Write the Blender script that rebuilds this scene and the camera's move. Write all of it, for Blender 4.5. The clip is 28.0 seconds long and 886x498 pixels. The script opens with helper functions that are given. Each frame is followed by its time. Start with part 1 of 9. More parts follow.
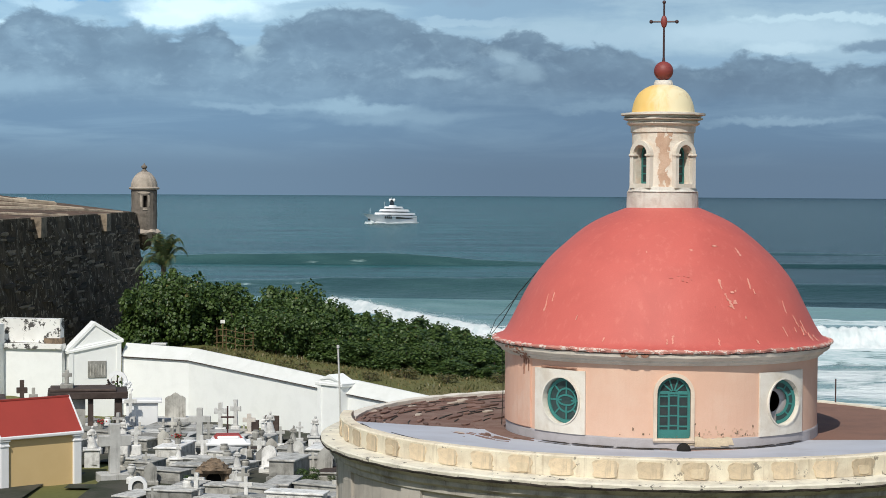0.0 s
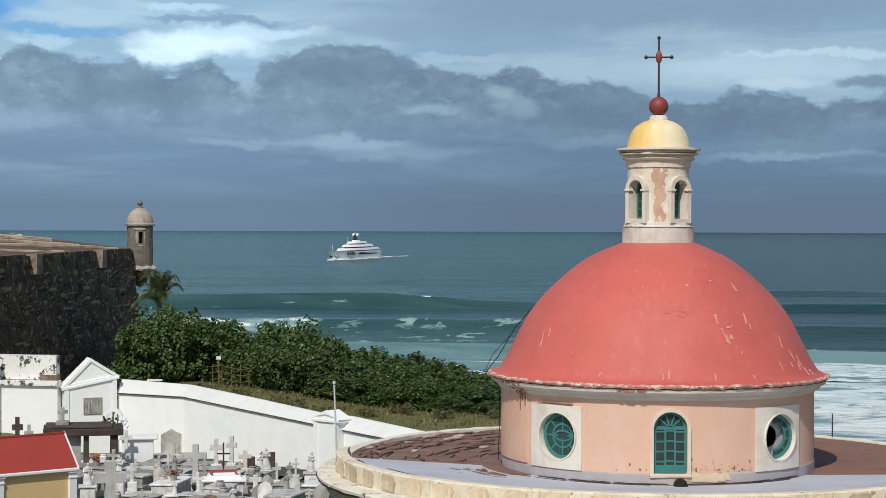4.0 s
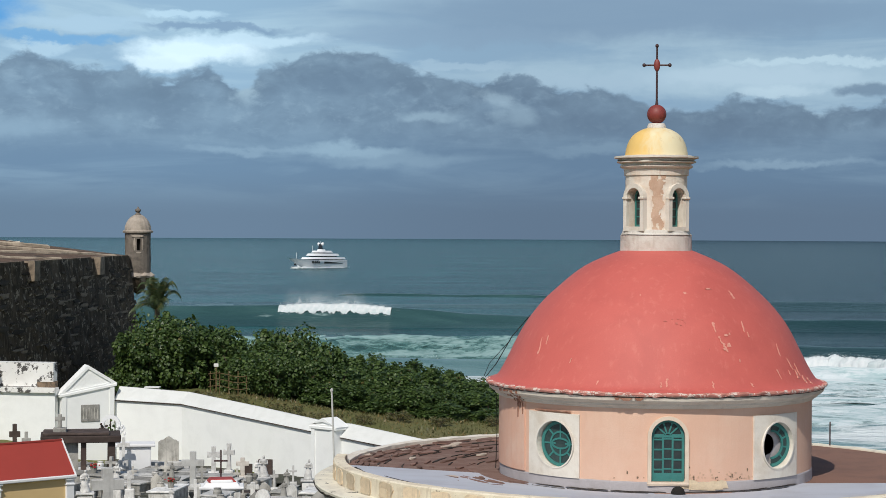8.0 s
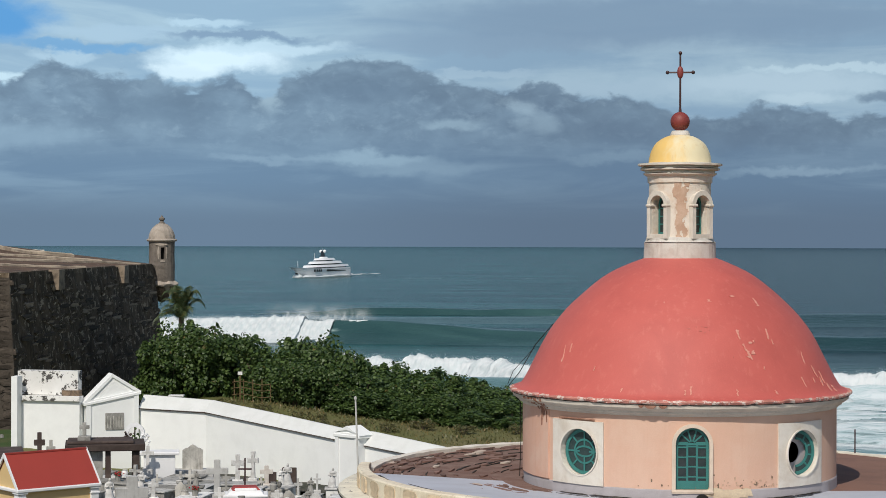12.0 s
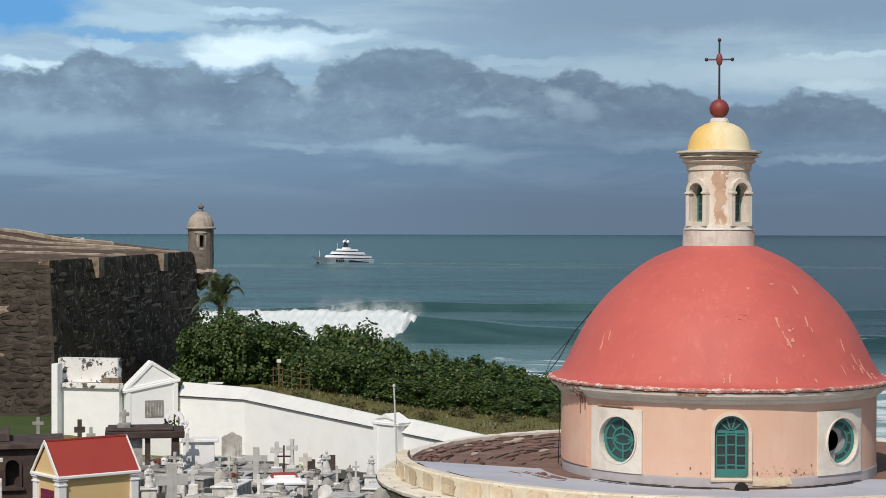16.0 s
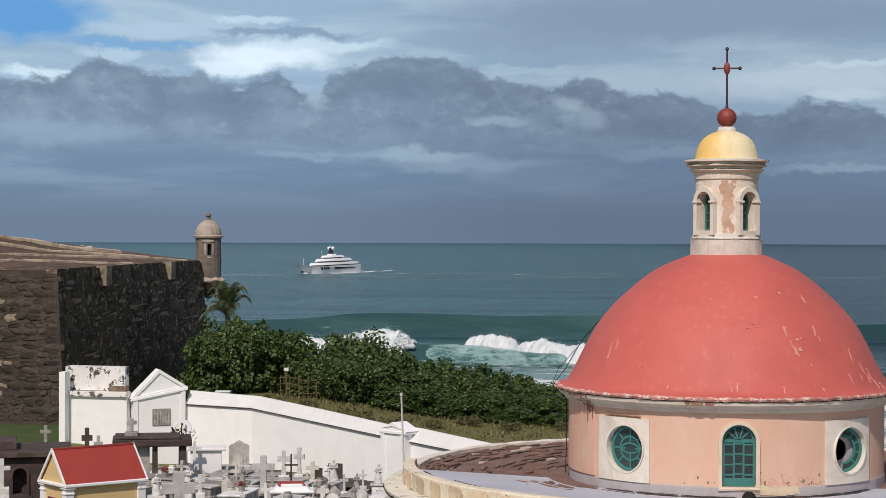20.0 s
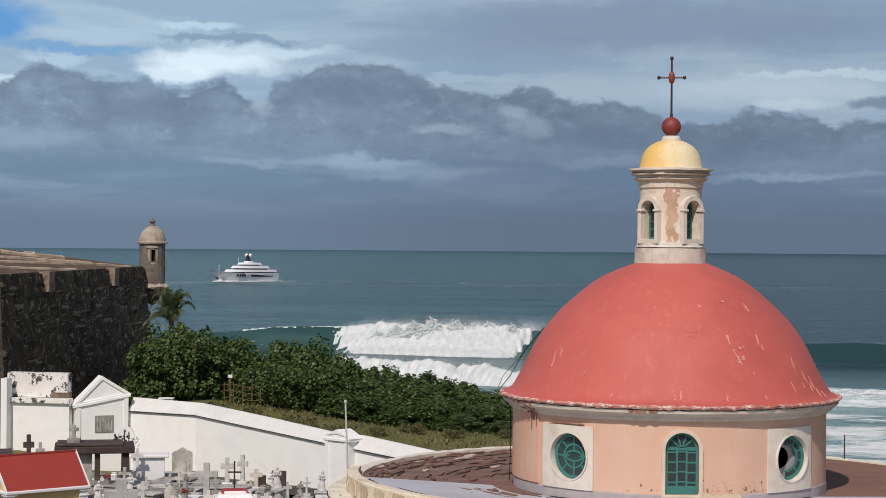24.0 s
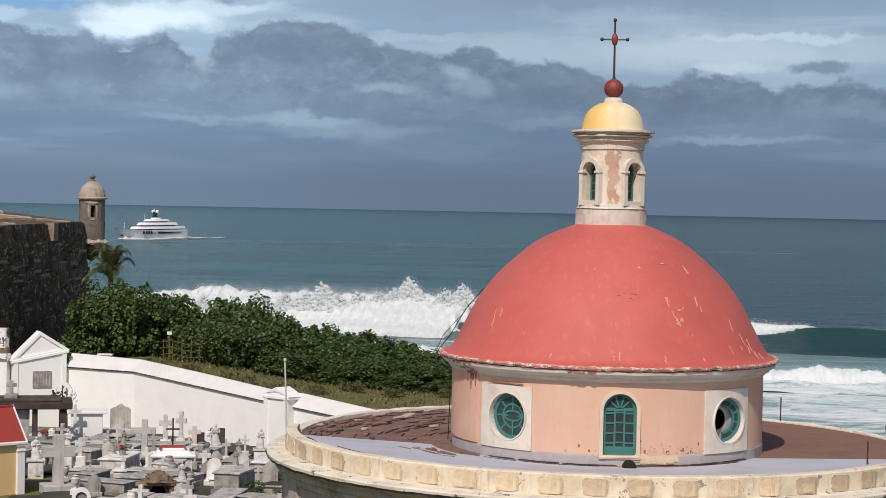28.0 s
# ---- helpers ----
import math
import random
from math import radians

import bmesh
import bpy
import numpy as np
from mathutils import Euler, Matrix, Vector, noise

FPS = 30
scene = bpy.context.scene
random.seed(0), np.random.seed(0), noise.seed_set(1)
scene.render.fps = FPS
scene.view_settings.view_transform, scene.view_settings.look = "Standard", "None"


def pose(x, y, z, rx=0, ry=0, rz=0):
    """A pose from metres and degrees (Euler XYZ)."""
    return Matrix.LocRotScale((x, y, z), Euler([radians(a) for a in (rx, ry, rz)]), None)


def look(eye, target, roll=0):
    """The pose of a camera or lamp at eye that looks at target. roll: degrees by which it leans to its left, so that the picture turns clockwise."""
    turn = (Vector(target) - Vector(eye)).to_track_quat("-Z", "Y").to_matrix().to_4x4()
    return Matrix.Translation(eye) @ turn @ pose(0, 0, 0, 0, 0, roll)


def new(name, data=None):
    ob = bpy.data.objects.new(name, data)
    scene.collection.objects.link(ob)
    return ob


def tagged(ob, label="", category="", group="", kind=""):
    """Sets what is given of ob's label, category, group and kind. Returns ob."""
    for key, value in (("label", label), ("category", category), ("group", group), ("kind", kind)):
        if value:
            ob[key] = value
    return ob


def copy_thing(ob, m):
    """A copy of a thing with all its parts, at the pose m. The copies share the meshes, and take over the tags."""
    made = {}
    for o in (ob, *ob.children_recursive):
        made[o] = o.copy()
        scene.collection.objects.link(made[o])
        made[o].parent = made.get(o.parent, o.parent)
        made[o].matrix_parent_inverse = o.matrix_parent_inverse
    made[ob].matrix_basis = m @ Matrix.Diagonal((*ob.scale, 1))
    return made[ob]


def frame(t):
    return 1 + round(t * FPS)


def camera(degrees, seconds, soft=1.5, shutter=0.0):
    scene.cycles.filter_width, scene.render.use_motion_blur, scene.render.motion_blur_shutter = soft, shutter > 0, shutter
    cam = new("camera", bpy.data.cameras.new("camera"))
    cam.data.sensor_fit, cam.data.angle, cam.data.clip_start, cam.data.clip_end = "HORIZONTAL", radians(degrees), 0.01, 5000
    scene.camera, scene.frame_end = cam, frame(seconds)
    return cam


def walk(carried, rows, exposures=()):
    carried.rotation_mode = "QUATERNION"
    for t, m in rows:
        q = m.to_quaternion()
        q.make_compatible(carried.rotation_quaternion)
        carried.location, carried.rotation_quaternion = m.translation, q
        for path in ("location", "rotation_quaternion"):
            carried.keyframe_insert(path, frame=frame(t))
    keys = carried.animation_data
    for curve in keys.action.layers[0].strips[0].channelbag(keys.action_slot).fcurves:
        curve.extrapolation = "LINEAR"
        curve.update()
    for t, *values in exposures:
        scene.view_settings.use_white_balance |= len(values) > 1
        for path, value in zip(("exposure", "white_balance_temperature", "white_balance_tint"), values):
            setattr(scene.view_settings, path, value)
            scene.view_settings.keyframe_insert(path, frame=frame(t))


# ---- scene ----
cam = camera(25.606, 28.0, 0.8)
EXPOSURES = [(0.0, 0.11, 6400, 6.0), (1.0, 0.10, 6400, 6.0), (2.5, -0.01, 6400, 8.0), (5.0, -0.01, 6400, 8.0), (9.0, -0.06, 6400, 8.0), (12.5, -0.1, 6500, 9.0), (17.0, -0.03, 6650, 11.0), (20.0, -0.1, 6750, 15.0), (24.0, -0.17, 6780, 15.5), (26.0, -0.06, 6800, 16.0), (28.0, -0.04, 6800, 16.0)]
EYE = (0, 0, 11.5)
# turn, tilt and lean of the hand-held camera, in degrees
TURNS = [
    (0, 1.505, -1.864, 0.336), (0.5, 1.647, -1.891, 0.173), (1, 1.596, -1.887, 0.170), (1.5, 1.680, -1.619, 0.159),
    (2, 1.554, -1.016, 0.138), (2.5, 1.400, -0.669, 0.192), (4.5, 1.380, -0.845, 0.195), (5, 1.210, -0.805, 0.244),
    (5.5, 1.143, -0.752, 0.266), (6, 1.176, -0.725, 0.268), (6.5, 1.120, -0.671, 0.280), (7, 1.050, -0.584, 0.297),
    (7.5, 1.195, -0.557, 0.264), (8, 1.327, -0.596, 0.288), (8.5, 1.241, -0.574, 0.291), (9, 1.338, -0.504, 0.264),
    (9.5, 1.552, -0.518, 0.177), (10, 1.626, -0.544, 0.165), (10.5, 1.581, -0.566, 0.187), (11, 1.581, -0.518, 0.180),
    (11.5, 1.651, -0.467, 0.183), (12, 2.017, -0.366, 0.164), (12.5, 2.394, -0.350, 0.281), (14.5, 2.564, -0.793, 0.356),
    (15, 2.668, -0.823, 0.234), (15.5, 3.013, -0.609, 0.152), (16, 3.144, -0.729, 0.129), (16.5, 3.270, -1.011, 0.137),
    (17, 3.444, -1.113, 0.121), (17.5, 3.456, -1.115, 0.107), (18, 3.469, -1.057, 0.096), (18.5, 3.463, -0.942, 0.085),
    (19, 3.515, -0.821, 0.052), (19.5, 3.602, -0.648, 0.089), (20, 3.363, -0.475, 0.176), (20.5, 2.975, -0.361, 0.223),
    (21, 2.918, -0.266, 0.224), (21.5, 2.848, -0.149, 0.262), (23.5, 1.771, -0.120, 0.439), (24, 1.746, -0.249, 0.446),
    (24.5, 1.236, -0.384, 0.639), (25, 0.233, -0.500, 0.798), (25.5, 0.046, -0.764, 0.871), (26, -0.063, -0.929, 1.086),
    (26.5, -0.345, -1.167, 1.271), (27, -0.348, -1.569, 1.143), (27.5, -0.005, -1.611, 0.986), (28, 0.000, -1.420, 1.133),
]


def aim(turn, tilt, lean):
    a, b = radians(turn), radians(tilt)
    return look(EYE, (EYE[0] - 100 * math.sin(a) * math.cos(b), EYE[1] + 100 * math.cos(a) * math.cos(b), EYE[2] + 100 * math.sin(b)), lean)


walk(cam, [(t, aim(a, b, c)) for t, a, b, c in TURNS], EXPOSURES)


# ---- light ----
SUN_EL, SUN_AZ = radians(46), radians(-165)      # the sun stands behind the camera, a little to its left
world = bpy.data.worlds.new("world")
scene.world = world
world.use_nodes = True
wn = world.node_tree.nodes
sky = wn.new("ShaderNodeTexSky")
sky.sky_type, sky.sun_disc = "NISHITA", False
sky.sun_elevation, sky.sun_rotation = SUN_EL, SUN_AZ
wn["Background"].inputs[1].default_value = 0.085
world.node_tree.links.new(sky.outputs[0], wn["Background"].inputs[0])
sun_data = bpy.data.lights.new("sun", "SUN")
sun_data.energy, sun_data.angle, sun_data.color = 3.3, radians(0.6), (1.0, 0.93, 0.84)
sun = new("sun", sun_data)
sun.matrix_world = look((0, 0, 0), (-math.sin(SUN_AZ) * math.cos(SUN_EL), -math.cos(SUN_AZ) * math.cos(SUN_EL), -math.sin(SUN_EL)))


# ---- materials ----
def nodes_of(name):
    m = bpy.data.materials.new(name)
    m.use_nodes = True
    return m, m.node_tree.nodes, m.node_tree.links


def math_node(n, l, op, a, b=None, c=None, clamp=False):
    k = n.new("ShaderNodeMath")
    k.operation, k.use_clamp = op, clamp
    for i, v in enumerate((a, b, c)):
        if v is None:
            continue
        if isinstance(v, (int, float)):
            k.inputs[i].default_value = v
        else:
            l.new(v, k.inputs[i])
    return k.outputs[0]


def noise_node(n, l, vec, scale, detail=4.0, rough=0.55, warp=0.0):
    k = n.new("ShaderNodeTexNoise")
    k.inputs["Scale"].default_value, k.inputs["Detail"].default_value, k.inputs["Roughness"].default_value = scale, detail, rough
    k.inputs["Distortion"].default_value = warp
    l.new(vec, k.inputs["Vector"])
    return k.outputs["Fac"]


def ramp_node(n, l, fac, lo, hi):
    k = n.new("ShaderNodeMapRange")
    k.interpolation_type = "SMOOTHSTEP"
    k.inputs["From Min"].default_value, k.inputs["From Max"].default_value = lo, hi
    l.new(fac, k.inputs["Value"])
    return k.outputs["Result"]


def mix_node(n, l, fac, a, b, mode="MIX"):
    k = n.new("ShaderNodeMix")
    k.data_type, k.blend_type = "RGBA", mode
    if isinstance(fac, (int, float)):
        k.inputs["Factor"].default_value = fac
    else:
        l.new(fac, k.inputs["Factor"])
    for i, v in ((6, a), (7, b)):
        if isinstance(v, tuple):
            k.inputs[i].default_value = (*v, 1)
        else:
            l.new(v, k.inputs[i])
    return k.outputs[2]


def stretch_node(n, l, vec, scale):
    k = n.new("ShaderNodeMapping")
    k.inputs["Scale"].default_value = scale
    l.new(vec, k.inputs["Vector"])
    return k.outputs[0]


def surface(name, base, stain=None, amount=0.5, size=1.5, rough=0.75, grain=0.12, bump=0.3, streak=0.0, streak_colour=(0.05, 0.045, 0.04),
            metal=0.0, chips=None, chip_at=0.66, spread=0.0, fine=40.0):
    """Painted, plastered, stone or metal surface: base colour, blotchy stains, fine grain, rain streaks and chips."""
    m, n, l = nodes_of(name)
    b = n["Principled BSDF"]
    co = n.new("ShaderNodeTexCoord").outputs["Object"]
    big = ramp_node(n, l, noise_node(n, l, co, size, 6, 0.62, 0.4), 0.38, 0.72)
    small = noise_node(n, l, co, fine, 5, 0.65)
    col = mix_node(n, l, math_node(n, l, "MULTIPLY", big, amount), base, stain or tuple(c * 0.72 for c in base))
    g = math_node(n, l, "MULTIPLY_ADD", small, grain * 2, 1 - grain)
    k = n.new("ShaderNodeCombineColor")
    for i in range(3):
        l.new(g, k.inputs[i])
    col = mix_node(n, l, 1.0, col, k.outputs[0], "MULTIPLY")
    if streak:
        s = ramp_node(n, l, noise_node(n, l, stretch_node(n, l, co, (5.0, 5.0, 0.5)), 1.3, 5, 0.7), 0.52, 0.72)
        col = mix_node(n, l, math_node(n, l, "MULTIPLY", s, streak), col, streak_colour)
    if chips:
        c = ramp_node(n, l, noise_node(n, l, co, size * 2.3, 8, 0.7), chip_at, chip_at + 0.03)
        col = mix_node(n, l, c, col, chips)
    if spread:
        info = n.new("ShaderNodeObjectInfo")
        v = math_node(n, l, "MULTIPLY_ADD", info.outputs["Random"], spread * 2, 1 - spread)
        k = n.new("ShaderNodeCombineColor")
        for i in range(3):
            l.new(v, k.inputs[i])
        col = mix_node(n, l, 1.0, col, k.outputs[0], "MULTIPLY")
    l.new(col, b.inputs["Base Color"])
    b.inputs["Roughness"].default_value, b.inputs["Metallic"].default_value = rough, metal
    b.inputs["Specular IOR Level"].default_value = 0.5 if rough < 0.8 else 0.25
    if bump:
        k = n.new("ShaderNodeBump")
        k.inputs["Strength"].default_value, k.inputs["Distance"].default_value = bump, 0.03
        l.new(math_node(n, l, "MULTIPLY_ADD", big, 0.7, small), k.inputs["Height"])
        l.new(k.outputs[0], b.inputs["Normal"])
    return m


def foliage(name, dark, light, dry=(0.2, 0.16, 0.05), dry_share=0.04):
    """Glossy leaves, each of its own shade."""
    m, n, l = nodes_of(name)
    b = n["Principled BSDF"]
    r = n.new("ShaderNodeNewGeometry").outputs["Random Per Island"]
    col = mix_node(n, l, r, dark, light)
    col = mix_node(n, l, math_node(n, l, "GREATER_THAN", r, 1 - dry_share), col, dry)
    l.new(col, b.inputs["Base Color"])
    b.inputs["Roughness"].default_value = 0.45
    thin = n.new("ShaderNodeBsdfTranslucent")
    l.new(col, thin.inputs[0])
    both = n.new("ShaderNodeMixShader")
    both.inputs[0].default_value = 0.3
    l.new(b.outputs[0], both.inputs[1])
    l.new(thin.outputs[0], both.inputs[2])
    l.new(both.outputs[0], n["Material Output"].inputs[0])
    return m


M = {}
M["dome"] = surface("faded_coral_roof_paint", (0.575, 0.124, 0.100), (0.47, 0.096, 0.079), 0.6, 0.55, 0.62, 0.08, 0.25, 0.3, (0.70, 0.24, 0.19), chips=(0.75, 0.50, 0.42), chip_at=0.80)
M["flake"] = surface("bared_pink_undercoat", (0.70, 0.34, 0.27), (0.60, 0.23, 0.18), 0.8, 6.0, 0.85, 0.12, 0.2)
M["scuff"] = surface("scuffed_roof_paint", (0.53, 0.155, 0.125), (0.42, 0.13, 0.105), 0.8, 6.0, 0.8, 0.15, 0.2)
M["rim"] = surface("weathered_coral_edge", (0.62, 0.26, 0.21), (0.33, 0.13, 0.10), 0.7, 3.0, 0.8, 0.2, 0.5, chips=(0.76, 0.63, 0.55), chip_at=0.52)
M["peach"] = surface("peach_wall_paint", (0.69, 0.440, 0.325), (0.74, 0.54, 0.42), 0.5, 0.9, 0.85, 0.07, 0.2, 0.22, (0.62, 0.37, 0.27))
M["salmon"] = surface("salmon_wall_paint", (0.69, 0.415, 0.305), (0.72, 0.53, 0.42), 0.8, 0.9, 0.85, 0.07, 0.2, 0.2, (0.5, 0.2, 0.14))
M["trim"] = surface("whitewashed_plaster_trim", (0.76, 0.71, 0.63), (0.60, 0.52, 0.42), 0.7, 1.8, 0.85, 0.1, 0.3, 0.22, (0.45, 0.36, 0.27))
M["cornice"] = surface("stained_grey_cornice", (0.69, 0.62, 0.53), (0.50, 0.43, 0.36), 0.6, 1.4, 0.85, 0.12, 0.4, 0.22, (0.32, 0.24, 0.19))
M["arch_trim"] = surface("beige_window_surround", (0.72, 0.60, 0.48), (0.58, 0.46, 0.36), 0.6, 2.0, 0.85, 0.08, 0.3, 0.2, (0.4, 0.3, 0.22))
M["bare"] = surface("bare_brown_plaster", (0.55, 0.365, 0.26), (0.68, 0.50, 0.38), 0.8, 3.0, 0.9, 0.14, 0.5, 0.3, (0.36, 0.22, 0.15))
M["cornice_low"] = surface("mouldy_grey_cornice", (0.47, 0.44, 0.39), (0.17, 0.155, 0.135), 0.85, 1.5, 0.9, 0.16, 0.4, 0.5, (0.09, 0.08, 0.07))
M["skirt"] = surface("grey_skirting_paint", (0.44, 0.41, 0.42), (0.32, 0.29, 0.28), 0.5, 1.5, 0.8, 0.1, 0.3, chips=(0.68, 0.58, 0.44), chip_at=0.68)
M["lantern"] = surface("flaking_lantern_plaster", (0.80, 0.73, 0.64), (0.68, 0.52, 0.40), 0.8, 2.2, 0.85, 0.12, 0.5, 0.4, (0.46, 0.28, 0.19))
M["lantern_base"] = surface("weathered_lantern_plinth", (0.72, 0.68, 0.62), (0.55, 0.47, 0.4), 0.8, 2.6, 0.9, 0.12, 0.5, 0.35, (0.4, 0.3, 0.24))
M["rust"] = surface("dark_rust_stain", (0.26, 0.125, 0.085), (0.45, 0.28, 0.2), 0.9, 5.0, 0.9, 0.2, 0.3)
# black mould, also used for the shadow strip painted under the dome's eave
M["mould"] = surface("black_mould_and_shadow", (0.035, 0.03, 0.027), (0.12, 0.10, 0.085), 0.9, 2.5, 0.95, 0.3, 0.4)


def bleached_paint():
    """Yellow paint that the weather has bleached to cream on one side."""
    m, n, l = nodes_of("yellow_cupola_paint")
    b = n["Principled BSDF"]
    co = n.new("ShaderNodeTexCoord").outputs["Object"]
    sep = n.new("ShaderNodeSeparateXYZ")
    l.new(co, sep.inputs[0])
    blot = noise_node(n, l, stretch_node(n, l, co, (2.0, 2.0, 0.8)), 1.6, 6, 0.6, 0.4)
    side = math_node(n, l, "MULTIPLY_ADD", math_node(n, l, "SUBTRACT", blot, 0.5), 1.6, sep.outputs[0])
    col = mix_node(n, l, ramp_node(n, l, side, -0.45, 0.35), (0.80, 0.53, 0.17), (0.80, 0.70, 0.46))
    streak = noise_node(n, l, stretch_node(n, l, co, (7.0, 7.0, 0.9)), 1.0, 5, 0.65)
    col = mix_node(n, l, math_node(n, l, "MULTIPLY", ramp_node(n, l, streak, 0.58, 0.72), 0.5), col, (0.60, 0.42, 0.22))
    l.new(col, b.inputs["Base Color"])
    b.inputs["Roughness"].default_value = 0.75
    return m


M["ochre"] = bleached_paint()
M["panel_light"] = surface("scabby_cream_plaster", (0.70, 0.58, 0.41), (0.56, 0.45, 0.32), 0.8, 4.0, 0.9, 0.14, 0.4)
M["glass_teal"] = surface("dusty_teal_glass", (0.026, 0.050, 0.050), (0.055, 0.085, 0.082), 0.7, 3.0, 0.35, 0.1, 0.0)
M["teal"] = surface("teal_window_paint", (0.042, 0.200, 0.182), (0.035, 0.14, 0.13), 0.5, 4.0, 0.5, 0.1, 0.15)
M["glass_dark"] = surface("dusty_dark_glass", (0.022, 0.034, 0.036), (0.05, 0.06, 0.06), 0.6, 3.0, 0.35, 0.1, 0.0)
M["inside"] = surface("dark_interior_plaster", (0.10, 0.07, 0.06), None, 0.5, 1.0, 0.9)
M["iron"] = surface("painted_iron", (0.045, 0.022, 0.022), (0.10, 0.03, 0.028), 0.6, 6.0, 0.5, 0.15, 0.1)
M["ball"] = surface("dull_red_ball_paint", (0.24, 0.045, 0.038), (0.17, 0.03, 0.028), 0.5, 5.0, 0.55, 0.1, 0.1)
M["parapet"] = surface("stained_cream_parapet", (0.82, 0.74, 0.58), (0.60, 0.50, 0.37), 0.8, 1.6, 0.88, 0.12, 0.35, 0.5, (0.42, 0.32, 0.22), chips=(0.33, 0.29, 0.23), chip_at=0.60)
M["panel"] = surface("ochre_parapet_panel", (0.74, 0.60, 0.42), (0.54, 0.44, 0.32), 1.0, 3.4, 0.9, 0.16, 0.6, 0.5, (0.30, 0.26, 0.21), spread=0.18)
M["ledge"] = surface("cream_cornice_ledge", (0.80, 0.75, 0.62), (0.50, 0.45, 0.38), 0.7, 1.6, 0.9, 0.1, 0.4, chips=(0.13, 0.12, 0.105), chip_at=0.60)
M["chapel_wall"] = surface("grey_stained_plaster", (0.50, 0.46, 0.41), (0.33, 0.30, 0.27), 0.7, 0.9, 0.9, 0.12, 0.4, 0.5, (0.24, 0.22, 0.2))
M["membrane"] = surface("grey_roof_coating", (0.50, 0.52, 0.58), (0.41, 0.41, 0.45), 0.7, 0.7, 0.7, 0.08, 0.25, chips=(0.22, 0.2, 0.2), chip_at=0.72)
M["brown_roof"] = surface("brown_roof_tile", (0.24, 0.135, 0.10), (0.17, 0.10, 0.08), 0.7, 0.9, 0.85, 0.15, 0.35)
M["tile"] = surface("broken_clay_slab", (0.20, 0.118, 0.094), (0.30, 0.215, 0.175), 0.7, 1.5, 0.9, 0.2, 0.5, spread=0.3)
M["tile_edge"] = surface("pale_slab_edge", (0.56, 0.47, 0.39), (0.34, 0.25, 0.19), 0.7, 2.5, 0.9, 0.2, 0.5)
M["white_wall"] = surface("whitewashed_wall", (0.88, 0.89, 0.87), (0.81, 0.82, 0.80), 0.7, 1.1, 0.9, 0.05, 0.2, 0.05, (0.62, 0.6, 0.56), chips=(0.66, 0.64, 0.6), chip_at=0.735)
# coping painted darker than the wall, to offset the stronger sun on its slope
M["coping"] = surface("toned_down_white_coping", (0.70, 0.71, 0.69), (0.60, 0.61, 0.58), 0.6, 1.3, 0.9, 0.06, 0.2, chips=(0.50, 0.48, 0.44), chip_at=0.72)
M["white_stained"] = surface("whitewash_with_black_mould", (0.80, 0.79, 0.76), (0.66, 0.64, 0.6), 0.6, 0.8, 0.9, 0.06, 0.3, chips=(0.09, 0.085, 0.08), chip_at=0.545)
M["stone_pale"] = surface("pale_grey_cross_stone", (0.53, 0.525, 0.505), (0.36, 0.35, 0.33), 0.7, 1.6, 0.85, 0.16, 0.4, 0.4, (0.16, 0.155, 0.145))
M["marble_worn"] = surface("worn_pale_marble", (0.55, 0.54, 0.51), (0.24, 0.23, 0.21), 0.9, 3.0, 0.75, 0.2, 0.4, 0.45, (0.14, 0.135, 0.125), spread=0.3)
M["stone_warm"] = surface("yellowed_tomb_stone", (0.50, 0.48, 0.435), (0.20, 0.19, 0.165), 0.85, 1.8, 0.85, 0.2, 0.4, 0.6, (0.12, 0.11, 0.095), spread=0.25)
M["marble"] = surface("weathered_white_marble", (0.74, 0.73, 0.705), (0.36, 0.35, 0.325), 0.8, 2.6, 0.7, 0.18, 0.3, 0.45, (0.22, 0.21, 0.195), spread=0.22)
M["stone_grey"] = surface("grey_tomb_stone", (0.39, 0.38, 0.35), (0.15, 0.145, 0.13), 0.85, 2.0, 0.85, 0.2, 0.4, 0.6, (0.09, 0.085, 0.08), spread=0.3)
M["stone_dark"] = surface("black_stained_stone", (0.062, 0.045, 0.039), (0.125, 0.095, 0.082), 0.7, 1.8, 0.85, 0.2, 0.4, spread=0.2)
M["brown_stone"] = surface("brown_carved_stone", (0.24, 0.175, 0.12), (0.07, 0.055, 0.042), 0.95, 3.5, 0.9, 0.2, 0.5)
M["tomb_yellow"] = surface("ochre_tomb_paint", (0.70, 0.51, 0.255), (0.65, 0.46, 0.22), 0.5, 0.9, 0.85, 0.05, 0.15)
M["tomb_white"] = surface("white_tomb_paint", (0.82, 0.82, 0.82), (0.74, 0.74, 0.74), 0.4, 1.0, 0.8, 0.04, 0.1)
M["tomb_red"] = surface("red_tomb_roof_paint", (0.36, 0.047, 0.033), (0.30, 0.040, 0.029), 0.5, 0.7, 0.65, 0.06, 0.15)
M["maroon"] = surface("maroon_door_paint", (0.16, 0.012, 0.05), (0.11, 0.01, 0.035), 0.5, 2.0, 0.55)
M["rust_red"] = surface("red_slab_paint", (0.36, 0.05, 0.045), (0.25, 0.04, 0.035), 0.5, 2.0, 0.7)
M["fort_dark"] = surface("black_mossy_masonry", (0.064, 0.047, 0.032), (0.17, 0.126, 0.086), 0.9, 0.7, 1.0, 0.6, 1.0, 0.7, (0.25, 0.205, 0.155), fine=2.5, chips=(0.40, 0.33, 0.25), chip_at=0.565, spread=0.25)
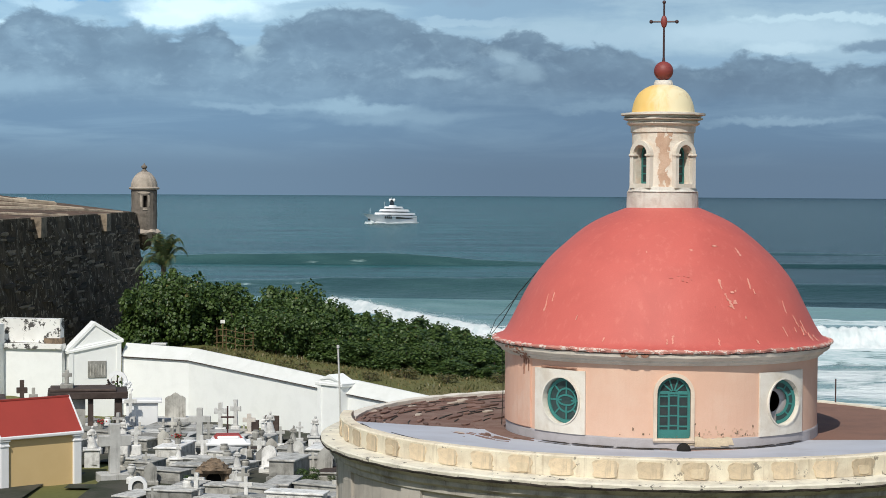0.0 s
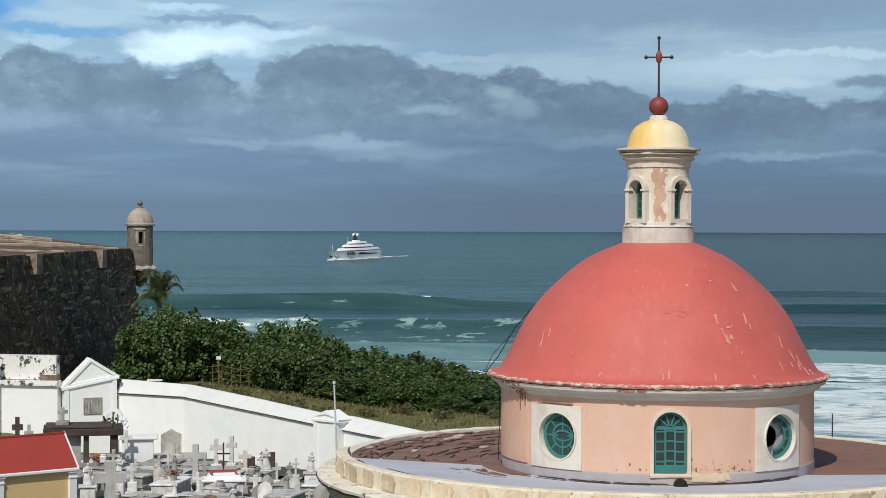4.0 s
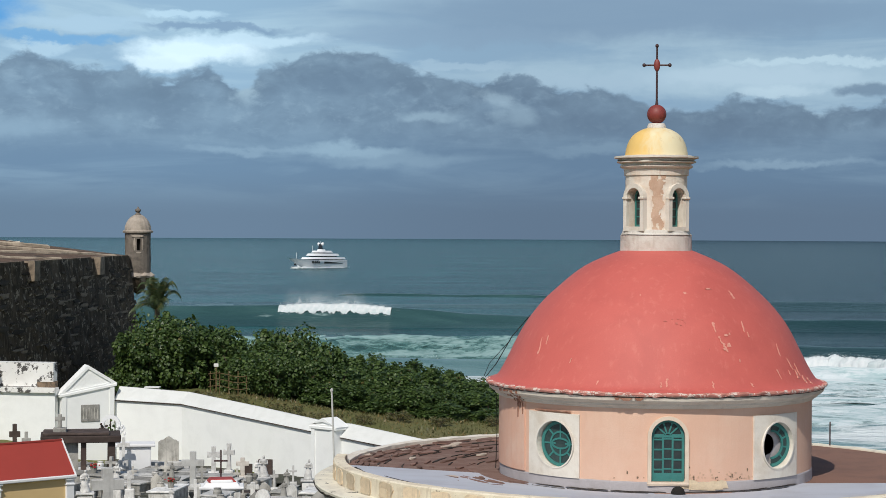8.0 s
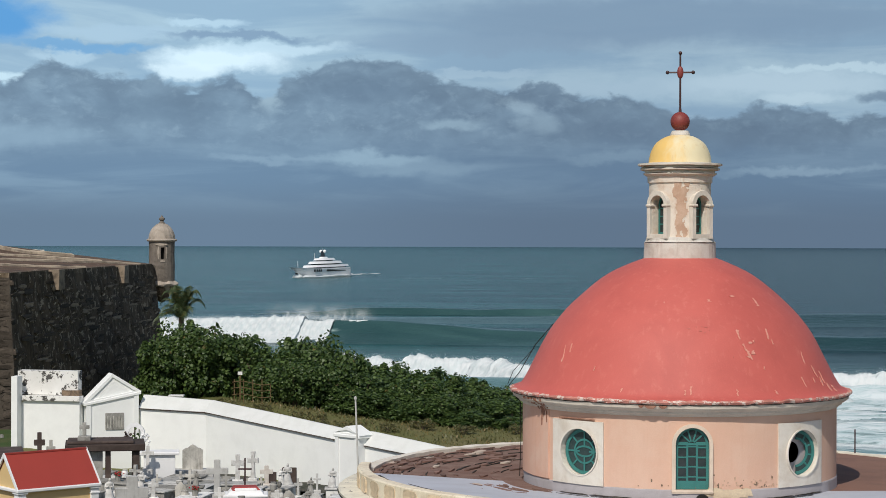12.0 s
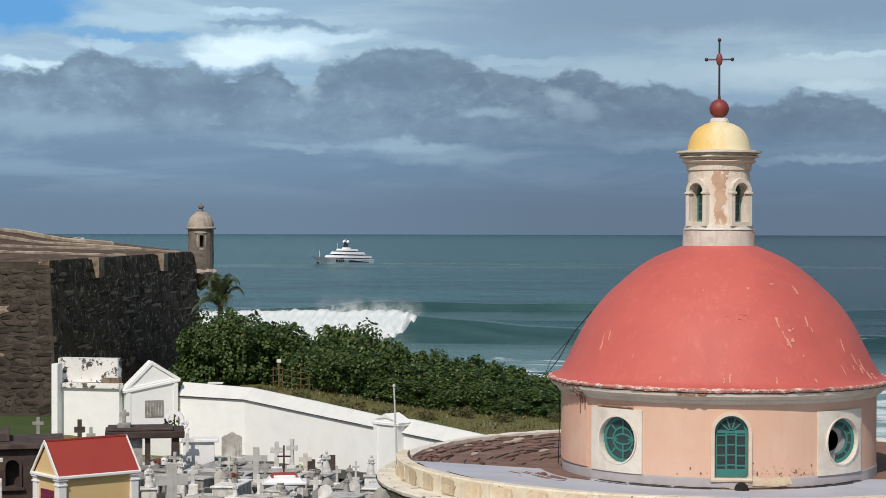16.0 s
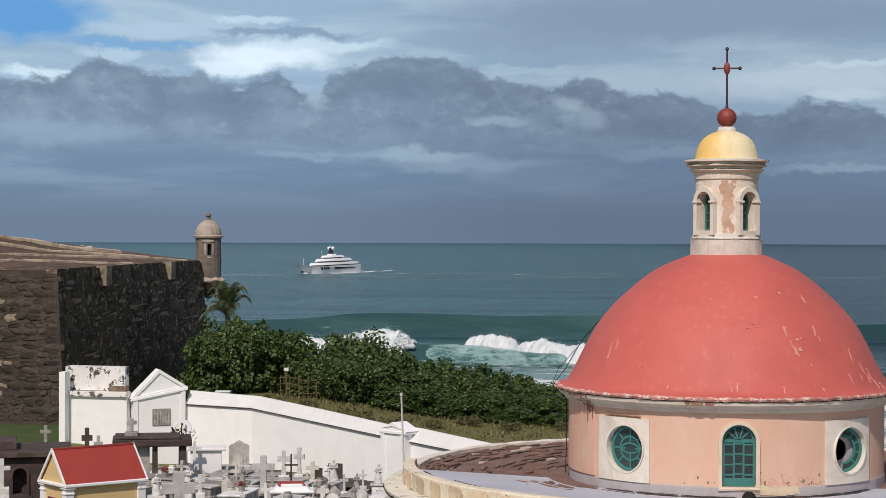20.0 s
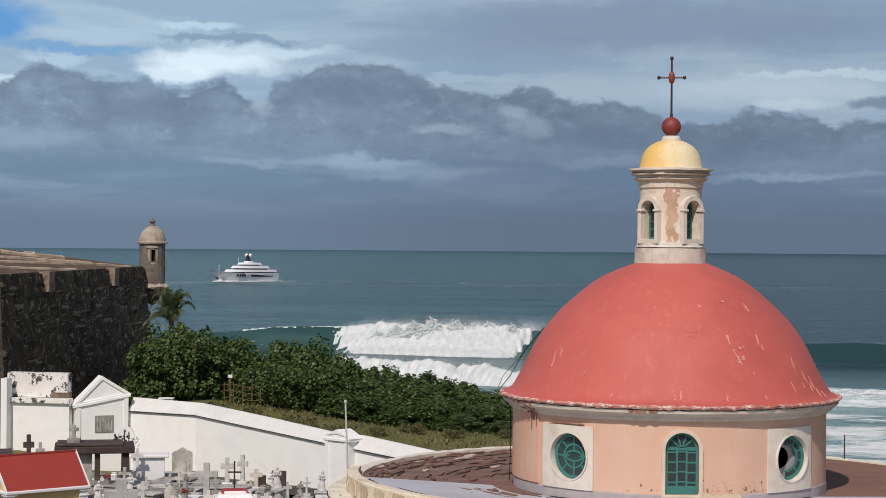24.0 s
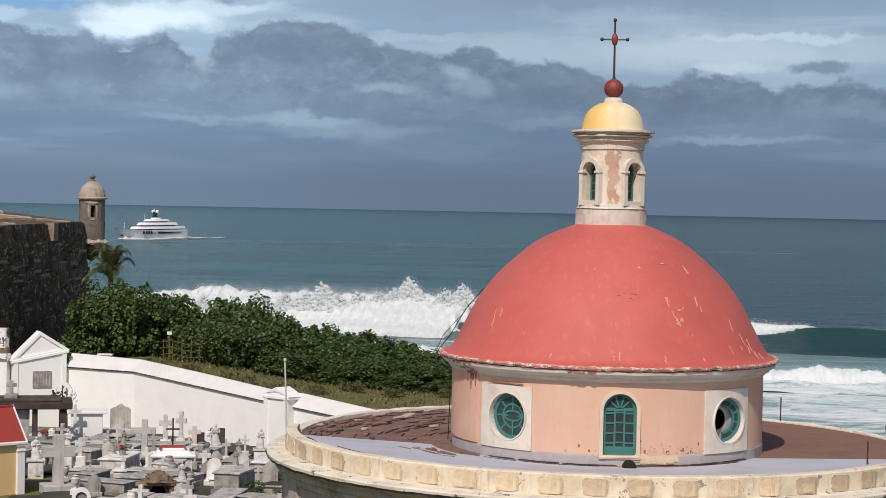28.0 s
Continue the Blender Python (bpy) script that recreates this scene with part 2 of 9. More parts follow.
M["fort_stone"] = surface("brown_rubble_stone", (0.072, 0.058, 0.046), (0.034, 0.028, 0.022), 0.9, 1.6, 0.95, 0.45, 0.8, spread=0.4, fine=7.0, chips=(0.13, 0.10, 0.075), chip_at=0.64)
M["fort_mortar"] = surface("dark_rubble_mortar", (0.075, 0.062, 0.049), (0.035, 0.029, 0.023), 0.8, 0.8, 0.95, 0.3, 0.6, fine=14.0)
M["fort_top"] = surface("brown_rampart_paving", (0.135, 0.083, 0.055), (0.055, 0.042, 0.032), 1.0, 0.6, 0.95, 0.4, 0.5, fine=3.0, chips=(0.34, 0.26, 0.19), chip_at=0.60)
M["fort_pale"] = surface("pale_stone_coping", (0.31, 0.245, 0.18), (0.10, 0.08, 0.062), 0.95, 1.4, 0.9, 0.3, 0.8, fine=6.0)
M["sentry_body"] = surface("stripped_sentry_masonry", (0.19, 0.165, 0.14), (0.095, 0.082, 0.07), 0.9, 1.6, 0.95, 0.35, 0.9, 0.3, (0.26, 0.2, 0.15), fine=7.0)
M["sentry_cap"] = surface("tan_sentry_plaster", (0.43, 0.37, 0.31), (0.25, 0.215, 0.175), 0.8, 1.2, 0.9, 0.2, 0.5, 0.35, (0.17, 0.13, 0.1), fine=9.0)
M["rampart_line"] = surface("sunbleached_coping_stone", (0.56, 0.46, 0.34), (0.25, 0.19, 0.14), 0.9, 0.9, 0.95, 0.25, 0.5, fine=5.0)
M["dark_hole"] = surface("deep_shadowed_stone", (0.02, 0.018, 0.016), None, 0.3, 1.0, 0.95)
M["grass"] = surface("rough_grass_ground", (0.125, 0.130, 0.042), (0.185, 0.155, 0.07), 0.8, 0.18, 0.95, 0.3, 0.6, fine=5.0)
M["grass_green"] = surface("green_turf", (0.050, 0.085, 0.024), (0.10, 0.10, 0.040), 0.8, 0.5, 0.95, 0.35, 0.6, fine=6.0)
M["paving"] = surface("cemetery_paving", (0.075, 0.072, 0.058), (0.022, 0.034, 0.016), 0.9, 0.5, 0.9, 0.2, 0.5, fine=8.0)
M["wood"] = surface("weathered_fence_timber", (0.15, 0.105, 0.05), (0.09, 0.06, 0.032), 0.6, 3.0, 0.85, 0.2, 0.3)
M["bark"] = surface("grey_bark", (0.13, 0.10, 0.075), (0.07, 0.055, 0.04), 0.6, 4.0, 0.9, 0.25, 0.5)
M["pole"] = surface("pale_painted_pole", (0.60, 0.59, 0.56), (0.42, 0.40, 0.37), 0.5, 3.0, 0.6)
M["hull"] = surface("white_yacht_gelcoat", (0.90, 0.91, 0.92), (0.86, 0.87, 0.88), 0.3, 0.2, 0.25, 0.02, 0.0)
M["yacht_glass"] = surface("tinted_yacht_glass", (0.02, 0.024, 0.03), None, 0.2, 0.5, 0.12, 0.05, 0.0)
M["leaf"] = foliage("sea_grape_leaves", (0.031, 0.065, 0.017), (0.112, 0.173, 0.041), dry_share=0.006)
M["leaf_dry"] = foliage("dry_shrub_leaves", (0.10, 0.11, 0.038), (0.22, 0.205, 0.085), (0.25, 0.18, 0.07), 0.15)
M["spiky"] = foliage("grey_green_spiky_leaves", (0.09, 0.13, 0.05), (0.20, 0.24, 0.11), (0.3, 0.28, 0.16), 0.1)
M["palm"] = foliage("palm_leaflets", (0.045, 0.075, 0.028), (0.13, 0.17, 0.07))
M["flower_red"] = surface("red_silk_flowers", (0.45, 0.02, 0.03), None, 0.4, 9.0, 0.7)
M["flower_yellow"] = surface("yellow_silk_flowers", (0.75, 0.55, 0.08), None, 0.4, 9.0, 0.7)


from mathutils.bvhtree import BVHTree
# ---- mesh helpers ----
def part(name, bm, material, parent=None, label="", smooth=False):
    me = bpy.data.meshes.new(name)
    bm.to_mesh(me)
    bm.free()
    if smooth:
        me.polygons.foreach_set("use_smooth", [True] * len(me.polygons))
    for m in material if isinstance(material, (list, tuple)) else [material]:
        me.materials.append(m)
    ob = new(name, me)
    ob.parent = parent
    return tagged(ob, label)


def share(name, mesh, parent, m):
    """One more object on a mesh that exists."""
    ob = new(name, mesh)
    ob.parent, ob.matrix_basis = parent, m
    return ob


def thing(name, m, label, category="", group="", kind=""):
    ob = new(name)
    ob.empty_display_size = 0.2
    ob.matrix_basis = m
    return tagged(ob, label, category, group, kind)


def block(bm, x, y, z, sx, sy, sz, rz=0.0, bevel=0.0, top=1.0):
    """A box that stands with its base centre at x, y, z; top: how far it tapers."""
    r = bmesh.ops.create_cube(bm, size=1.0)
    vs = r["verts"]
    for v in vs:
        k = top if v.co.z > 0 else 1.0
        v.co = Vector((v.co.x * sx * k, v.co.y * sy * k, (v.co.z + 0.5) * sz))
    bmesh.ops.rotate(bm, verts=vs, cent=(0, 0, 0), matrix=Matrix.Rotation(rz, 3, "Z"))
    bmesh.ops.translate(bm, verts=vs, vec=(x, y, z))
    if bevel:
        es = list({e for v in vs for e in v.link_edges})
        bmesh.ops.bevel(bm, geom=es, offset=bevel, segments=1, affect="EDGES", clamp_overlap=True)
    return bm


def boxed(*a, **k):
    return block(bmesh.new(), *a, **k)


def lathe(profile, seg=64, a0=0.0, a1=360.0, closed=True, bm=None):
    """Turns a profile of (radius, height) round z; angles in degrees from -y, growing to +x. An open arc gets end caps when closed."""
    bm = bm or bmesh.new()
    full = abs(a1 - a0) >= 359.9
    n = seg if full else seg + 1
    rings = []
    for i in range(n):
        a = radians(a0 + (a1 - a0) * i / seg)
        rings.append([bm.verts.new((r * math.sin(a), -r * math.cos(a), z)) for r, z in profile])
    for i in range(seg):
        p, q = rings[i], rings[(i + 1) % n]
        for j in range(len(profile) - 1):
            bm.faces.new((p[j], q[j], q[j + 1], p[j + 1]))
        if closed:
            bm.faces.new((p[-1], q[-1], q[0], p[0]))
    if closed and not full:
        bm.faces.new(rings[0])
        bm.faces.new(rings[-1][::-1])
    bmesh.ops.remove_doubles(bm, verts=bm.verts, dist=1e-5)
    bmesh.ops.recalc_face_normals(bm, faces=bm.faces)
    return bm


def prism(outline, depth, bm=None):
    """An outline in x and z, given a thickness along y, centred on y = 0."""
    bm = bm or bmesh.new()
    a = [bm.verts.new((x, -depth / 2, z)) for x, z in outline]
    b = [bm.verts.new((x, depth / 2, z)) for x, z in outline]
    fs = [bm.faces.new(a), bm.faces.new(b[::-1])]
    for i in range(len(a)):
        j = (i + 1) % len(a)
        fs.append(bm.faces.new((a[j], a[i], b[i], b[j])))
    bmesh.ops.recalc_face_normals(bm, faces=fs)
    return bm


def ring_prism(outer, inner, depth):
    """A flat frame between two outlines of as many points, with a thickness along y."""
    bm = bmesh.new()
    vs = [[bm.verts.new((x, y, z)) for x, z in o] for y in (-depth / 2, depth / 2) for o in (outer, inner)]
    n = len(outer)
    for i in range(n):
        j = (i + 1) % n
        bm.faces.new((vs[0][i], vs[0][j], vs[1][j], vs[1][i]))
        bm.faces.new((vs[2][j], vs[2][i], vs[3][i], vs[3][j]))
        bm.faces.new((vs[0][j], vs[0][i], vs[2][i], vs[2][j]))
        bm.faces.new((vs[1][i], vs[1][j], vs[3][j], vs[3][i]))
    bmesh.ops.recalc_face_normals(bm, faces=bm.faces)
    return bm


def arch(w, h, n=12, grow=0.0):
    """Outline of an arched opening w wide and h high, from its sill's corner round; grow widens it all round."""
    r, hh = w / 2 + grow, h - w / 2
    pts = [(-r, -grow), (r, -grow)]
    return pts + [(r * math.cos(math.pi * i / n), hh + r * math.sin(math.pi * i / n)) for i in range(n + 1)]


def disc(r, n=28, z=0.0):
    return [(r * math.cos(2 * math.pi * i / n), z + r * math.sin(2 * math.pi * i / n)) for i in range(n)]


def tube(points, radius, seg=6, bm=None):
    """A round bar along the points."""
    bm = bm or bmesh.new()
    rings = []
    for i, p in enumerate(points):
        p = Vector(p)
        d = (Vector(points[min(i + 1, len(points) - 1)]) - Vector(points[max(i - 1, 0)])).normalized()
        u = d.orthogonal().normalized()
        w = d.cross(u)
        r = radius[i] if isinstance(radius, (list, tuple)) else radius
        rings.append([bm.verts.new(p + r * (math.cos(2 * math.pi * k / seg) * u + math.sin(2 * math.pi * k / seg) * w)) for k in range(seg)])
    for a, b in zip(rings, rings[1:]):
        off = min(range(seg), key=lambda s: sum((a[k].co - b[(k + s) % seg].co).length for k in range(seg)))
        for k in range(seg):
            bm.faces.new((a[k], a[(k + 1) % seg], b[(k + 1 + off) % seg], b[(k + off) % seg]))
    bm.faces.new(rings[0])
    bm.faces.new(rings[-1][::-1])
    bmesh.ops.recalc_face_normals(bm, faces=bm.faces)
    return bm


def carve(ob, cutters):
    """Cuts openings through a mesh once, for good."""
    made = []
    for k, bm in enumerate(cutters):
        me = bpy.data.meshes.new("cutter")
        bm.to_mesh(me)
        bm.free()
        c = new("cutter", me)
        c.parent = ob.parent
        made.append(c)
        mod = ob.modifiers.new("cut", "BOOLEAN")
        mod.operation, mod.object, mod.solver = "DIFFERENCE", c, "EXACT"
    bpy.context.view_layer.update()
    me = bpy.data.meshes.new_from_object(ob.evaluated_get(bpy.context.evaluated_depsgraph_get()))
    ob.modifiers.clear()
    ob.data = me
    for c in made:
        bpy.data.objects.remove(c)
    return ob


def roughen(bm, amount, size, seed=0.0):
    for v in bm.verts:
        v.co += noise.noise_vector((v.co + Vector((seed, seed * 1.7, 0))) / size) * amount
    return bm


# ---- sky, land and sea ----
SEA = -14.5


def sky_backdrop():
    """A far curved sheet of storm sky; its uv holds azimuth and elevation in degrees."""
    bm = bmesh.new()
    uv = bm.loops.layers.uv.new("uv")
    R, az, el = 4930.0, [-46 + 4 * i for i in range(24)], [-0.6 + 1.2 * i for i in range(19)]
    grid = [[bm.verts.new((R * math.sin(radians(a)), R * math.cos(radians(a)), EYE[2] + R * math.tan(radians(e)))) for e in el] for a in az]
    for i in range(len(az) - 1):
        for j in range(len(el) - 1):
            f = bm.faces.new((grid[i][j], grid[i + 1][j], grid[i + 1][j + 1], grid[i][j + 1]))
            for lp, (p, q) in zip(f.loops, ((i, j), (i + 1, j), (i + 1, j + 1), (i, j + 1))):
                lp[uv].uv = (az[p], el[q])
    m, n, l = nodes_of("storm_sky")
    n.remove(n["Principled BSDF"])
    tex = n.new("ShaderNodeUVMap")
    tex.uv_map = "uv"
    sep = n.new("ShaderNodeSeparateXYZ")
    l.new(tex.outputs[0], sep.inputs[0])
    a, e = sep.outputs[0], sep.outputs[1]
    flat = stretch_node(n, l, tex.outputs[0], (0.62, 1.0, 1.0))
    wide = stretch_node(n, l, tex.outputs[0], (0.12, 0.8, 1.0))
    warp = n.new("ShaderNodeTexNoise")
    for key, v in (("Scale", 1.15), ("Detail", 9.0), ("Roughness", 0.6)):
        warp.inputs[key].default_value = v
    l.new(flat, warp.inputs["Vector"])
    mid = n.new("ShaderNodeVectorMath")
    mid.operation = "MULTIPLY_ADD"
    mid.inputs[1].default_value, mid.inputs[2].default_value = (2.4, 0.95, 0.0), (-1.2, -0.475, 0.0)
    l.new(warp.outputs["Color"], mid.inputs[0])
    bent = n.new("ShaderNodeVectorMath")
    bent.operation = "ADD"
    l.new(tex.outputs[0], bent.inputs[0])
    l.new(mid.outputs[0], bent.inputs[1])
    puff = noise_node(n, l, flat, 1.3, 9, 0.56, 0.3)
    fine = noise_node(n, l, flat, 3.2, 9, 0.6, 0.4)
    veil = noise_node(n, l, wide, 1.3, 7, 0.55, 0.5)

    def blob(az, el, ra, re, hard=0.0):
        """A soft torn patch of cloud round an azimuth and elevation."""
        k = n.new("ShaderNodeVectorMath")
        k.operation = "MULTIPLY_ADD"
        k.inputs[1].default_value, k.inputs[2].default_value = (1 / ra, 1 / re, 0), (-az / ra, -el / re, 0)
        l.new(bent.outputs[0], k.inputs[0])
        d = n.new("ShaderNodeVectorMath")
        d.operation = "LENGTH"
        l.new(k.outputs[0], d.inputs[0])
        return ramp_node(n, l, d.outputs["Value"], 1.25 - hard * 0.2, 0.25 + hard * 0.6)

    # outline of the cumulus bank's top
    crest = n.new("ShaderNodeValToRGB")
    l.new(math_node(n, l, "MULTIPLY_ADD", a, 1 / 30.0, 17.0 / 30.0), crest.inputs[0])
    stops = ((-17, 4.35), (-14.7, 4.4), (-13.4, 5.1), (-12.2, 4.7), (-10.7, 4.47), (-9.35, 4.27), (-8.2, 4.74), (-7.24, 4.0), (-6.7, 4.45), (-5.9, 4.85), (-4.6, 5.2), (-3.5, 5.14), (-2.5, 4.7), (-1.6, 4.42), (-0.8, 4.3), (0.3, 4.45), (1.05, 4.4), (2.2, 4.0), (3.5, 4.06), (4.8, 3.5), (6.3, 3.5), (7.5, 3.8), (8.4, 3.7), (9.6, 3.4), (11.3, 3.65), (12.9, 3.4))
    els = crest.color_ramp.elements
    while len(els) < len(stops):
        els.new(0.5)
    for k, (az0, e0) in enumerate(stops):
        els[k].position, els[k].color = (az0 + 17) / 30.0, (e0 / 8, e0 / 8, e0 / 8, 1)
    top = math_node(n, l, "MULTIPLY", crest.outputs[0], 8.0)
    top = math_node(n, l, "ADD", top, math_node(n, l, "MULTIPLY", math_node(n, l, "SUBTRACT", puff, 0.5), 1.1))
    top = math_node(n, l, "ADD", top, math_node(n, l, "MULTIPLY", math_node(n, l, "SUBTRACT", fine, 0.5), 0.55))
    over = math_node(n, l, "SUBTRACT", e, top)
    bank = math_node(n, l, "SUBTRACT", 1.0, ramp_node(n, l, over, -0.12, 0.13))
    # high cloud above the bank: pale veils, white towers, a grey sheet in the east, blue gaps in the west
    high = mix_node(n, l, ramp_node(n, l, veil, 0.40, 0.62), (0.288, 0.402, 0.534), (0.383, 0.496, 0.606))
    high = mix_node(n, l, math_node(n, l, "MULTIPLY", blob(7.5, 4.5, 7.0, 0.75), 0.75), high, (0.479, 0.596, 0.690))
    for az0, e0, ra, re, col, k in ((4.0, 6.3, 10.0, 0.9, (0.251, 0.343, 0.468), 0.9), (-1.5, 5.6, 4.5, 0.35, (0.275, 0.368, 0.492), 0.7), (-15.6, 6.2, 2.6, 0.9, (0.105, 0.300, 0.600), 0.95), (-12.6, 5.46, 2.6, 0.16, (0.170, 0.350, 0.590), 0.8), (-11.6, 5.85, 2.4, 0.22, (0.400, 0.520, 0.650), 0.7),
                                    (-8.6, 5.15, 2.3, 0.42, (0.700, 0.800, 0.890), 0.95), (-9.6, 4.75, 1.3, 0.3, (0.740, 0.830, 0.910), 0.8), (-7.0, 5.45, 2.6, 0.2, (0.560, 0.680, 0.790), 0.8), (-7.9, 5.8, 2.6, 0.13, (0.225, 0.315, 0.445), 0.9), (-9.0, 6.15, 1.4, 0.16, (0.520, 0.650, 0.770), 0.7), (-15.2, 4.62, 1.3, 0.22, (0.600, 0.720, 0.820), 0.85), (-13.0, 5.2, 1.2, 0.2, (0.480, 0.600, 0.720), 0.6),
                                    (4.0, 4.35, 4.0, 0.3, (0.430, 0.540, 0.650), 0.7), (7.8, 4.45, 3.4, 0.38, (0.520, 0.630, 0.730), 0.8), (9.6, 4.85, 3.0, 0.12, (0.580, 0.700, 0.790), 0.75), (-1.0, 4.75, 2.2, 0.14, (0.430, 0.540, 0.650), 0.6), (8.4, 4.0, 1.5, 0.2, (0.580, 0.690, 0.780), 0.7), (10.9, 4.15, 1.0, 0.26, (0.205, 0.280, 0.380), 0.9)):
        high = mix_node(n, l, math_node(n, l, "MULTIPLY", blob(az0, e0, ra, re, 0.35), k), high, col)
    # the bank itself: darker bellies, softer and bluer towards the horizon
    belly = mix_node(n, l, ramp_node(n, l, puff, 0.30, 0.70), (0.165, 0.228, 0.318), (0.225, 0.305, 0.405))
    belly = mix_node(n, l, math_node(n, l, "MULTIPLY", ramp_node(n, l, fine, 0.50, 0.72), 0.5), belly, (0.285, 0.372, 0.470))
    low = mix_node(n, l, ramp_node(n, l, veil, 0.42, 0.66), (0.155, 0.227, 0.332), (0.214, 0.297, 0.403))
    body = mix_node(n, l, ramp_node(n, l, e, 3.4, 1.9), belly, low)
    for az0, e0, ra, re, col, k in ((-4.0, 2.3, 2.2, 0.2, (0.330, 0.435, 0.540), 0.75), (-3.0, 2.05, 2.8, 0.25, (0.262, 0.352, 0.455), 0.6), (-1.6, 3.35, 1.1, 0.2, (0.360, 0.465, 0.565), 0.6), (0.2, 3.75, 0.7, 0.3, (0.400, 0.505, 0.605), 0.6), (0.8, 3.3, 0.7, 0.4, (0.370, 0.475, 0.575), 0.55), (8.6, 1.98, 3.0, 0.14, (0.300, 0.395, 0.500), 0.7), (-14.8, 2.9, 3.0, 0.42, (0.275, 0.368, 0.475), 0.7), (3.4, 2.35, 2.4, 0.2, (0.262, 0.352, 0.455), 0.55), (-7.15, 4.15, 0.5, 0.55, (0.430, 0.540, 0.640), 0.75), (-7.4, 2.3, 1.8, 0.14, (0.275, 0.365, 0.470), 0.6),
                                    (-10.0, 3.7, 2.4, 0.5, (0.150, 0.210, 0.296), 0.75), (-4.4, 4.3, 2.2, 0.55, (0.155, 0.214, 0.300), 0.6), (3.0, 3.2, 2.6, 0.5, (0.150, 0.206, 0.290), 0.6), (7.0, 2.9, 3.0, 0.45, (0.150, 0.206, 0.290), 0.6)):
        body = mix_node(n, l, math_node(n, l, "MULTIPLY", blob(az0, e0, ra, re), k), body, col)
    body = mix_node(n, l, ramp_node(n, l, e, 1.9, 0.3), body, (0.140, 0.190, 0.268))
    rim = math_node(n, l, "MULTIPLY", ramp_node(n, l, over, -0.9, -0.12), 0.2)
    body = mix_node(n, l, rim, body, (0.112, 0.146, 0.198))
    col = mix_node(n, l, bank, high, body)
    # the west is hazier and brighter than the east
    col = mix_node(n, l, 1.0, col, mix_node(n, l, ramp_node(n, l, a, 2.0, -9.0), (0.92, 1.00, 1.03), (1.11, 1.23, 1.25)), "MULTIPLY")
    em = n.new("ShaderNodeEmission")
    l.new(col, em.inputs[0])
    em.inputs[1].default_value = 1.02
    l.new(em.outputs[0], n["Material Output"].inputs[0])
    ob = part("backdrop", bm, m)
    tagged(ob, "storm clouds over the sea with pale gaps above", "sky", kind="structure")


sky_backdrop()


def water_material():
    m, n, l = nodes_of("sea_water")
    b = n["Principled BSDF"]
    geo = n.new("ShaderNodeNewGeometry").outputs["Position"]
    sep = n.new("ShaderNodeSeparateXYZ")
    l.new(geo, sep.inputs[0])
    swell = noise_node(n, l, stretch_node(n, l, geo, (0.006, 0.03, 0.03)), 1.0, 5, 0.6)
    chop = noise_node(n, l, stretch_node(n, l, geo, (0.12, 0.3, 0.3)), 1.0, 6, 0.65)
    deep = mix_node(n, l, ramp_node(n, l, swell, 0.4, 0.62), (0.008, 0.055, 0.058), (0.019, 0.096, 0.099))
    col = deep
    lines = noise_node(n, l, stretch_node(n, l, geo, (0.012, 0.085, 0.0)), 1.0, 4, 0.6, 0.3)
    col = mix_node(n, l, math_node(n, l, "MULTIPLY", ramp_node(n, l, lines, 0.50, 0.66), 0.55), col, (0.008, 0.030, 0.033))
    # wind chop, its shading put into the colour: dark furrows and paler backs of wavelets
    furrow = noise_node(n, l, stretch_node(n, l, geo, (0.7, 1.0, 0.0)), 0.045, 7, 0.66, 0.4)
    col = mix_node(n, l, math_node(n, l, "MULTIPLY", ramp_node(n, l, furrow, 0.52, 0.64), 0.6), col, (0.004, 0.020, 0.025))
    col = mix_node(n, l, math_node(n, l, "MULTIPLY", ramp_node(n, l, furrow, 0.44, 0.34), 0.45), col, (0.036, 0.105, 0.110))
    # darker towards the east: the dimmer sky mirrored there is painted into the water
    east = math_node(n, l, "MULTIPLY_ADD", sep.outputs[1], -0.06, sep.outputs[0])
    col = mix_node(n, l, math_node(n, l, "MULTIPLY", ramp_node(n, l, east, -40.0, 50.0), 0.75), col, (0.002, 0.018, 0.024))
    # paler over the shallows
    near = mix_node(n, l, ramp_node(n, l, swell, 0.4, 0.6), (0.105, 0.205, 0.212), (0.205, 0.325, 0.332))
    reach = math_node(n, l, "MULTIPLY_ADD", ramp_node(n, l, sep.outputs[0], 20.0, 60.0), 45.0, sep.outputs[1])
    col = mix_node(n, l, ramp_node(n, l, reach, 480.0, 350.0), col, near)
    # flat foam left behind by broken waves, thicker towards the shore
    web = noise_node(n, l, stretch_node(n, l, geo, (0.035, 0.06, 0.06)), 1.0, 9, 0.68, 1.2)
    bank = math_node(n, l, "MULTIPLY_ADD", math_node(n, l, "MINIMUM", sep.outputs[0], 0.0), 0.55, math_node(n, l, "MULTIPLY", math_node(n, l, "MAXIMUM", sep.outputs[0], 0.0), -1.1))
    shore = ramp_node(n, l, math_node(n, l, "SUBTRACT", bank, sep.outputs[1]), -430.0, -315.0)
    cut = math_node(n, l, "MULTIPLY_ADD", shore, -0.31, 0.72)
    foam = ramp_node(n, l, math_node(n, l, "SUBTRACT", web, cut), -0.02, 0.10)
    col = mix_node(n, l, foam, col, (0.72, 0.78, 0.78))
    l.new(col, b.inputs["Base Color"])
    l.new(math_node(n, l, "MULTIPLY_ADD", foam, 0.5, 0.22), b.inputs["Roughness"])
    b.inputs["IOR"].default_value, b.inputs["Specular IOR Level"].default_value = 1.33, 0.15
    k = n.new("ShaderNodeBump")
    k.inputs["Strength"].default_value, k.inputs["Distance"].default_value = 1.0, 2.4
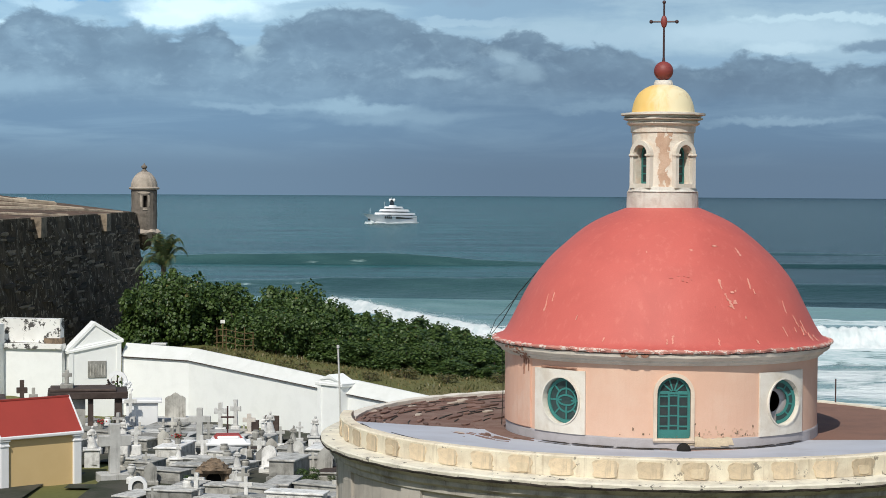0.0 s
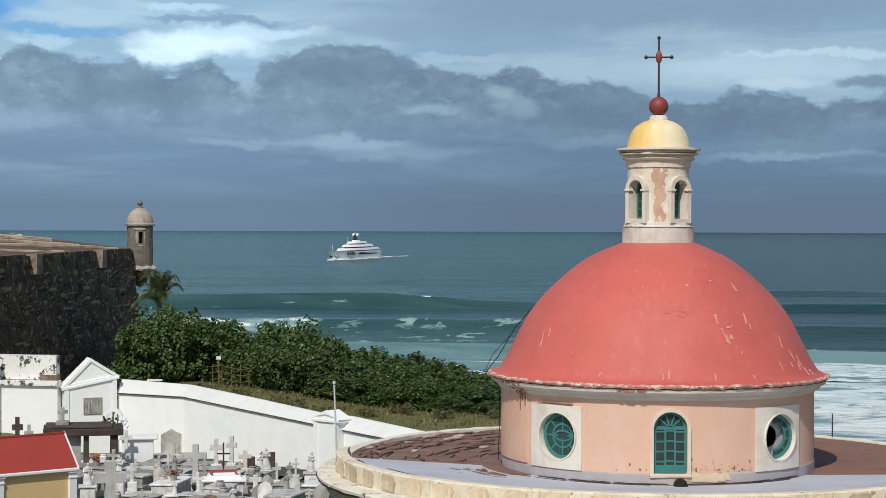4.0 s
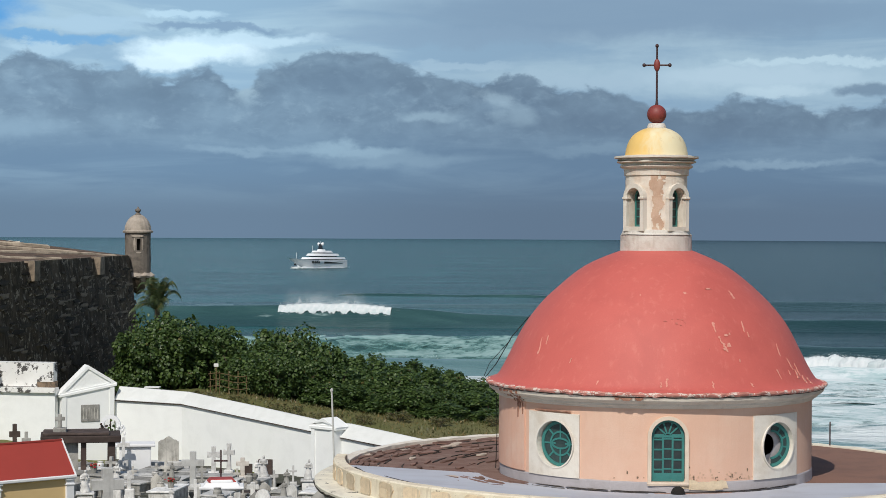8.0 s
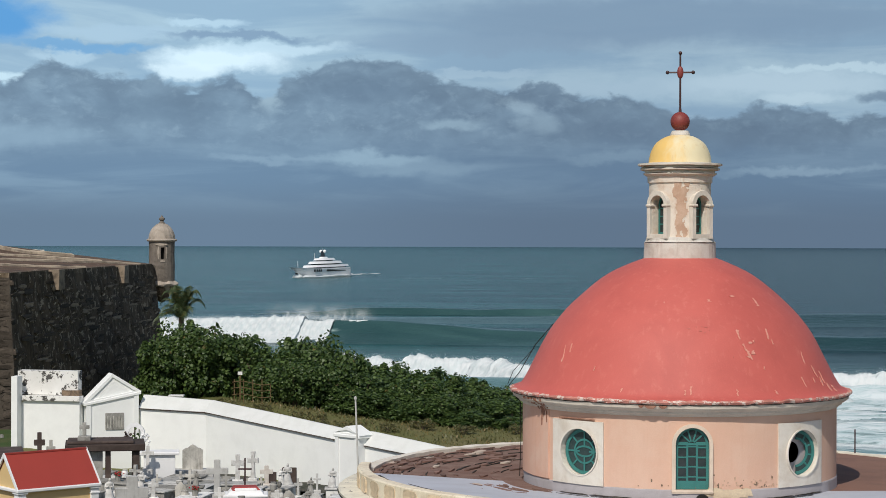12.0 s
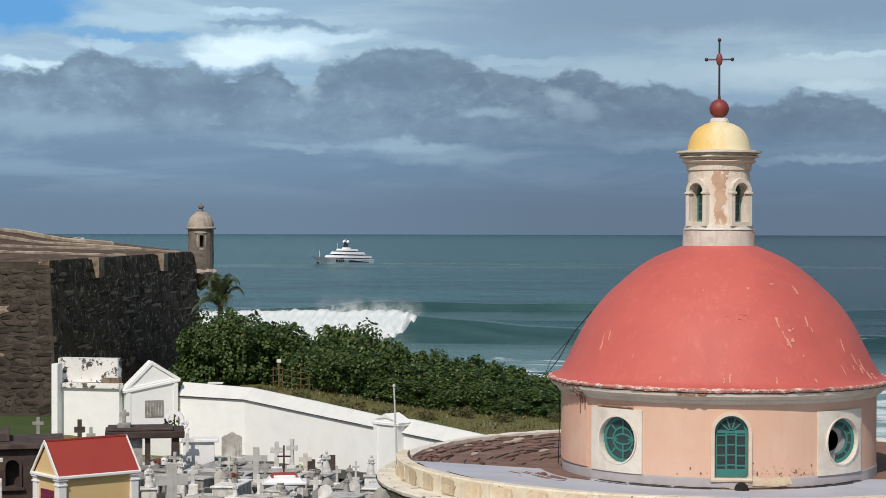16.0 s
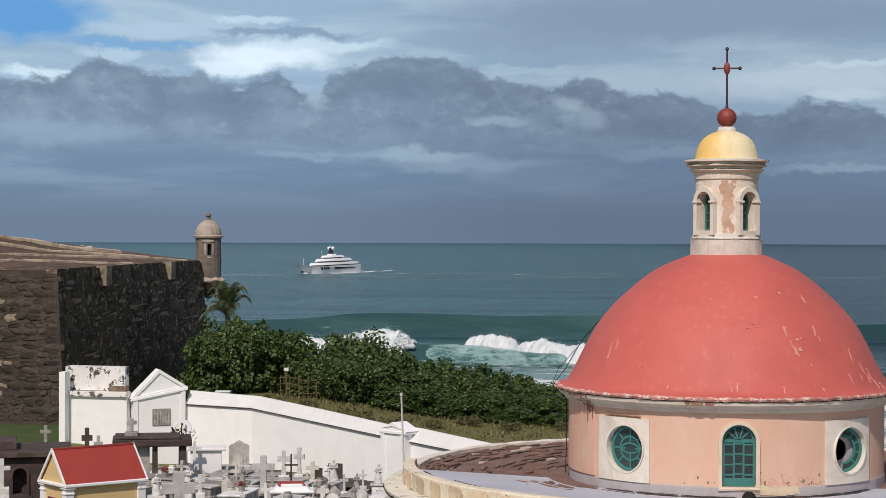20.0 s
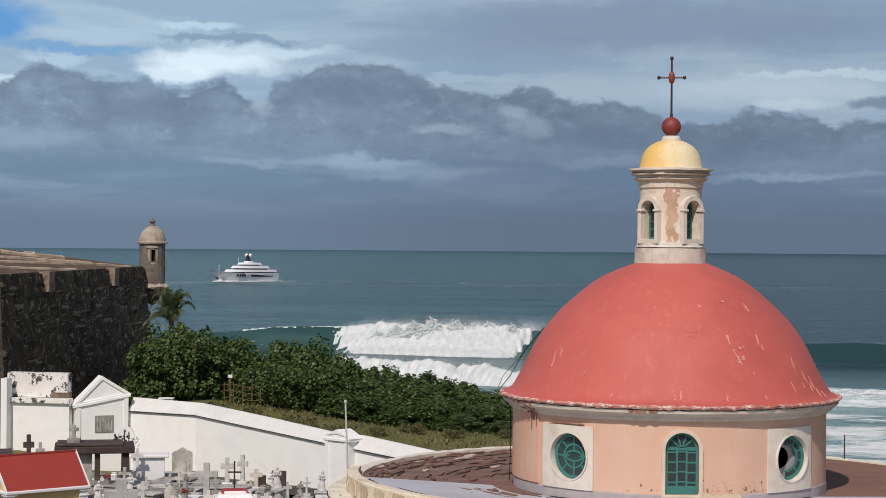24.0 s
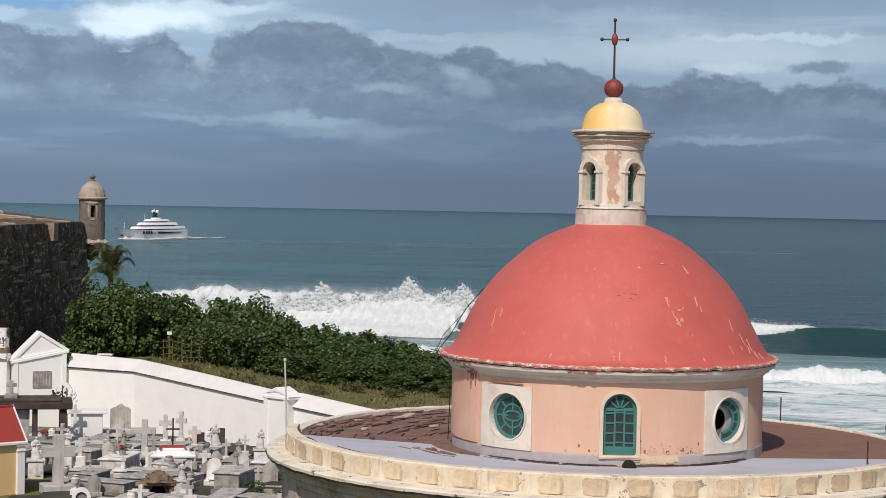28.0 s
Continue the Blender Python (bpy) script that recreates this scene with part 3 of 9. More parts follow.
    l.new(math_node(n, l, "MULTIPLY_ADD", furrow, -1.2, math_node(n, l, "MULTIPLY_ADD", lines, 0.6, math_node(n, l, "MULTIPLY_ADD", chop, 0.45, swell))), k.inputs["Height"])
    l.new(k.outputs[0], b.inputs["Normal"])
    return m


M["water"] = water_material()


def ground_height(x, y):
    def soft(v, a, b):
        k = min(1.0, max(0.0, (v - a) / (b - a)))
        return k * k * (3 - 2 * k)
    z = 9.9 * (1 - soft(y, 4, 38)) - 0.5 * soft(y, 80, 112) - 0.6 * soft(x, -16, 2) * soft(y, 85, 112)
    z -= 1.2 * soft(y, 125, 140) * soft(x, -30, -20) + 14.5 * soft(y, 138, 178) * (1 - soft(-x, 24, 36)) + 15.5 * soft(y, 200, 240) * soft(-x, 24, 36)
    z -= 9.0 * soft(x, 9, 24) * soft(y, 52, 84) * (1 - soft(y, 138, 178))
    wall_y = 108.7 - (0.797 if x > -17.1 else 0.33) * (x + 17.1)
    z -= 1.2 * soft(x, -27, -22) * soft(y, wall_y - 28, wall_y - 3) * (1 - soft(y, wall_y + 0.4, wall_y + 4.5)) * (1 - soft(x, 2, 10))
    z += 1.25 * math.exp(-((x + 18) / 8) ** 2 - ((y - 126) / 7) ** 2) + 1.7 * math.exp(-((x + 20.5) / 4.5) ** 2 - ((y - 136) / 5) ** 2)
    return z


def land_and_sea():
    bm = bmesh.new()
    xs = [-900, -400, -200, -140] + list(range(-100, -30, 5)) + list(range(-30, 12, 1)) + list(range(13, 101, 4)) + [140, 200, 400, 900]
    ys = [-600, -200, -60, -20] + list(range(-8, 86, 4)) + list(range(86, 120, 1)) + list(range(120, 260, 4)) + [320]
    g = [[bm.verts.new((x, y, ground_height(x, y) + 0.12 * noise.noise(Vector((x * 0.2, y * 0.2, 0))) - (14 if y > 300 else 0))) for y in ys] for x in xs]
    for i in range(len(xs) - 1):
        for j in range(len(ys) - 1):
            bm.faces.new((g[i][j], g[i + 1][j], g[i + 1][j + 1], g[i][j + 1]))
    tagged(part("ground", bm, M["grass"], smooth=True), "rough dry grass slope running down to the shore", "ground", kind="structure")
    bm = bmesh.new()
    rs = [120, 160, 200, 240, 280, 330, 380, 430, 500, 580, 680, 800, 1000, 1250, 1600, 2100, 2800, 3600, 4300, 4905]
    az = [radians(-180 + 5 * i) for i in range(72)]
    c = [[bm.verts.new((r * math.sin(a), r * math.cos(a), SEA)) for r in rs] for a in az]
    for i in range(72):
        for j in range(len(rs) - 1):
            bm.faces.new((c[i][j], c[(i + 1) % 72][j], c[(i + 1) % 72][j + 1], c[i][j + 1]))
    bmesh.ops.recalc_face_normals(bm, faces=bm.faces)
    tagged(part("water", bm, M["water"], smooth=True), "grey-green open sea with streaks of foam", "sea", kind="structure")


land_and_sea()


# ---- the round chapel ----
CH_D, CH_AZ = 50.8, 4.905
CHAPEL = pose(CH_D * math.sin(radians(CH_AZ)), CH_D * math.cos(radians(CH_AZ)), 0, 0, 0, -CH_AZ)
chapel = thing("chapel", CHAPEL, "round chapel with coral dome, peach drum and white lantern", "chapel")


def on_ring(r, angle, z):
    """A frame on a ring, its -y pointing outwards."""
    a = radians(angle)
    return pose(r * math.sin(a), -r * math.cos(a), z, 0, 0, angle)


def bezier_profile(pts, steps=5):
    out = []
    for i in range(len(pts) - 1):
        p0, p1, p2, p3 = (Vector(pts[min(max(k, 0), len(pts) - 1)]) for k in (i - 1, i, i + 1, i + 2))
        for s in range(steps):
            t = s / steps
            v = 0.5 * (2 * p1 + (p2 - p0) * t + (2 * p0 - 5 * p1 + 4 * p2 - p3) * t * t + (3 * p1 - p0 - 3 * p2 + p3) * t ** 3)
            out.append((v.x, v.y))
    return out + [tuple(pts[-1])]


# lower storey, cornice and parapet
part("lower_wall", lathe([(7.9, -0.6), (8.35, -0.6), (8.35, 4.55), (7.9, 4.55)], 96), M["chapel_wall"], chapel, "grey stained plaster wall")
for k in range(16):
    part("pilaster", lathe([(8.352, -0.6), (8.43, -0.6), (8.43, 4.5), (8.352, 4.5)], 4, -88 + k * 22.5 - 2.4, -88 + k * 22.5 + 2.4), M["chapel_wall"], chapel)
part("cornice", roughen(lathe([(8.36, 4.44), (8.47, 4.50), (8.47, 4.62), (8.58, 4.70), (8.58, 4.80), (8.74, 4.92), (8.74, 4.945), (7.95, 4.945), (7.95, 4.5)], 144), 0.012, 0.5), M["cornice_low"], chapel, "grey stained cornice mouldings")
part("ledge", roughen(lathe([(7.95, 4.97), (8.80, 4.97), (8.81, 5.05), (8.77, 5.085), (7.95, 5.14)], 160), 0.014, 0.35), M["ledge"], chapel, "cream ledge on the cornice")
part("mould_line", roughen(lathe([(8.70, 4.92), (8.80, 4.93), (8.825, 4.985), (8.70, 4.99)], 220), 0.03, 0.22), M["mould"], chapel, "black mould under the ledge")
part("parapet", roughen(lathe([(8.30, 5.12), (8.31, 5.55), (8.27, 5.58), (8.02, 5.58), (8.0, 5.12)], 100, -88, 96), 0.008, 0.4), M["parapet"], chapel, "low cream parapet with ochre panels")
def worn_panel(seed):
    """Outline of a bare panel: a bell shape with broken edges."""
    pts = [(-0.24, 0), (0.0, -0.02), (0.24, 0), (0.27, 0.04), (0.26, 0.13), (0.30, 0.22), (0.29, 0.30), (0.22, 0.355), (0.08, 0.36), (-0.1, 0.36), (-0.22, 0.36), (-0.29, 0.31), (-0.30, 0.2), (-0.25, 0.12), (-0.27, 0.04)]
    return [(x + 0.05 * noise.noise(Vector((i * 1.7, seed, 0))), z + 0.03 * noise.noise(Vector((i * 1.7, seed, 9)))) for i, (x, z) in enumerate(pts)]


for k in range(26):
    m = on_ring(8.305, -83 + 6.8 * k, 5.155)
    ob = part("parapet_panel", prism(worn_panel(k * 3.1), 0.025 + 0.012 * (k % 3)), M["panel"], chapel)
    ob.matrix_basis = m
    if k % 4 == 1:
        scab = part("plaster_scab", roughen(prism([(x * 0.5 + 0.03 * (k % 5 - 2), z * 0.55 + 0.02) for x, z in worn_panel(k * 5.3)], 0.02), 0.01, 0.1, k), M["panel_light"], ob, "scab of cream plaster")
        scab.matrix_basis = pose(0, -0.02 - 0.006 * (k % 3), 0)
part("roof_rim", roughen(lathe([(7.95, 5.13), (8.30, 5.13), (8.30, 5.40), (8.18, 5.44), (7.95, 5.42)], 60, 176, 272), 0.025, 0.35), M["trim"], chapel, "cream roof edge, chipped")
part("roof_rim", roughen(lathe([(7.98, 5.13), (8.32, 5.13), (8.32, 5.27), (8.2, 5.31), (7.98, 5.29)], 50, 96, 176), 0.02, 0.4), M["ledge"], chapel, "white roof edge")
# roof: grey coating in front, brown tile behind on the east, broken clay slabs on the west
part("roof_coating", lathe([(4.02, 5.21), (8.02, 5.50), (8.0, 5.1), (4.02, 5.1)], 60, -76, 66), M["membrane"], chapel, "grey coated roof strip")
part("roof_tiling", lathe([(4.02, 5.20), (8.0, 5.26), (8.0, 5.1), (4.02, 5.1)], 90, 66, 284), M["brown_roof"], chapel, "flat brown tiled roof")
slabs = part("slab_roof", lathe([(4.05, 5.24), (7.95, 5.33), (7.95, 5.28), (4.05, 5.2)], 40, -152, -50), M["tile"], chapel, "broken clay roof slabs lying loose")
rng = random.Random(4)
slab_meshes = []
for k in range(8):
    w, h = 0.42 + 0.10 * k, 0.13 + 0.04 * (k % 4)
    pts = [(w * 0.5 * math.cos(t) * (0.75 + 0.5 * noise.noise(Vector((t * 2, k, 0)))), h * 0.5 * math.sin(t) * (0.8 + 0.6 * noise.noise(Vector((t * 2, k, 4))))) for t in [2 * math.pi * i / 9 for i in range(9)]]
    bm = prism(pts, 0.035)
    bmesh.ops.rotate(bm, verts=bm.verts, cent=(0, 0, 0), matrix=Matrix.Rotation(radians(90), 3, "X"))
    me = bpy.data.meshes.new("slab")
    bm.to_mesh(me)
    bm.free()
    me.materials.append(M["tile_edge"] if k == 2 else M["tile"])
    slab_meshes.append(me)
for k in range(280):
    r, a = 4.2 + 3.7 * math.sqrt(rng.random()), rng.uniform(-150, -40)
    if k % 3 == 0:
        r = rng.uniform(7.1, 8.0)
    elif k % 3 == 1:
        a = rng.uniform(-66, -44)
    z = 5.24 + (r - 4.05) * 0.023 + rng.uniform(0.0, 0.035)
    share("slab", slab_meshes[rng.randrange(8)], slabs, on_ring(r, a, z) @ pose(0, 0, 0, rng.uniform(-9, 3), rng.uniform(-3, 3), rng.uniform(-14, 14)))

# drum with its three openings towards the street
OCULI, DOOR = (-37.0, 47.8), 4.6
drum = part("drum", lathe([(3.62, 5.15), (4.0, 5.15), (4.0, 7.5), (3.62, 7.5)], 120), M["peach"], chapel, "peach painted drum wall")
cutters = []
for a in OCULI:
    bm = prism(disc(0.60, 32), 1.4)
    bm.transform(on_ring(3.8, a, 6.26))
    cutters.append(bm)
bm = prism(arch(0.80, 1.48), 1.4)
bm.transform(on_ring(3.8, DOOR, 5.48))
cutters.append(bm)
carve(drum, cutters)
part("pilaster", lathe([(4.0, 5.5), (4.045, 5.5), (4.045, 7.3), (4.0, 7.3)], 8, -88, -53), M["salmon"], chapel, "salmon painted corner strip")
part("skirting", roughen(lathe([(3.99, 5.15), (4.018, 5.15), (4.016, 5.44), (4.008, 5.47), (3.99, 5.475)], 160, -175, 175), 0.012, 0.25), M["skirt"], chapel, "grey painted skirting with peeling patches")
part("eave_cornice", roughen(lathe([(3.9, 7.22), (4.04, 7.22), (4.07, 7.27), (4.14, 7.29), (4.15, 7.34), (4.24, 7.38), (4.30, 7.43), (4.32, 7.53), (3.9, 7.56)], 120), 0.008, 0.4), M["cornice"], chapel, "grey moulded cornice with rust-brown stains")
for a in OCULI:
    frame_part = part("oculus_surround", lathe([(4.0, 5.47), (4.05, 5.47), (4.05, 7.02), (4.0, 7.02)], 14, a - (12.9 if a < 0 else 11.6), a + (10.3 if a < 0 else 11.6)), M["trim"], chapel, "white square window surround")
    bm = prism(disc(0.60, 32), 1.0)
    bm.transform(on_ring(4.0, a, 6.26))
    carve(frame_part, [bm])
    reveal = part("oculus_reveal", ring_prism(disc(0.599, 32), disc(0.565, 32), 0.44), M["trim"], chapel)
    reveal.matrix_basis = on_ring(3.84, a, 6.26)


def wheel_window(m, name):
    """Round teal casement: rim, four spokes, an inner ring with a pointed oval, and glass."""
    rim = part(name, ring_prism(disc(0.56, 32), disc(0.48, 32), 0.06), M["teal"], chapel, "round teal wheel window")
    rim.matrix_basis = m
    part("inner_ring", ring_prism(disc(0.31, 28), disc(0.265, 28), 0.05), M["teal"], rim)
    oval = [(0.27 * math.cos(t) * (1.0 if abs(math.cos(t)) > 0.1 else 1.0), 0.145 * math.sin(t)) for t in [2 * math.pi * i / 24 for i in range(24)]]
    part("oval", ring_prism(oval, [(x * 0.82, z * 0.68) for x, z in oval], 0.05), M["teal"], rim)
    for i in range(8):
        t = math.pi * i / 4 + (0 if i % 2 == 0 else 0)
        bar = part("spoke", boxed(0, 0, 0.29 if i % 2 else 0.14, 0.04, 0.045, 0.19 if i % 2 else 0.34), M["teal"], rim)
        bar.matrix_basis = pose(0, 0, 0, 0, math.degrees(t), 0)
    part("pane", prism(disc(0.485, 28), 0.012), M["glass_teal"], rim, "dark dusty glass")
    return rim


wheel_window(on_ring(3.85, OCULI[0] + 0.6, 6.26) @ pose(0, 0, 0, 0, 0, 4), "wheel_window")
def half_ring(r0, r1):
    arc = [math.pi * i / 18 for i in range(19)]
    return [(r0 * math.sin(t), -r0 * math.cos(t)) for t in arc] + [(r1 * math.sin(t), -r1 * math.cos(t)) for t in reversed(arc)]


def arc_bar(r0, r1, depth):
    """A half ring, built of short straight pieces."""
    pts, bm = half_ring(r0, r1), bmesh.new()
    n = len(pts) // 2
    for s in (-depth / 2, depth / 2):
        for x, z in pts:
            bm.verts.new((x, s, z))
    bm.verts.ensure_lookup_table()
    v, m = bm.verts, len(pts)
    for i in range(n - 1):
        j = m - 1 - i
        for o in (0, m):
            bm.faces.new((v[o + i], v[o + i + 1], v[o + j - 1], v[o + j]))
        bm.faces.new((v[i], v[i + 1], v[m + i + 1], v[m + i]))
        bm.faces.new((v[j], v[j - 1], v[m + j - 1], v[m + j]))
    bm.faces.new((v[0], v[m - 1], v[m + m - 1], v[m]))
    bm.faces.new((v[n - 1], v[n], v[m + n], v[m + n - 1]))
    bmesh.ops.recalc_face_normals(bm, faces=bm.faces)
    return bm


leaf = part("window_leaf", arc_bar(0.55, 0.47, 0.05), M["teal"], chapel, "teal half-round window leaf left ajar")
leaf.matrix_basis = on_ring(3.90, OCULI[1], 6.26) @ pose(0.02, 0.10, 0, 0, 0, -14)
part("inner_arc", arc_bar(0.36, 0.31, 0.045), M["teal"], leaf)
for t in (35, 68, 100, 135):
    bar = part("spoke", boxed(0, 0, 0.33, 0.04, 0.04, 0.16), M["teal"], leaf)
    bar.matrix_basis = pose(0, 0, 0, 0, t, 0)
part("pane", arc_bar(0.475, 0.355, 0.012), M["glass_teal"], leaf, "dusty glass")
part("reveal_lining", arc_bar(0.54, 0.26, 0.02), M["skirt"], chapel, "pale inner lining of the round window").matrix_basis = on_ring(3.70, OCULI[1], 6.26) @ pose(-0.06, 0, 0, 0, 0, -10)

surround = part("window_surround", ring_prism(arch(0.80, 1.48, 14, 0.09), arch(0.80, 1.48, 14, 0.0), 0.10), M["arch_trim"], chapel, "white arched window surround")
surround.matrix_basis = on_ring(4.0, DOOR, 5.48)
part("window_sill", boxed(0, 0, -0.07, 0.99, 0.13, 0.05, bevel=0.01), M["arch_trim"], surround)
win = part("arched_window", ring_prism(arch(0.79, 1.475), [(x * 0.84, 0.06 + z * 0.92) for x, z in arch(0.79, 1.475)], 0.07), M["teal"], chapel, "teal arched window with many small panes")
win.matrix_basis = on_ring(3.88, DOOR, 5.48)
for x in (-0.20, -0.115, 0.115, 0.20):
    if abs(x) < 0.15:
        part("mullion", boxed(x, 0, 0.05, 0.045, 0.055, 1.08), M["teal"], win)
for z in (0.26, 0.50, 0.74, 0.98, 1.09):
    for x in (-0.235, 0.235):
        part("glazing_bar", boxed(x, 0, z, 0.24, 0.05, 0.04), M["teal"], win)
    if z < 1.0:
        part("glazing_bar", boxed(0, 0.004, z + 0.02, 0.20, 0.04, 0.035), M["teal"], win)
part("transom", boxed(0, 0, 1.05, 0.70, 0.06, 0.055), M["teal"], win)
part("bottom_rail", boxed(0, 0, 0.04, 0.70, 0.06, 0.16), M["teal"], win)
for t in (-48, -18, 18, 48):
    bar = part("fan_bar", boxed(0, 0, 0.06, 0.035, 0.05, 0.27), M["teal"], win)
    bar.matrix_basis = pose(0, 0, 1.08, 0, t, 0)
part("pane", prism(arch(0.70, 1.40), 0.012), M["glass_dark"], win, "dark dusty glass")
# the dim room behind the windows
part("drum_lining", lathe([(3.58, 5.12), (3.6, 5.12), (3.6, 7.5), (3.58, 7.5)], 24, 70, 290), M["inside"], chapel)
part("inner_floor", lathe([(0.0, 5.0), (3.62, 5.0), (3.62, 5.14), (0.0, 5.14)], 24), M["inside"], chapel)
# remnants on the plaster
hood = part("hood_moulding", boxed(0, 0, 0, 1.12, 0.05, 0.035, bevel=0.008), M["rust"], chapel, "stained brown strip of moulding")
hood.matrix_basis = on_ring(4.03, OCULI[0] - 1, 7.05)
for a, z, s in ((12, 5.43, 0.42), (16, 5.38, 0.5), (20, 5.40, 0.4), (23, 5.42, 0.3)):
    p = part("bare_patch", roughen(prism([(-s * 0.6, -0.1), (s * 0.7, -0.12), (s * 0.5, 0.06), (0.1 * s, 0.1), (-s * 0.5, 0.05)], 0.012), 0.02, 0.2, a), M["panel_light"], chapel, "patch of bare ochre plaster")
    p.matrix_basis = on_ring(4.024, a, z)
pipe = part("drain_outlet", lathe([(0.0, 0), (0.15, 0), (0.17, 0.1), (0.15, 0.32), (0.06, 0.4), (0.0, 0.4)], 18), M["dark_hole"], chapel, "black drain outlet")
pipe.matrix_basis = on_ring(4.22, 7.4, 5.25) @ pose(0, 0, 0, 90, 0, 0)

# dome
dome_profile = bezier_profile([(0.05, 11.10), (0.5, 11.06), (0.92, 10.965), (1.84, 10.555), (2.655, 9.895), (3.275, 9.20), (3.70, 8.435), (3.946, 7.957), (4.12, 7.70), (4.36, 7.60)], 5)
dome = part("dome", roughen(lathe(dome_profile + [(4.33, 7.54), (3.8, 7.52)], 128, closed=False), 0.018, 0.8), M["dome"], chapel, "coral painted dome with flaked streaks", smooth=True)
part("dome_rim", roughen(lathe([(4.18, 7.525), (4.36, 7.535), (4.385, 7.58), (4.375, 7.612), (4.30, 7.625), (4.15, 7.6)], 220), 0.032, 0.11), M["rim"], chapel, "flaking dome edge")
def dome_radius(z):
    for (r0, z0), (r1, z1) in zip(dome_profile, dome_profile[1:]):
        if z1 <= z <= z0:
            return r0 + (r1 - r0) * (z - z0) / (z1 - z0 - 1e-9)
    return 4.2
rng = random.Random(11)
for a, z, w, h in ((25.2, 9.14, 0.08, 0.24), (26.6, 8.86, 0.05, 0.14), (28.0, 8.66, 0.09, 0.22), (30, 8.72, 0.12, 0.1), (29.8, 8.95, 0.16, 0.05), (31.5, 8.98, 0.08, 0.05), (27, 8.78, 0.05, 0.05), (64, 8.05, 0.09, 0.3), (66, 7.8, 0.12, 0.2), (70, 7.75, 0.14, 0.16), (40, 9.14, 0.06, 0.26), (41, 8.95, 0.05, 0.12), (56, 8.55, 0.05, 0.3), (60, 8.2, 0.05, 0.3), (50, 7.98, 0.05, 0.24), (62, 7.95, 0.1, 0.22), (-52, 8.6, 0.04, 0.42), (-49, 8.75, 0.04, 0.22), (16, 9.95, 0.14, 0.05), (31, 10.05, 0.22, 0.04), (45, 9.9, 0.1, 0.2), (4, 7.85, 0.07, 0.2), (2, 7.8, 0.05, 0.12), (27.5, 8.62, 0.1, 0.06), (33, 8.35, 0.04, 0.08), (57, 8.0, 0.06, 0.12), (-20, 7.82, 0.05, 0.1), (-33, 8.3, 0.03, 0.12), (20, 7.8, 0.05, 0.16), (35, 7.78, 0.07, 0.1), (-8, 9.9, 0.05, 0.04)):
    bm = bmesh.new()
    n_rows = 12
    lean = rng.uniform(-1.6, 2.2) * h
    for k in range(n_rows):
        f = k / (n_rows - 1)
        zz = z + h * (0.5 - f)
        ww = w * (0.25 + 1.5 * abs(noise.noise(Vector((f * 5.0, a, z))))) * (0.3 if k in (0, n_rows - 1) else 1)
        da = lean * (f - 0.5) * 2 + 0.5 * noise.noise(Vector((f * 4.0, z, a)))
        r = dome_radius(zz) + 0.012
        for s in (-1, 1):
            t = radians(a + da) + s * ww / 2 / r
            bm.verts.new((r * math.sin(t), -r * math.cos(t), zz))
    bm.verts.ensure_lookup_table()
    for k in range(n_rows - 1):
        bm.faces.new((bm.verts[2 * k], bm.verts[2 * k + 1], bm.verts[2 * k + 3], bm.verts[2 * k + 2]))
    ex = bmesh.ops.extrude_face_region(bm, geom=bm.faces[:])
    for v in ex["geom"]:
        if isinstance(v, bmesh.types.BMVert):
            v.co += Vector((math.sin(radians(a)), -math.cos(radians(a)), 0.3)) * -0.03
    bmesh.ops.recalc_face_normals(bm, faces=bm.faces)
    part("paint_flake", bm, M["flake"], dome, "pale streak of lost paint")
cable = thing("cable", CHAPEL, "thin black cable hanging off the dome's eave", "cable")
part("strand", tube([on_ring(dome_radius(9.25) + 0.02, -88, 9.25).translation, on_ring(3.72, -87, 8.7).translation, on_ring(4.12, -86, 8.0).translation, on_ring(4.42, -86, 7.62).translation,
                     on_ring(4.10, -86, 7.2).translation, on_ring(4.09, -85, 6.2).translation, on_ring(4.12, -84, 5.3).translation], 0.012, 5), M["dark_hole"], cable)
part("strand", tube([on_ring(3.75, -87, 8.62).translation, on_ring(4.3, -88, 8.0).translation, on_ring(4.44, -87, 7.66).translation], 0.008, 5), M["dark_hole"], cable)

# lantern
part("lantern_plinth", roughen(lathe([(0.0, 10.85), (0.93, 10.85), (0.92, 11.36), (0.88, 11.42), (0.86, 11.5), (0.0, 11.5)], 40), 0.012, 0.25), M["lantern_base"], chapel, "weathered pale plinth of the lantern")
shaft = part("lantern_shaft", lathe([(0.60, 11.45), (0.80, 11.45), (0.795, 12.95), (0.60, 12.95)], 64), M["lantern"], chapel, "lantern wall with flaking peach plaster")
cutters = []
for a in (-43, 43, 137, 223):
    bm = prism(arch(0.46, 0.98), 1.0)
    bm.transform(on_ring(0.8, a, 11.58))
    cutters.append(bm)
carve(shaft, cutters)
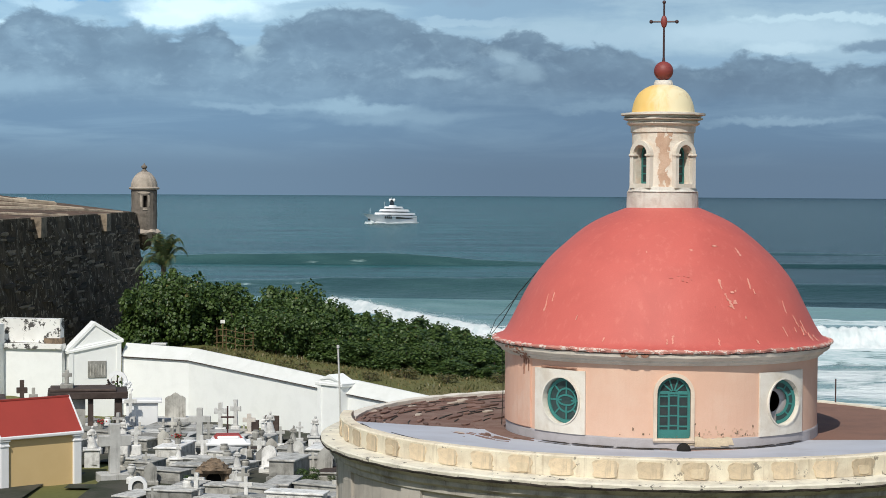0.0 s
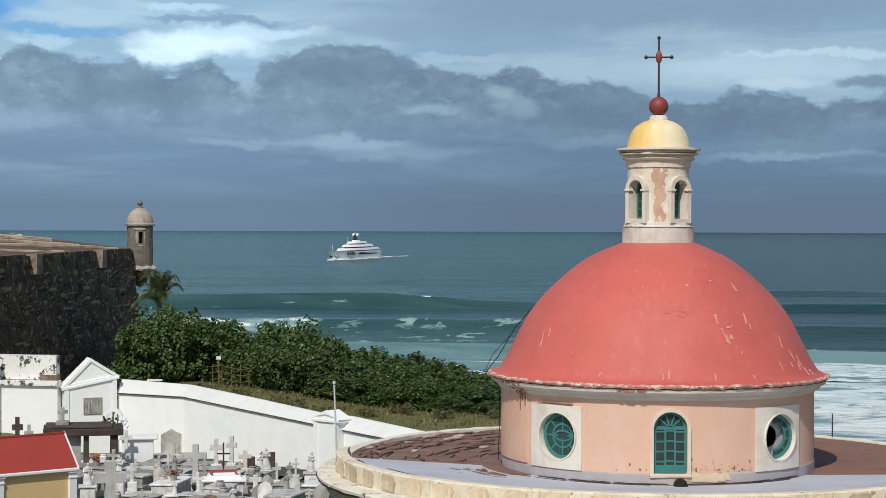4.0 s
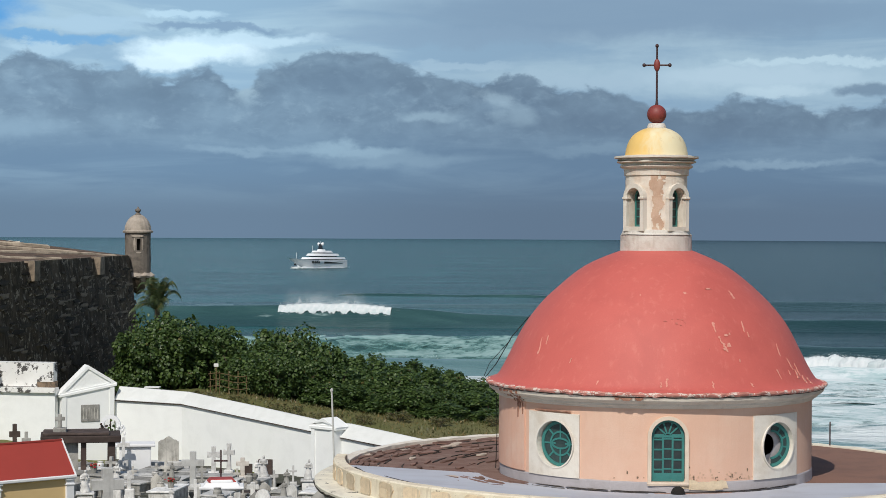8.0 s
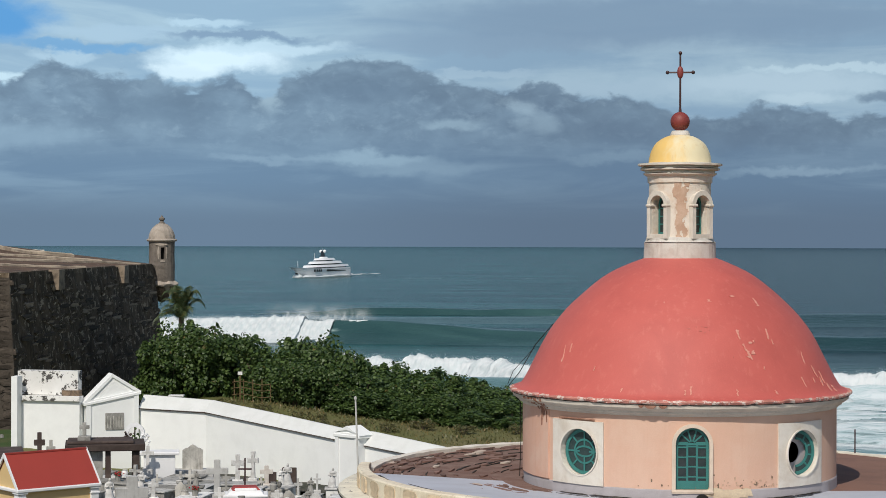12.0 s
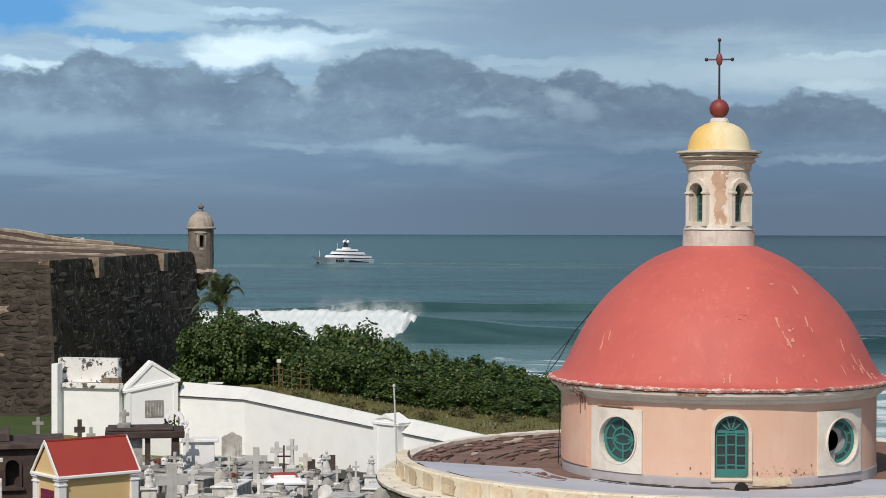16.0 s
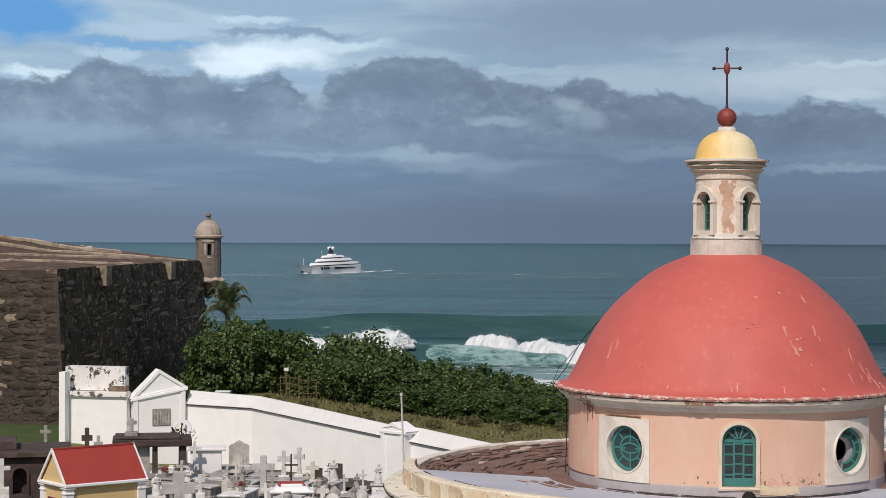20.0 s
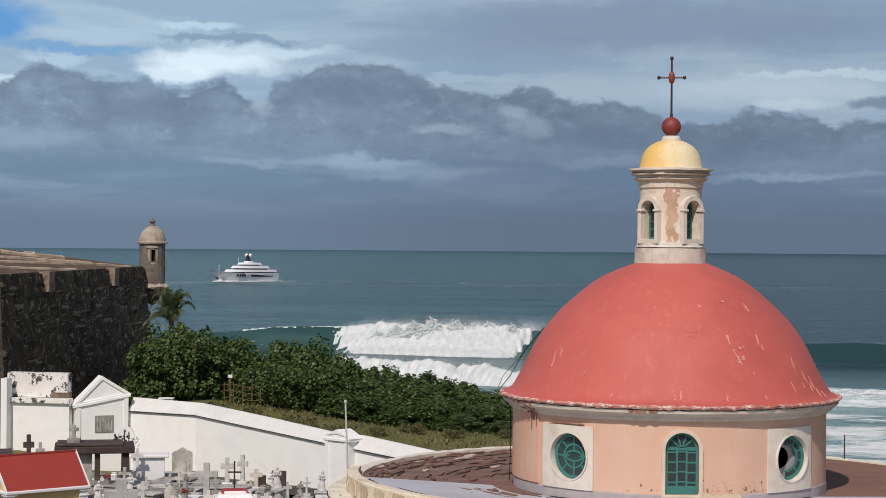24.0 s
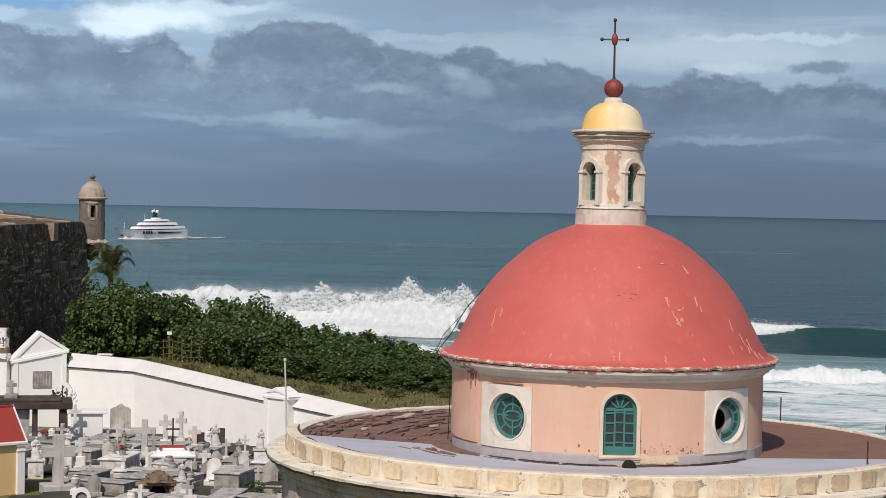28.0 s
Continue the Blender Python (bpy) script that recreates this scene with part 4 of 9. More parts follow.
for a in (-43, 43, 137, 223):
    s = part("lantern_arch", ring_prism(arch(0.47, 0.99, 14, 0.115), arch(0.47, 0.99, 14, 0.0), 0.14), M["trim"], chapel, "white arched moulding")
    s.matrix_basis = on_ring(0.79, a, 11.58)
    for x in (-0.28, 0.28):
        part("impost", boxed(x, -0.02, 0.70, 0.17, 0.17, 0.06, bevel=0.012), M["trim"], s)
    g = part("lantern_window", ring_prism(arch(0.40, 0.97), [(x * 0.76, 0.05 + z * 0.9) for x, z in arch(0.40, 0.97)], 0.05), M["teal"], chapel, "narrow teal lantern window")
    g.matrix_basis = on_ring(0.56, a, 11.58)
    part("glazing_bar", boxed(0, 0, 0.04, 0.035, 0.045, 0.9), M["teal"], g)
    for z in (0.24, 0.44, 0.64):
        part("glazing_bar", boxed(0, 0, z, 0.36, 0.045, 0.03), M["teal"], g)
    part("pane", prism(arch(0.36, 0.92), 0.01), M["glass_dark"], g)
part("lantern_frieze", lathe([(0.55, 12.90), (0.83, 12.90), (0.84, 13.08), (0.55, 13.08)], 56), M["lantern"], chapel)
part("lantern_cornice", roughen(lathe([(0.5, 13.07), (0.86, 13.07), (0.94, 13.12), (0.94, 13.155), (0.90, 13.16), (0.90, 13.20), (1.02, 13.235), (1.02, 13.275), (0.98, 13.28), (0.98, 13.315), (1.09, 13.345), (1.09, 13.39), (0.80, 13.42), (0.5, 13.42)], 64), 0.008, 0.2), M["trim"], chapel, "white moulded lantern cornice")
part("cupola", lathe(bezier_profile([(0.81, 13.39), (0.80, 13.50), (0.745, 13.72), (0.62, 13.93), (0.42, 14.07), (0.24, 14.13), (0.05, 14.15)], 4), 48, closed=False), M["ochre"], chapel, "yellow painted cupola, sun-bleached on one side", smooth=True)
part("finial_neck", lathe([(0.02, 14.06), (0.25, 14.09), (0.25, 14.16), (0.21, 14.25), (0.02, 14.25)], 28), M["lantern_base"], chapel)
ballob = bmesh.new()
bmesh.ops.create_uvsphere(ballob, u_segments=28, v_segments=18, radius=0.25)
bmesh.ops.translate(ballob, verts=ballob.verts, vec=(0, 0, 14.49))
part("finial_ball", ballob, M["ball"], chapel, "dull red ball under the cross", smooth=True)
cross = part("cross", tube([(0, 0, 14.7), (0, 0, 14.85), (0, 0, 16.22)], [0.05, 0.028, 0.024], 8), M["iron"], chapel, "dark iron cross with ball tips")
part("cross_arm", tube([(-0.31, 0, 15.76), (0.31, 0, 15.76)], 0.022, 8), M["iron"], cross)
oval = bmesh.new()
bmesh.ops.create_uvsphere(oval, u_segments=14, v_segments=10, radius=0.1)
bmesh.ops.scale(oval, verts=oval.verts, vec=(0.85, 0.6, 1.65))
bmesh.ops.translate(oval, verts=oval.verts, vec=(0, 0, 15.76))
part("cross_boss", oval, M["ball"], cross, smooth=True)
for p in ((-0.33, 0, 15.76), (0.33, 0, 15.76), (0, 0, 16.26)):
    b = bmesh.new()
    bmesh.ops.create_uvsphere(b, u_segments=10, v_segments=8, radius=0.05)
    bmesh.ops.translate(b, verts=b.verts, vec=p)
    part("tip", b, M["iron"], cross, smooth=True)
for rx, ry, h in ((9.90, 56.5, 0.66), (10.15, 46.04, 0.68)):
    rod = thing("roof_rod", pose(rx, ry, 5.32), "thin dark rod standing on the roof edge", "rod", "rods on the chapel roof")
    part("rod", tube([(0, 0, -0.08), (0, 0, h)], 0.02, 6), M["iron"], rod)


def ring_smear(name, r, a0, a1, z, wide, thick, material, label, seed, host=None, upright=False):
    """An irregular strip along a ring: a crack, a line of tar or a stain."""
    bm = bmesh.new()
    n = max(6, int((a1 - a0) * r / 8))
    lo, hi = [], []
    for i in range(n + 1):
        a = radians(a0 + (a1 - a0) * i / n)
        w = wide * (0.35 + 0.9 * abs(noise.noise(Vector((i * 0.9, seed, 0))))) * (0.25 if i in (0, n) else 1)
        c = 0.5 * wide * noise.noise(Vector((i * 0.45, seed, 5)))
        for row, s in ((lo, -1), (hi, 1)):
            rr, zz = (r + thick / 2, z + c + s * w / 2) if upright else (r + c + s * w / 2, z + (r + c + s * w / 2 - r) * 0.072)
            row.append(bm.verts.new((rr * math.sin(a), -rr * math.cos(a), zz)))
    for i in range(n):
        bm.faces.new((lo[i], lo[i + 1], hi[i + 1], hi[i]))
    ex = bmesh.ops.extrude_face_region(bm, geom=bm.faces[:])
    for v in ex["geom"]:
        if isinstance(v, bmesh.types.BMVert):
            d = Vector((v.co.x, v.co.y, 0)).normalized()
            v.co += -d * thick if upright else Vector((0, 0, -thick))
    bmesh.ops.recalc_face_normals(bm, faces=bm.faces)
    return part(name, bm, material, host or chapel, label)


def roof_z(r):
    return 5.21 + (r - 4.02) * 0.0725


for k, (r, a0, a1, w, mat) in enumerate(((4.22, -30, -2, 0.07, "mould"), (4.18, 0, 26, 0.16, "rust"), (4.14, 24, 52, 0.06, "mould"), (4.3, -44, -30, 0.06, "mould"), (7.55, -60, -44, 0.04, "mould"), (7.8, -44, -20, 0.05, "mould"),
                                        (7.8, -12, 4, 0.09, "mould"), (7.85, 8, 30, 0.06, "mould"), (7.9, 34, 60, 0.07, "mould"), (7.95, -74, -62, 0.08, "mould"))):
    ring_smear("roof_crack", r, a0, a1, roof_z(r) + 0.012, w, 0.02, M[mat], "dark crack with dirt along the roof coating" if mat == "mould" else "rusty puddle line on the roof", k + 1.0)
for k, (a, z0, z1, w) in enumerate(((-57, 7.5, 6.8, 0.09), (-55.6, 7.5, 7.05, 0.12), (-53.8, 7.5, 6.9, 0.07), (-58.6, 7.5, 7.2, 0.12), (-60.5, 7.5, 7.3, 0.12), (-9, 7.5, 7.40, 0.4), (-5, 7.5, 7.42, 0.3), (-12, 7.5, 7.44, 0.2), (-63.5, 7.5, 7.36, 0.15), (-52.3, 7.5, 7.25, 0.06))):
    n, bm, rows = 7, bmesh.new(), []
    for i in range(n + 1):
        t = i / n
        z = z0 + (z1 - z0) * t
        r = (4.325 if z > 7.42 else 4.21 if z > 7.32 else 4.10 if z > 7.24 else 4.055) + 0.012
        ww = w * (1 - 0.75 * t) * (0.7 + 0.6 * abs(noise.noise(Vector((i * 1.3, k, 0)))))
        rows.append([bm.verts.new((r * math.sin(radians(a) + s * ww / 2 / r), -r * math.cos(radians(a) + s * ww / 2 / r), z)) for s in (-1, 1)])
    for p, q in zip(rows, rows[1:]):
        bm.faces.new((p[0], p[1], q[1], q[0]))
    ex = bmesh.ops.extrude_face_region(bm, geom=bm.faces[:])
    for v in ex["geom"]:
        if isinstance(v, bmesh.types.BMVert):
            v.co += Vector((-math.sin(radians(a)), math.cos(radians(a)), 0)) * 0.03
    bmesh.ops.recalc_face_normals(bm, faces=bm.faces)
    part("rust_run", bm, M["rust"], chapel, "rust-brown run below the eave")
for k, (a0, a1, r, z, w) in enumerate(((-80, -20, 1.02, 13.275, 0.035), (-10, 70, 1.025, 13.27, 0.03), (-60, 40, 0.935, 13.15, 0.025), (-75, 75, 0.925, 11.37, 0.02))):
    ring_smear("lantern_mould", r, a0, a1, z, w, 0.02, M["mould"], "black mould along the lantern's mouldings", k + 70.0, None, True)
# dark strip painted where the dome's edge casts its shade
ring_smear("eave_mould", 4.30, -120, 120, 7.515, 0.03, 0.05, M["mould"], "painted dark shadow strip under the dome's edge", 3.3, None, True)
for k in range(64):
    a = rng.uniform(10, 37) if k % 6 else rng.uniform(-30, 60)
    w, h = rng.uniform(0.02, 0.09), rng.uniform(0.02, 0.07) * (2.2 if k % 7 == 0 else 1.0)
    pts = [(w * 0.5 * math.cos(t) * (0.5 + 1.1 * abs(noise.noise(Vector((t * 1.6, k, 0))))), h * 0.5 * math.sin(t) * (0.5 + 1.2 * abs(noise.noise(Vector((k, t * 1.6, 0)))))) for t in [2 * math.pi * i / 11 for i in range(11)]]
    o = part("flaked_spot", prism(pts, 0.012), M["bare" if k % 3 else "brown_stone"], chapel, "brown spot of flaked paint")
    o.matrix_basis = on_ring(4.004, a, 5.49 + h * 0.4 + abs(rng.gauss(0, 0.09)))
for k, (a0, a1, w, z) in enumerate(((-46, -33, 0.035, 5.235), (-32, -16, 0.045, 5.24), (-15, 4, 0.05, 5.235), (9, 30, 0.06, 5.235), (30, 44, 0.05, 5.24), (44, 60, 0.04, 5.25))):
    ring_smear("tar_line", 4.04, a0, a1, z, w, 0.03, M["mould"], "black tar line at the foot of the drum", k + 30.0, None, True)
for k, (a0, a1, w) in enumerate(((-70, -62, 0.07), (-58, -49, 0.05), (-40, -36, 0.03), (-16, -5, 0.05), (-5, 2, 0.035), (1, 9, 0.05), (40, 52, 0.03))):
    ring_smear("tar_ridge", 7.93, a0, a1, 5.53, w, 0.05, M["mould"], "black tar ridge along the parapet", k + 50.0, None, True)
for k in range(46):
    r, a = 4.3 + 3.5 * math.sqrt(rng.random()), rng.uniform(-148, -88)
    ring_smear("slab_gap", r, a, a + rng.uniform(3, 11), 5.262 + (r - 4.05) * 0.023, rng.uniform(0.03, 0.08), 0.02, M["mould"], "dark open joint between roof slabs", k + 90.0, slabs)
# bare brown patch of the lantern, and an added near-black fill for its inner shade
bm = bmesh.new()
cols, rws = 26, 46
grid = {}
for i in range(cols + 1):
    for j in range(rws + 1):
        x, z = -0.34 + 0.68 * i / cols, 11.5 + 1.40 * j / rws
        grid[i, j] = (x, z)
verts = {}
for i in range(cols):
    for j in range(rws):
        x, z = -0.34 + 0.68 * (i + 0.5) / cols, 1.40 * (j + 0.5) / rws
        half = 0.13 + 0.10 * max(0.0, (z - 0.95) / 0.4) + 0.10 * noise.noise(Vector((z * 4, 1 if x > 0 else 2, 0)))
        if abs(x - 0.03) > half or noise.noise(Vector((x * 7, z * 5, 3))) > 0.38:
            continue
        f = []
        for key in ((i, j), (i + 1, j), (i + 1, j + 1), (i, j + 1)):
            if key not in verts:
                xx, zz = grid[key]
                xx += 0.03 * noise.noise(Vector((xx * 9, zz * 9, 1)))
                zz += 0.03 * noise.noise(Vector((xx * 9, zz * 9, 8)))
                t = xx / 0.8
                verts[key] = bm.verts.new((0.806 * math.sin(t), -0.806 * math.cos(t), zz))
            f.append(verts[key])
        bm.faces.new(f)
ex = bmesh.ops.extrude_face_region(bm, geom=bm.faces[:])
for v in ex["geom"]:
    if isinstance(v, bmesh.types.BMVert):
        v.co.x *= 0.985
        v.co.y *= 0.985
bmesh.ops.recalc_face_normals(bm, faces=bm.faces)
part("bare_patch", bm, M["bare"], chapel, "patch of bare brown plaster on the lantern")
part("lantern_core", lathe([(0.0, 11.46), (0.46, 11.46), (0.46, 12.94), (0.0, 12.94)], 24), M["dark_hole"], chapel, "near-black cylinder standing in for the shade inside the lantern")

for k, (a, z, w, h) in enumerate(((4.2, 9.29, 0.13, 0.05), (7.4, 9.33, 0.05, 0.04), (9.0, 9.24, 0.12, 0.09), (9.8, 9.34, 0.06, 0.05), (10.8, 9.20, 0.06, 0.06), (11.6, 9.32, 0.13, 0.04), (12.8, 9.25, 0.04, 0.05), (21, 8.62, 0.04, 0.05))):
    pts = [(w * 0.5 * math.cos(t) * (0.5 + abs(noise.noise(Vector((t, k, 2))))), h * 0.5 * math.sin(t) * (0.6 + abs(noise.noise(Vector((k, t, 5)))))) for t in [2 * math.pi * i / 9 for i in range(9)]]
    o = part("scuffed_spot", prism(pts, 0.008), M["scuff"], dome, "brownish scuffed spot of paint")
    o.matrix_basis = on_ring(dome_radius(z) + 0.004, a, z) @ pose(0, 0, 0, -40, 0, 0)
coil = thing("wire_coil", pose(12.38, 53.50, 5.36), "tangled black wire lying on the roof edge", "wire")
for k in range(3):
    part("loop", tube([(0.16 * k + 0.12 * math.cos(t), 0.05 * k, 0.13 + 0.12 * math.sin(t)) for t in [2 * math.pi * i / 14 for i in range(15)]], 0.012, 5), M["iron"], coil)
part("tail", tube([(-0.15, 0, 0.02), (0.1, 0, 0.04), (0.5, 0.1, 0.1), (0.62, 0.1, 0.2)], 0.012, 5), M["iron"], coil)


# ---- cemetery wall and fort ----
WALL = [(-21.1, 110.0, 2.43, 1.66), (-17.1, 108.7, 2.25, 1.58), (-13.2, 105.2, 1.86, 1.22), (-9.2, 101.6, 1.42, 0.86), (-7.4, 99.9, 1.41, 0.70), (-3.4, 96.9, 0.93, 0.30), (0.6, 94.6, 0.60, 0.0), (14.0, 88.0, 0.30, -0.3)]


def cemetery_wall():
    backs = []
    for i in range(len(WALL)):
        p, q = Vector(WALL[max(i - 1, 0)][:2]), Vector(WALL[min(i + 1, len(WALL) - 1)][:2])
        d = (q - p).normalized()
        backs.append(Vector((-d.y, d.x, 0)))
    for i in range(len(WALL) - 1):
        bm, cp = bmesh.new(), bmesh.new()
        for b, rows in ((bm, ((0.0, None), (0.0, 0), (0.55, 0), (0.55, None))), (cp, ((-0.11, 0.03), (-0.10, 0.10), (0.50, 1), (0.66, 1), (0.66, 0)))):
            ends = []
            for (x, y, t, c), back in zip(WALL[i:i + 2], backs[i:i + 2]):
                ring = []
                for off, k in rows:
                    z = -3.2 if k is None else c + (t - c) * k
                    ring.append(b.verts.new(Vector((x, y, z)) + back * off))
                ends.append(ring)
            n = len(rows)
            for k in range(n):
                j = (k + 1) % n
                b.faces.new((ends[0][k], ends[0][j], ends[1][j], ends[1][k]))
            b.faces.new(ends[0])
            b.faces.new(ends[1][::-1])
            bmesh.ops.recalc_face_normals(b, faces=b.faces)
        w = part("wall_north", bm, M["white_wall"])
        tagged(w, "whitewashed cemetery wall with sloping coping", "wall", kind="structure")
        part("coping", cp, M["coping"], w, "white sloping coping")
        # dark strip painted along the coping's foot as its cast shadow
        jb, js = bmesh.new(), []
        for (x, y, t, c), back in zip(WALL[i:i + 2], backs[i:i + 2]):
            js.append([jb.verts.new(Vector((x, y, c + 0.03 * (t - c) + dz)) + back * off) for off, dz in ((-0.125, -0.015), (-0.125, 0.03), (0.02, 0.0), (0.02, -0.05))])
        for k in range(4):
            jb.faces.new((js[0][k], js[0][(k + 1) % 4], js[1][(k + 1) % 4], js[1][k]))
        bmesh.ops.recalc_face_normals(jb, faces=jb.faces)
        part("drip_joint", jb, M["stone_dark"], w, "dark strip painted as the shadow under the coping")


cemetery_wall()
west = part("wall_west", boxed(-26.0, 108.95, -2.0, 3.7, 0.6, 4.45, rz=-0.1), M["white_wall"])
tagged(west, "whitewashed wall with mouldy top beside the gate", "wall", kind="structure")
part("mouldy_block", roughen(boxed(-26.1, 109.5, 2.5, 3.5, 0.7, 1.35, rz=-0.1), 0.05, 0.8), M["white_stained"], west, "whitewashed block spotted with black mould")
part("coping", roughen(boxed(-26.0, 108.85, 2.2, 3.75, 0.75, 0.28, rz=-0.1), 0.03, 0.5), M["white_stained"], west)
part("broken_brick", roughen(boxed(-24.75, 109.1, 2.44, 1.0, 0.6, 0.34, rz=-0.1), 0.08, 0.3), M["brown_stone"], west, "broken brown brick end")
part("buttress", boxed(-27.75, 108.5, -1.0, 0.35, 0.8, 4.6, rz=-0.1), M["white_wall"], west)


def gate_house(m, w, h, apex, label, plaque, view_skew=0.0):
    # left end set lower than the right, to fit the camera's view
    def view_skewed(bm):
        for v in bm.verts:
            v.co.z += view_skew * (v.co.x / w - 0.5)
        return bm
    g = thing("wall_gate", m, label, "gate")
    part("body", view_skewed(boxed(0, 0, -2.6, w, 0.9, h + 2.6)), M["white_wall"], g)
    part("entablature", view_skewed(boxed(0, -0.02, h, w + 0.25, 1.06, 0.16, bevel=0.02)), M["white_wall"], g)
    ow = w / 2 + 0.16
    part("pediment", view_skewed(ring_prism([(-ow, h + 0.16), (ow, h + 0.16), (0, apex + view_skew / 2)], [(-ow * 0.78, h + 0.25), (ow * 0.78, h + 0.25), (0, apex - 0.2 + view_skew / 2)], 1.02)), M["white_wall"], g)
    part("tympanum", view_skewed(prism([(-ow * 0.8, h + 0.2), (ow * 0.8, h + 0.2), (0, apex - 0.15 + view_skew / 2)], 0.86)), M["white_wall"], g)
    for x in (-w / 2 + 0.14, w / 2 - 0.14):
        part("pilaster", boxed(x, -0.46, -2.6, 0.26, 0.1, h + 2.6 + view_skew * (x / w - 0.5)), M["white_wall"], g)
    if plaque:
        part("plaque", boxed(0.12, -0.47, 0.55, 1.05, 0.08, 0.95, bevel=0.015), M["stone_grey"], g, "grey stone plaque")
        for k in range(6):
            part("lettering_bar", boxed(-0.28 + 0.16 * k, -0.515, 0.68, 0.05, 0.02, 0.66 - 0.1 * (k % 2)), M["stone_warm"], g)
    return g


gate_house(pose(-22.65, 109.55, 0, 0, 0, 24), 3.0, 2.5, 3.72, "white gate with triangular pediment and grey plaque", True, 0.55)
gate_house(pose(-8.15, 100.55, 0, 0, 0, -42), 1.75, 1.12, 1.72, "small white pedimented pier in the cemetery wall", False)


def fort():
    f = thing("fort", pose(0, 0, 0), "dark stone fort bastion with rubble walls", "fort")
    # dark flank running away from the street, with a batter
    K, E = Vector((-30.75, 118.4, 9.1)), Vector((-29.2, 158.0, 9.14))
    KB, EB = Vector((-29.9, 117.3, -2.0)), Vector((-27.6, 159.6, -6.0))
    bm = bmesh.new()
    rows, cols = 14, 40
    g = [[bm.verts.new((K.lerp(E, i / cols)).lerp(KB.lerp(EB, i / cols), j / rows)) for j in range(rows + 1)] for i in range(cols + 1)]
    for i in range(cols):
        for j in range(rows):
            bm.faces.new((g[i][j], g[i + 1][j], g[i + 1][j + 1], g[i][j + 1]))
    for v in bm.verts:
        v.co += Vector((1, -0.2, 0)) * 0.18 * noise.noise(v.co * 0.9) * (0 if v.co.z > 9 or v.co.y < 119.3 else 1)
    part("flank_wall", bm, M["fort_dark"], f, "black moss-stained flank wall")
    # front of brown rubble
    L, LB = Vector((-75, 121.0, 9.1)), Vector((-75, 119.8, -2.0))
    bm = bmesh.new()
    a = [bm.verts.new(p) for p in (K + Vector((0, 0.02, 0)), L, LB, KB)]
    bm.faces.new(a)
    part("front_wall", bm, M["fort_mortar"], f, "brown rubble front wall")
    # rampart top
    bm = bmesh.new()
    pts = [K, L, Vector((-75, 155, 11.9)), Vector((-44.7, 153.6, 11.2)), Vector((-39.3, 165.4, 10.1)), Vector((-31, 166, 9.1)), E]
    top = [bm.verts.new(p) for p in pts]
    mid = bm.verts.new(Vector((-40, 135, 9.9)))
    for i in range(len(top)):
        bm.faces.new((top[i], top[(i + 1) % len(top)], mid))
    bmesh.ops.recalc_face_normals(bm, faces=bm.faces)
    part("rampart", bm, M["fort_top"], f, "sloping brown rampart top")
    tree = BVHTree.FromPolygons([tuple(p) for p in pts] + [(-40, 135, 9.9)], [(i, (i + 1) % len(pts), len(pts)) for i in range(len(pts))])
    for p, q, w, h in (((-46, 121.5, 9.35), (-30.0, 156.0, 9.25), 0.5, 0.2), ((-56, 124.0, 9.65), (-33.5, 158.0, 9.5), 0.6, 0.22), ((-60, 132, 10.1), (-36.5, 161.0, 9.85), 0.8, 0.2), ((-40, 119.5, 9.3), (-30.4, 138, 9.2), 0.4, 0.2), ((-66, 128, 10), (-44, 152, 10.5), 0.5, 0.2)):
        p, q = Vector(p), Vector(q)
        line = []
        for s in range(25):
            c = p.lerp(q, s / 24)
            hit = tree.ray_cast(Vector((c.x, c.y, 40)), Vector((0, 0, -1)))[0]
            line.append(hit + Vector((0, 0, 0.02)) if hit else c)
        b = roughen(tube(line, w * 0.34, 6), 0.12, 0.9)
        part("gutter_stone", b, M["rampart_line"], f, "pale stone edging on the rampart")
    rag = random.Random(3)
    for s in range(22):
        p = Vector((-58, 150.5, 10.9)).lerp(Vector((-38.5, 165.4, 9.9)), s / 21)
        b = boxed(p.x, p.y, p.z - 0.35, rag.uniform(0.8, 1.5), 0.7, rag.uniform(0.5, 1.25) * (1 - 0.025 * s), rz=0.62 + rag.uniform(-0.1, 0.1), top=0.9)
        bmesh.ops.subdivide_edges(b, edges=b.edges[:], cuts=2, use_grid_fill=True)
        part("ruined_parapet", roughen(b, 0.16, 0.5, s), M["rampart_line"] if s % 3 == 0 else M["trim"], f, "crumbling pale parapet")
    for s, w in ((0.26, 0.95), (0.72, 1.0)):
        p = K.lerp(E, s)
        part("embrasure_block", roughen(boxed(p.x + 0.1, p.y, 7.9, 0.7, w * 1.6, 1.35), 0.05, 0.5, s), M["fort_pale"], f, "pale stone embrasure cheek")
    for s0, s1 in ((0.0, 0.22), (0.30, 0.68), (0.76, 0.99)):
        p, q = K.lerp(E, s0), K.lerp(E, s1)
        c = (p + q) / 2
        part("parapet", roughen(boxed(c.x - 0.35, c.y, 8.9, 0.7, (q - p).length, 0.32, rz=-math.atan2(q.x - p.x, q.y - p.y)), 0.04, 0.6), M["fort_dark"], f)
    return f, K, L, KB, LB


FORT, FK, FL, FKB, FLB = fort()


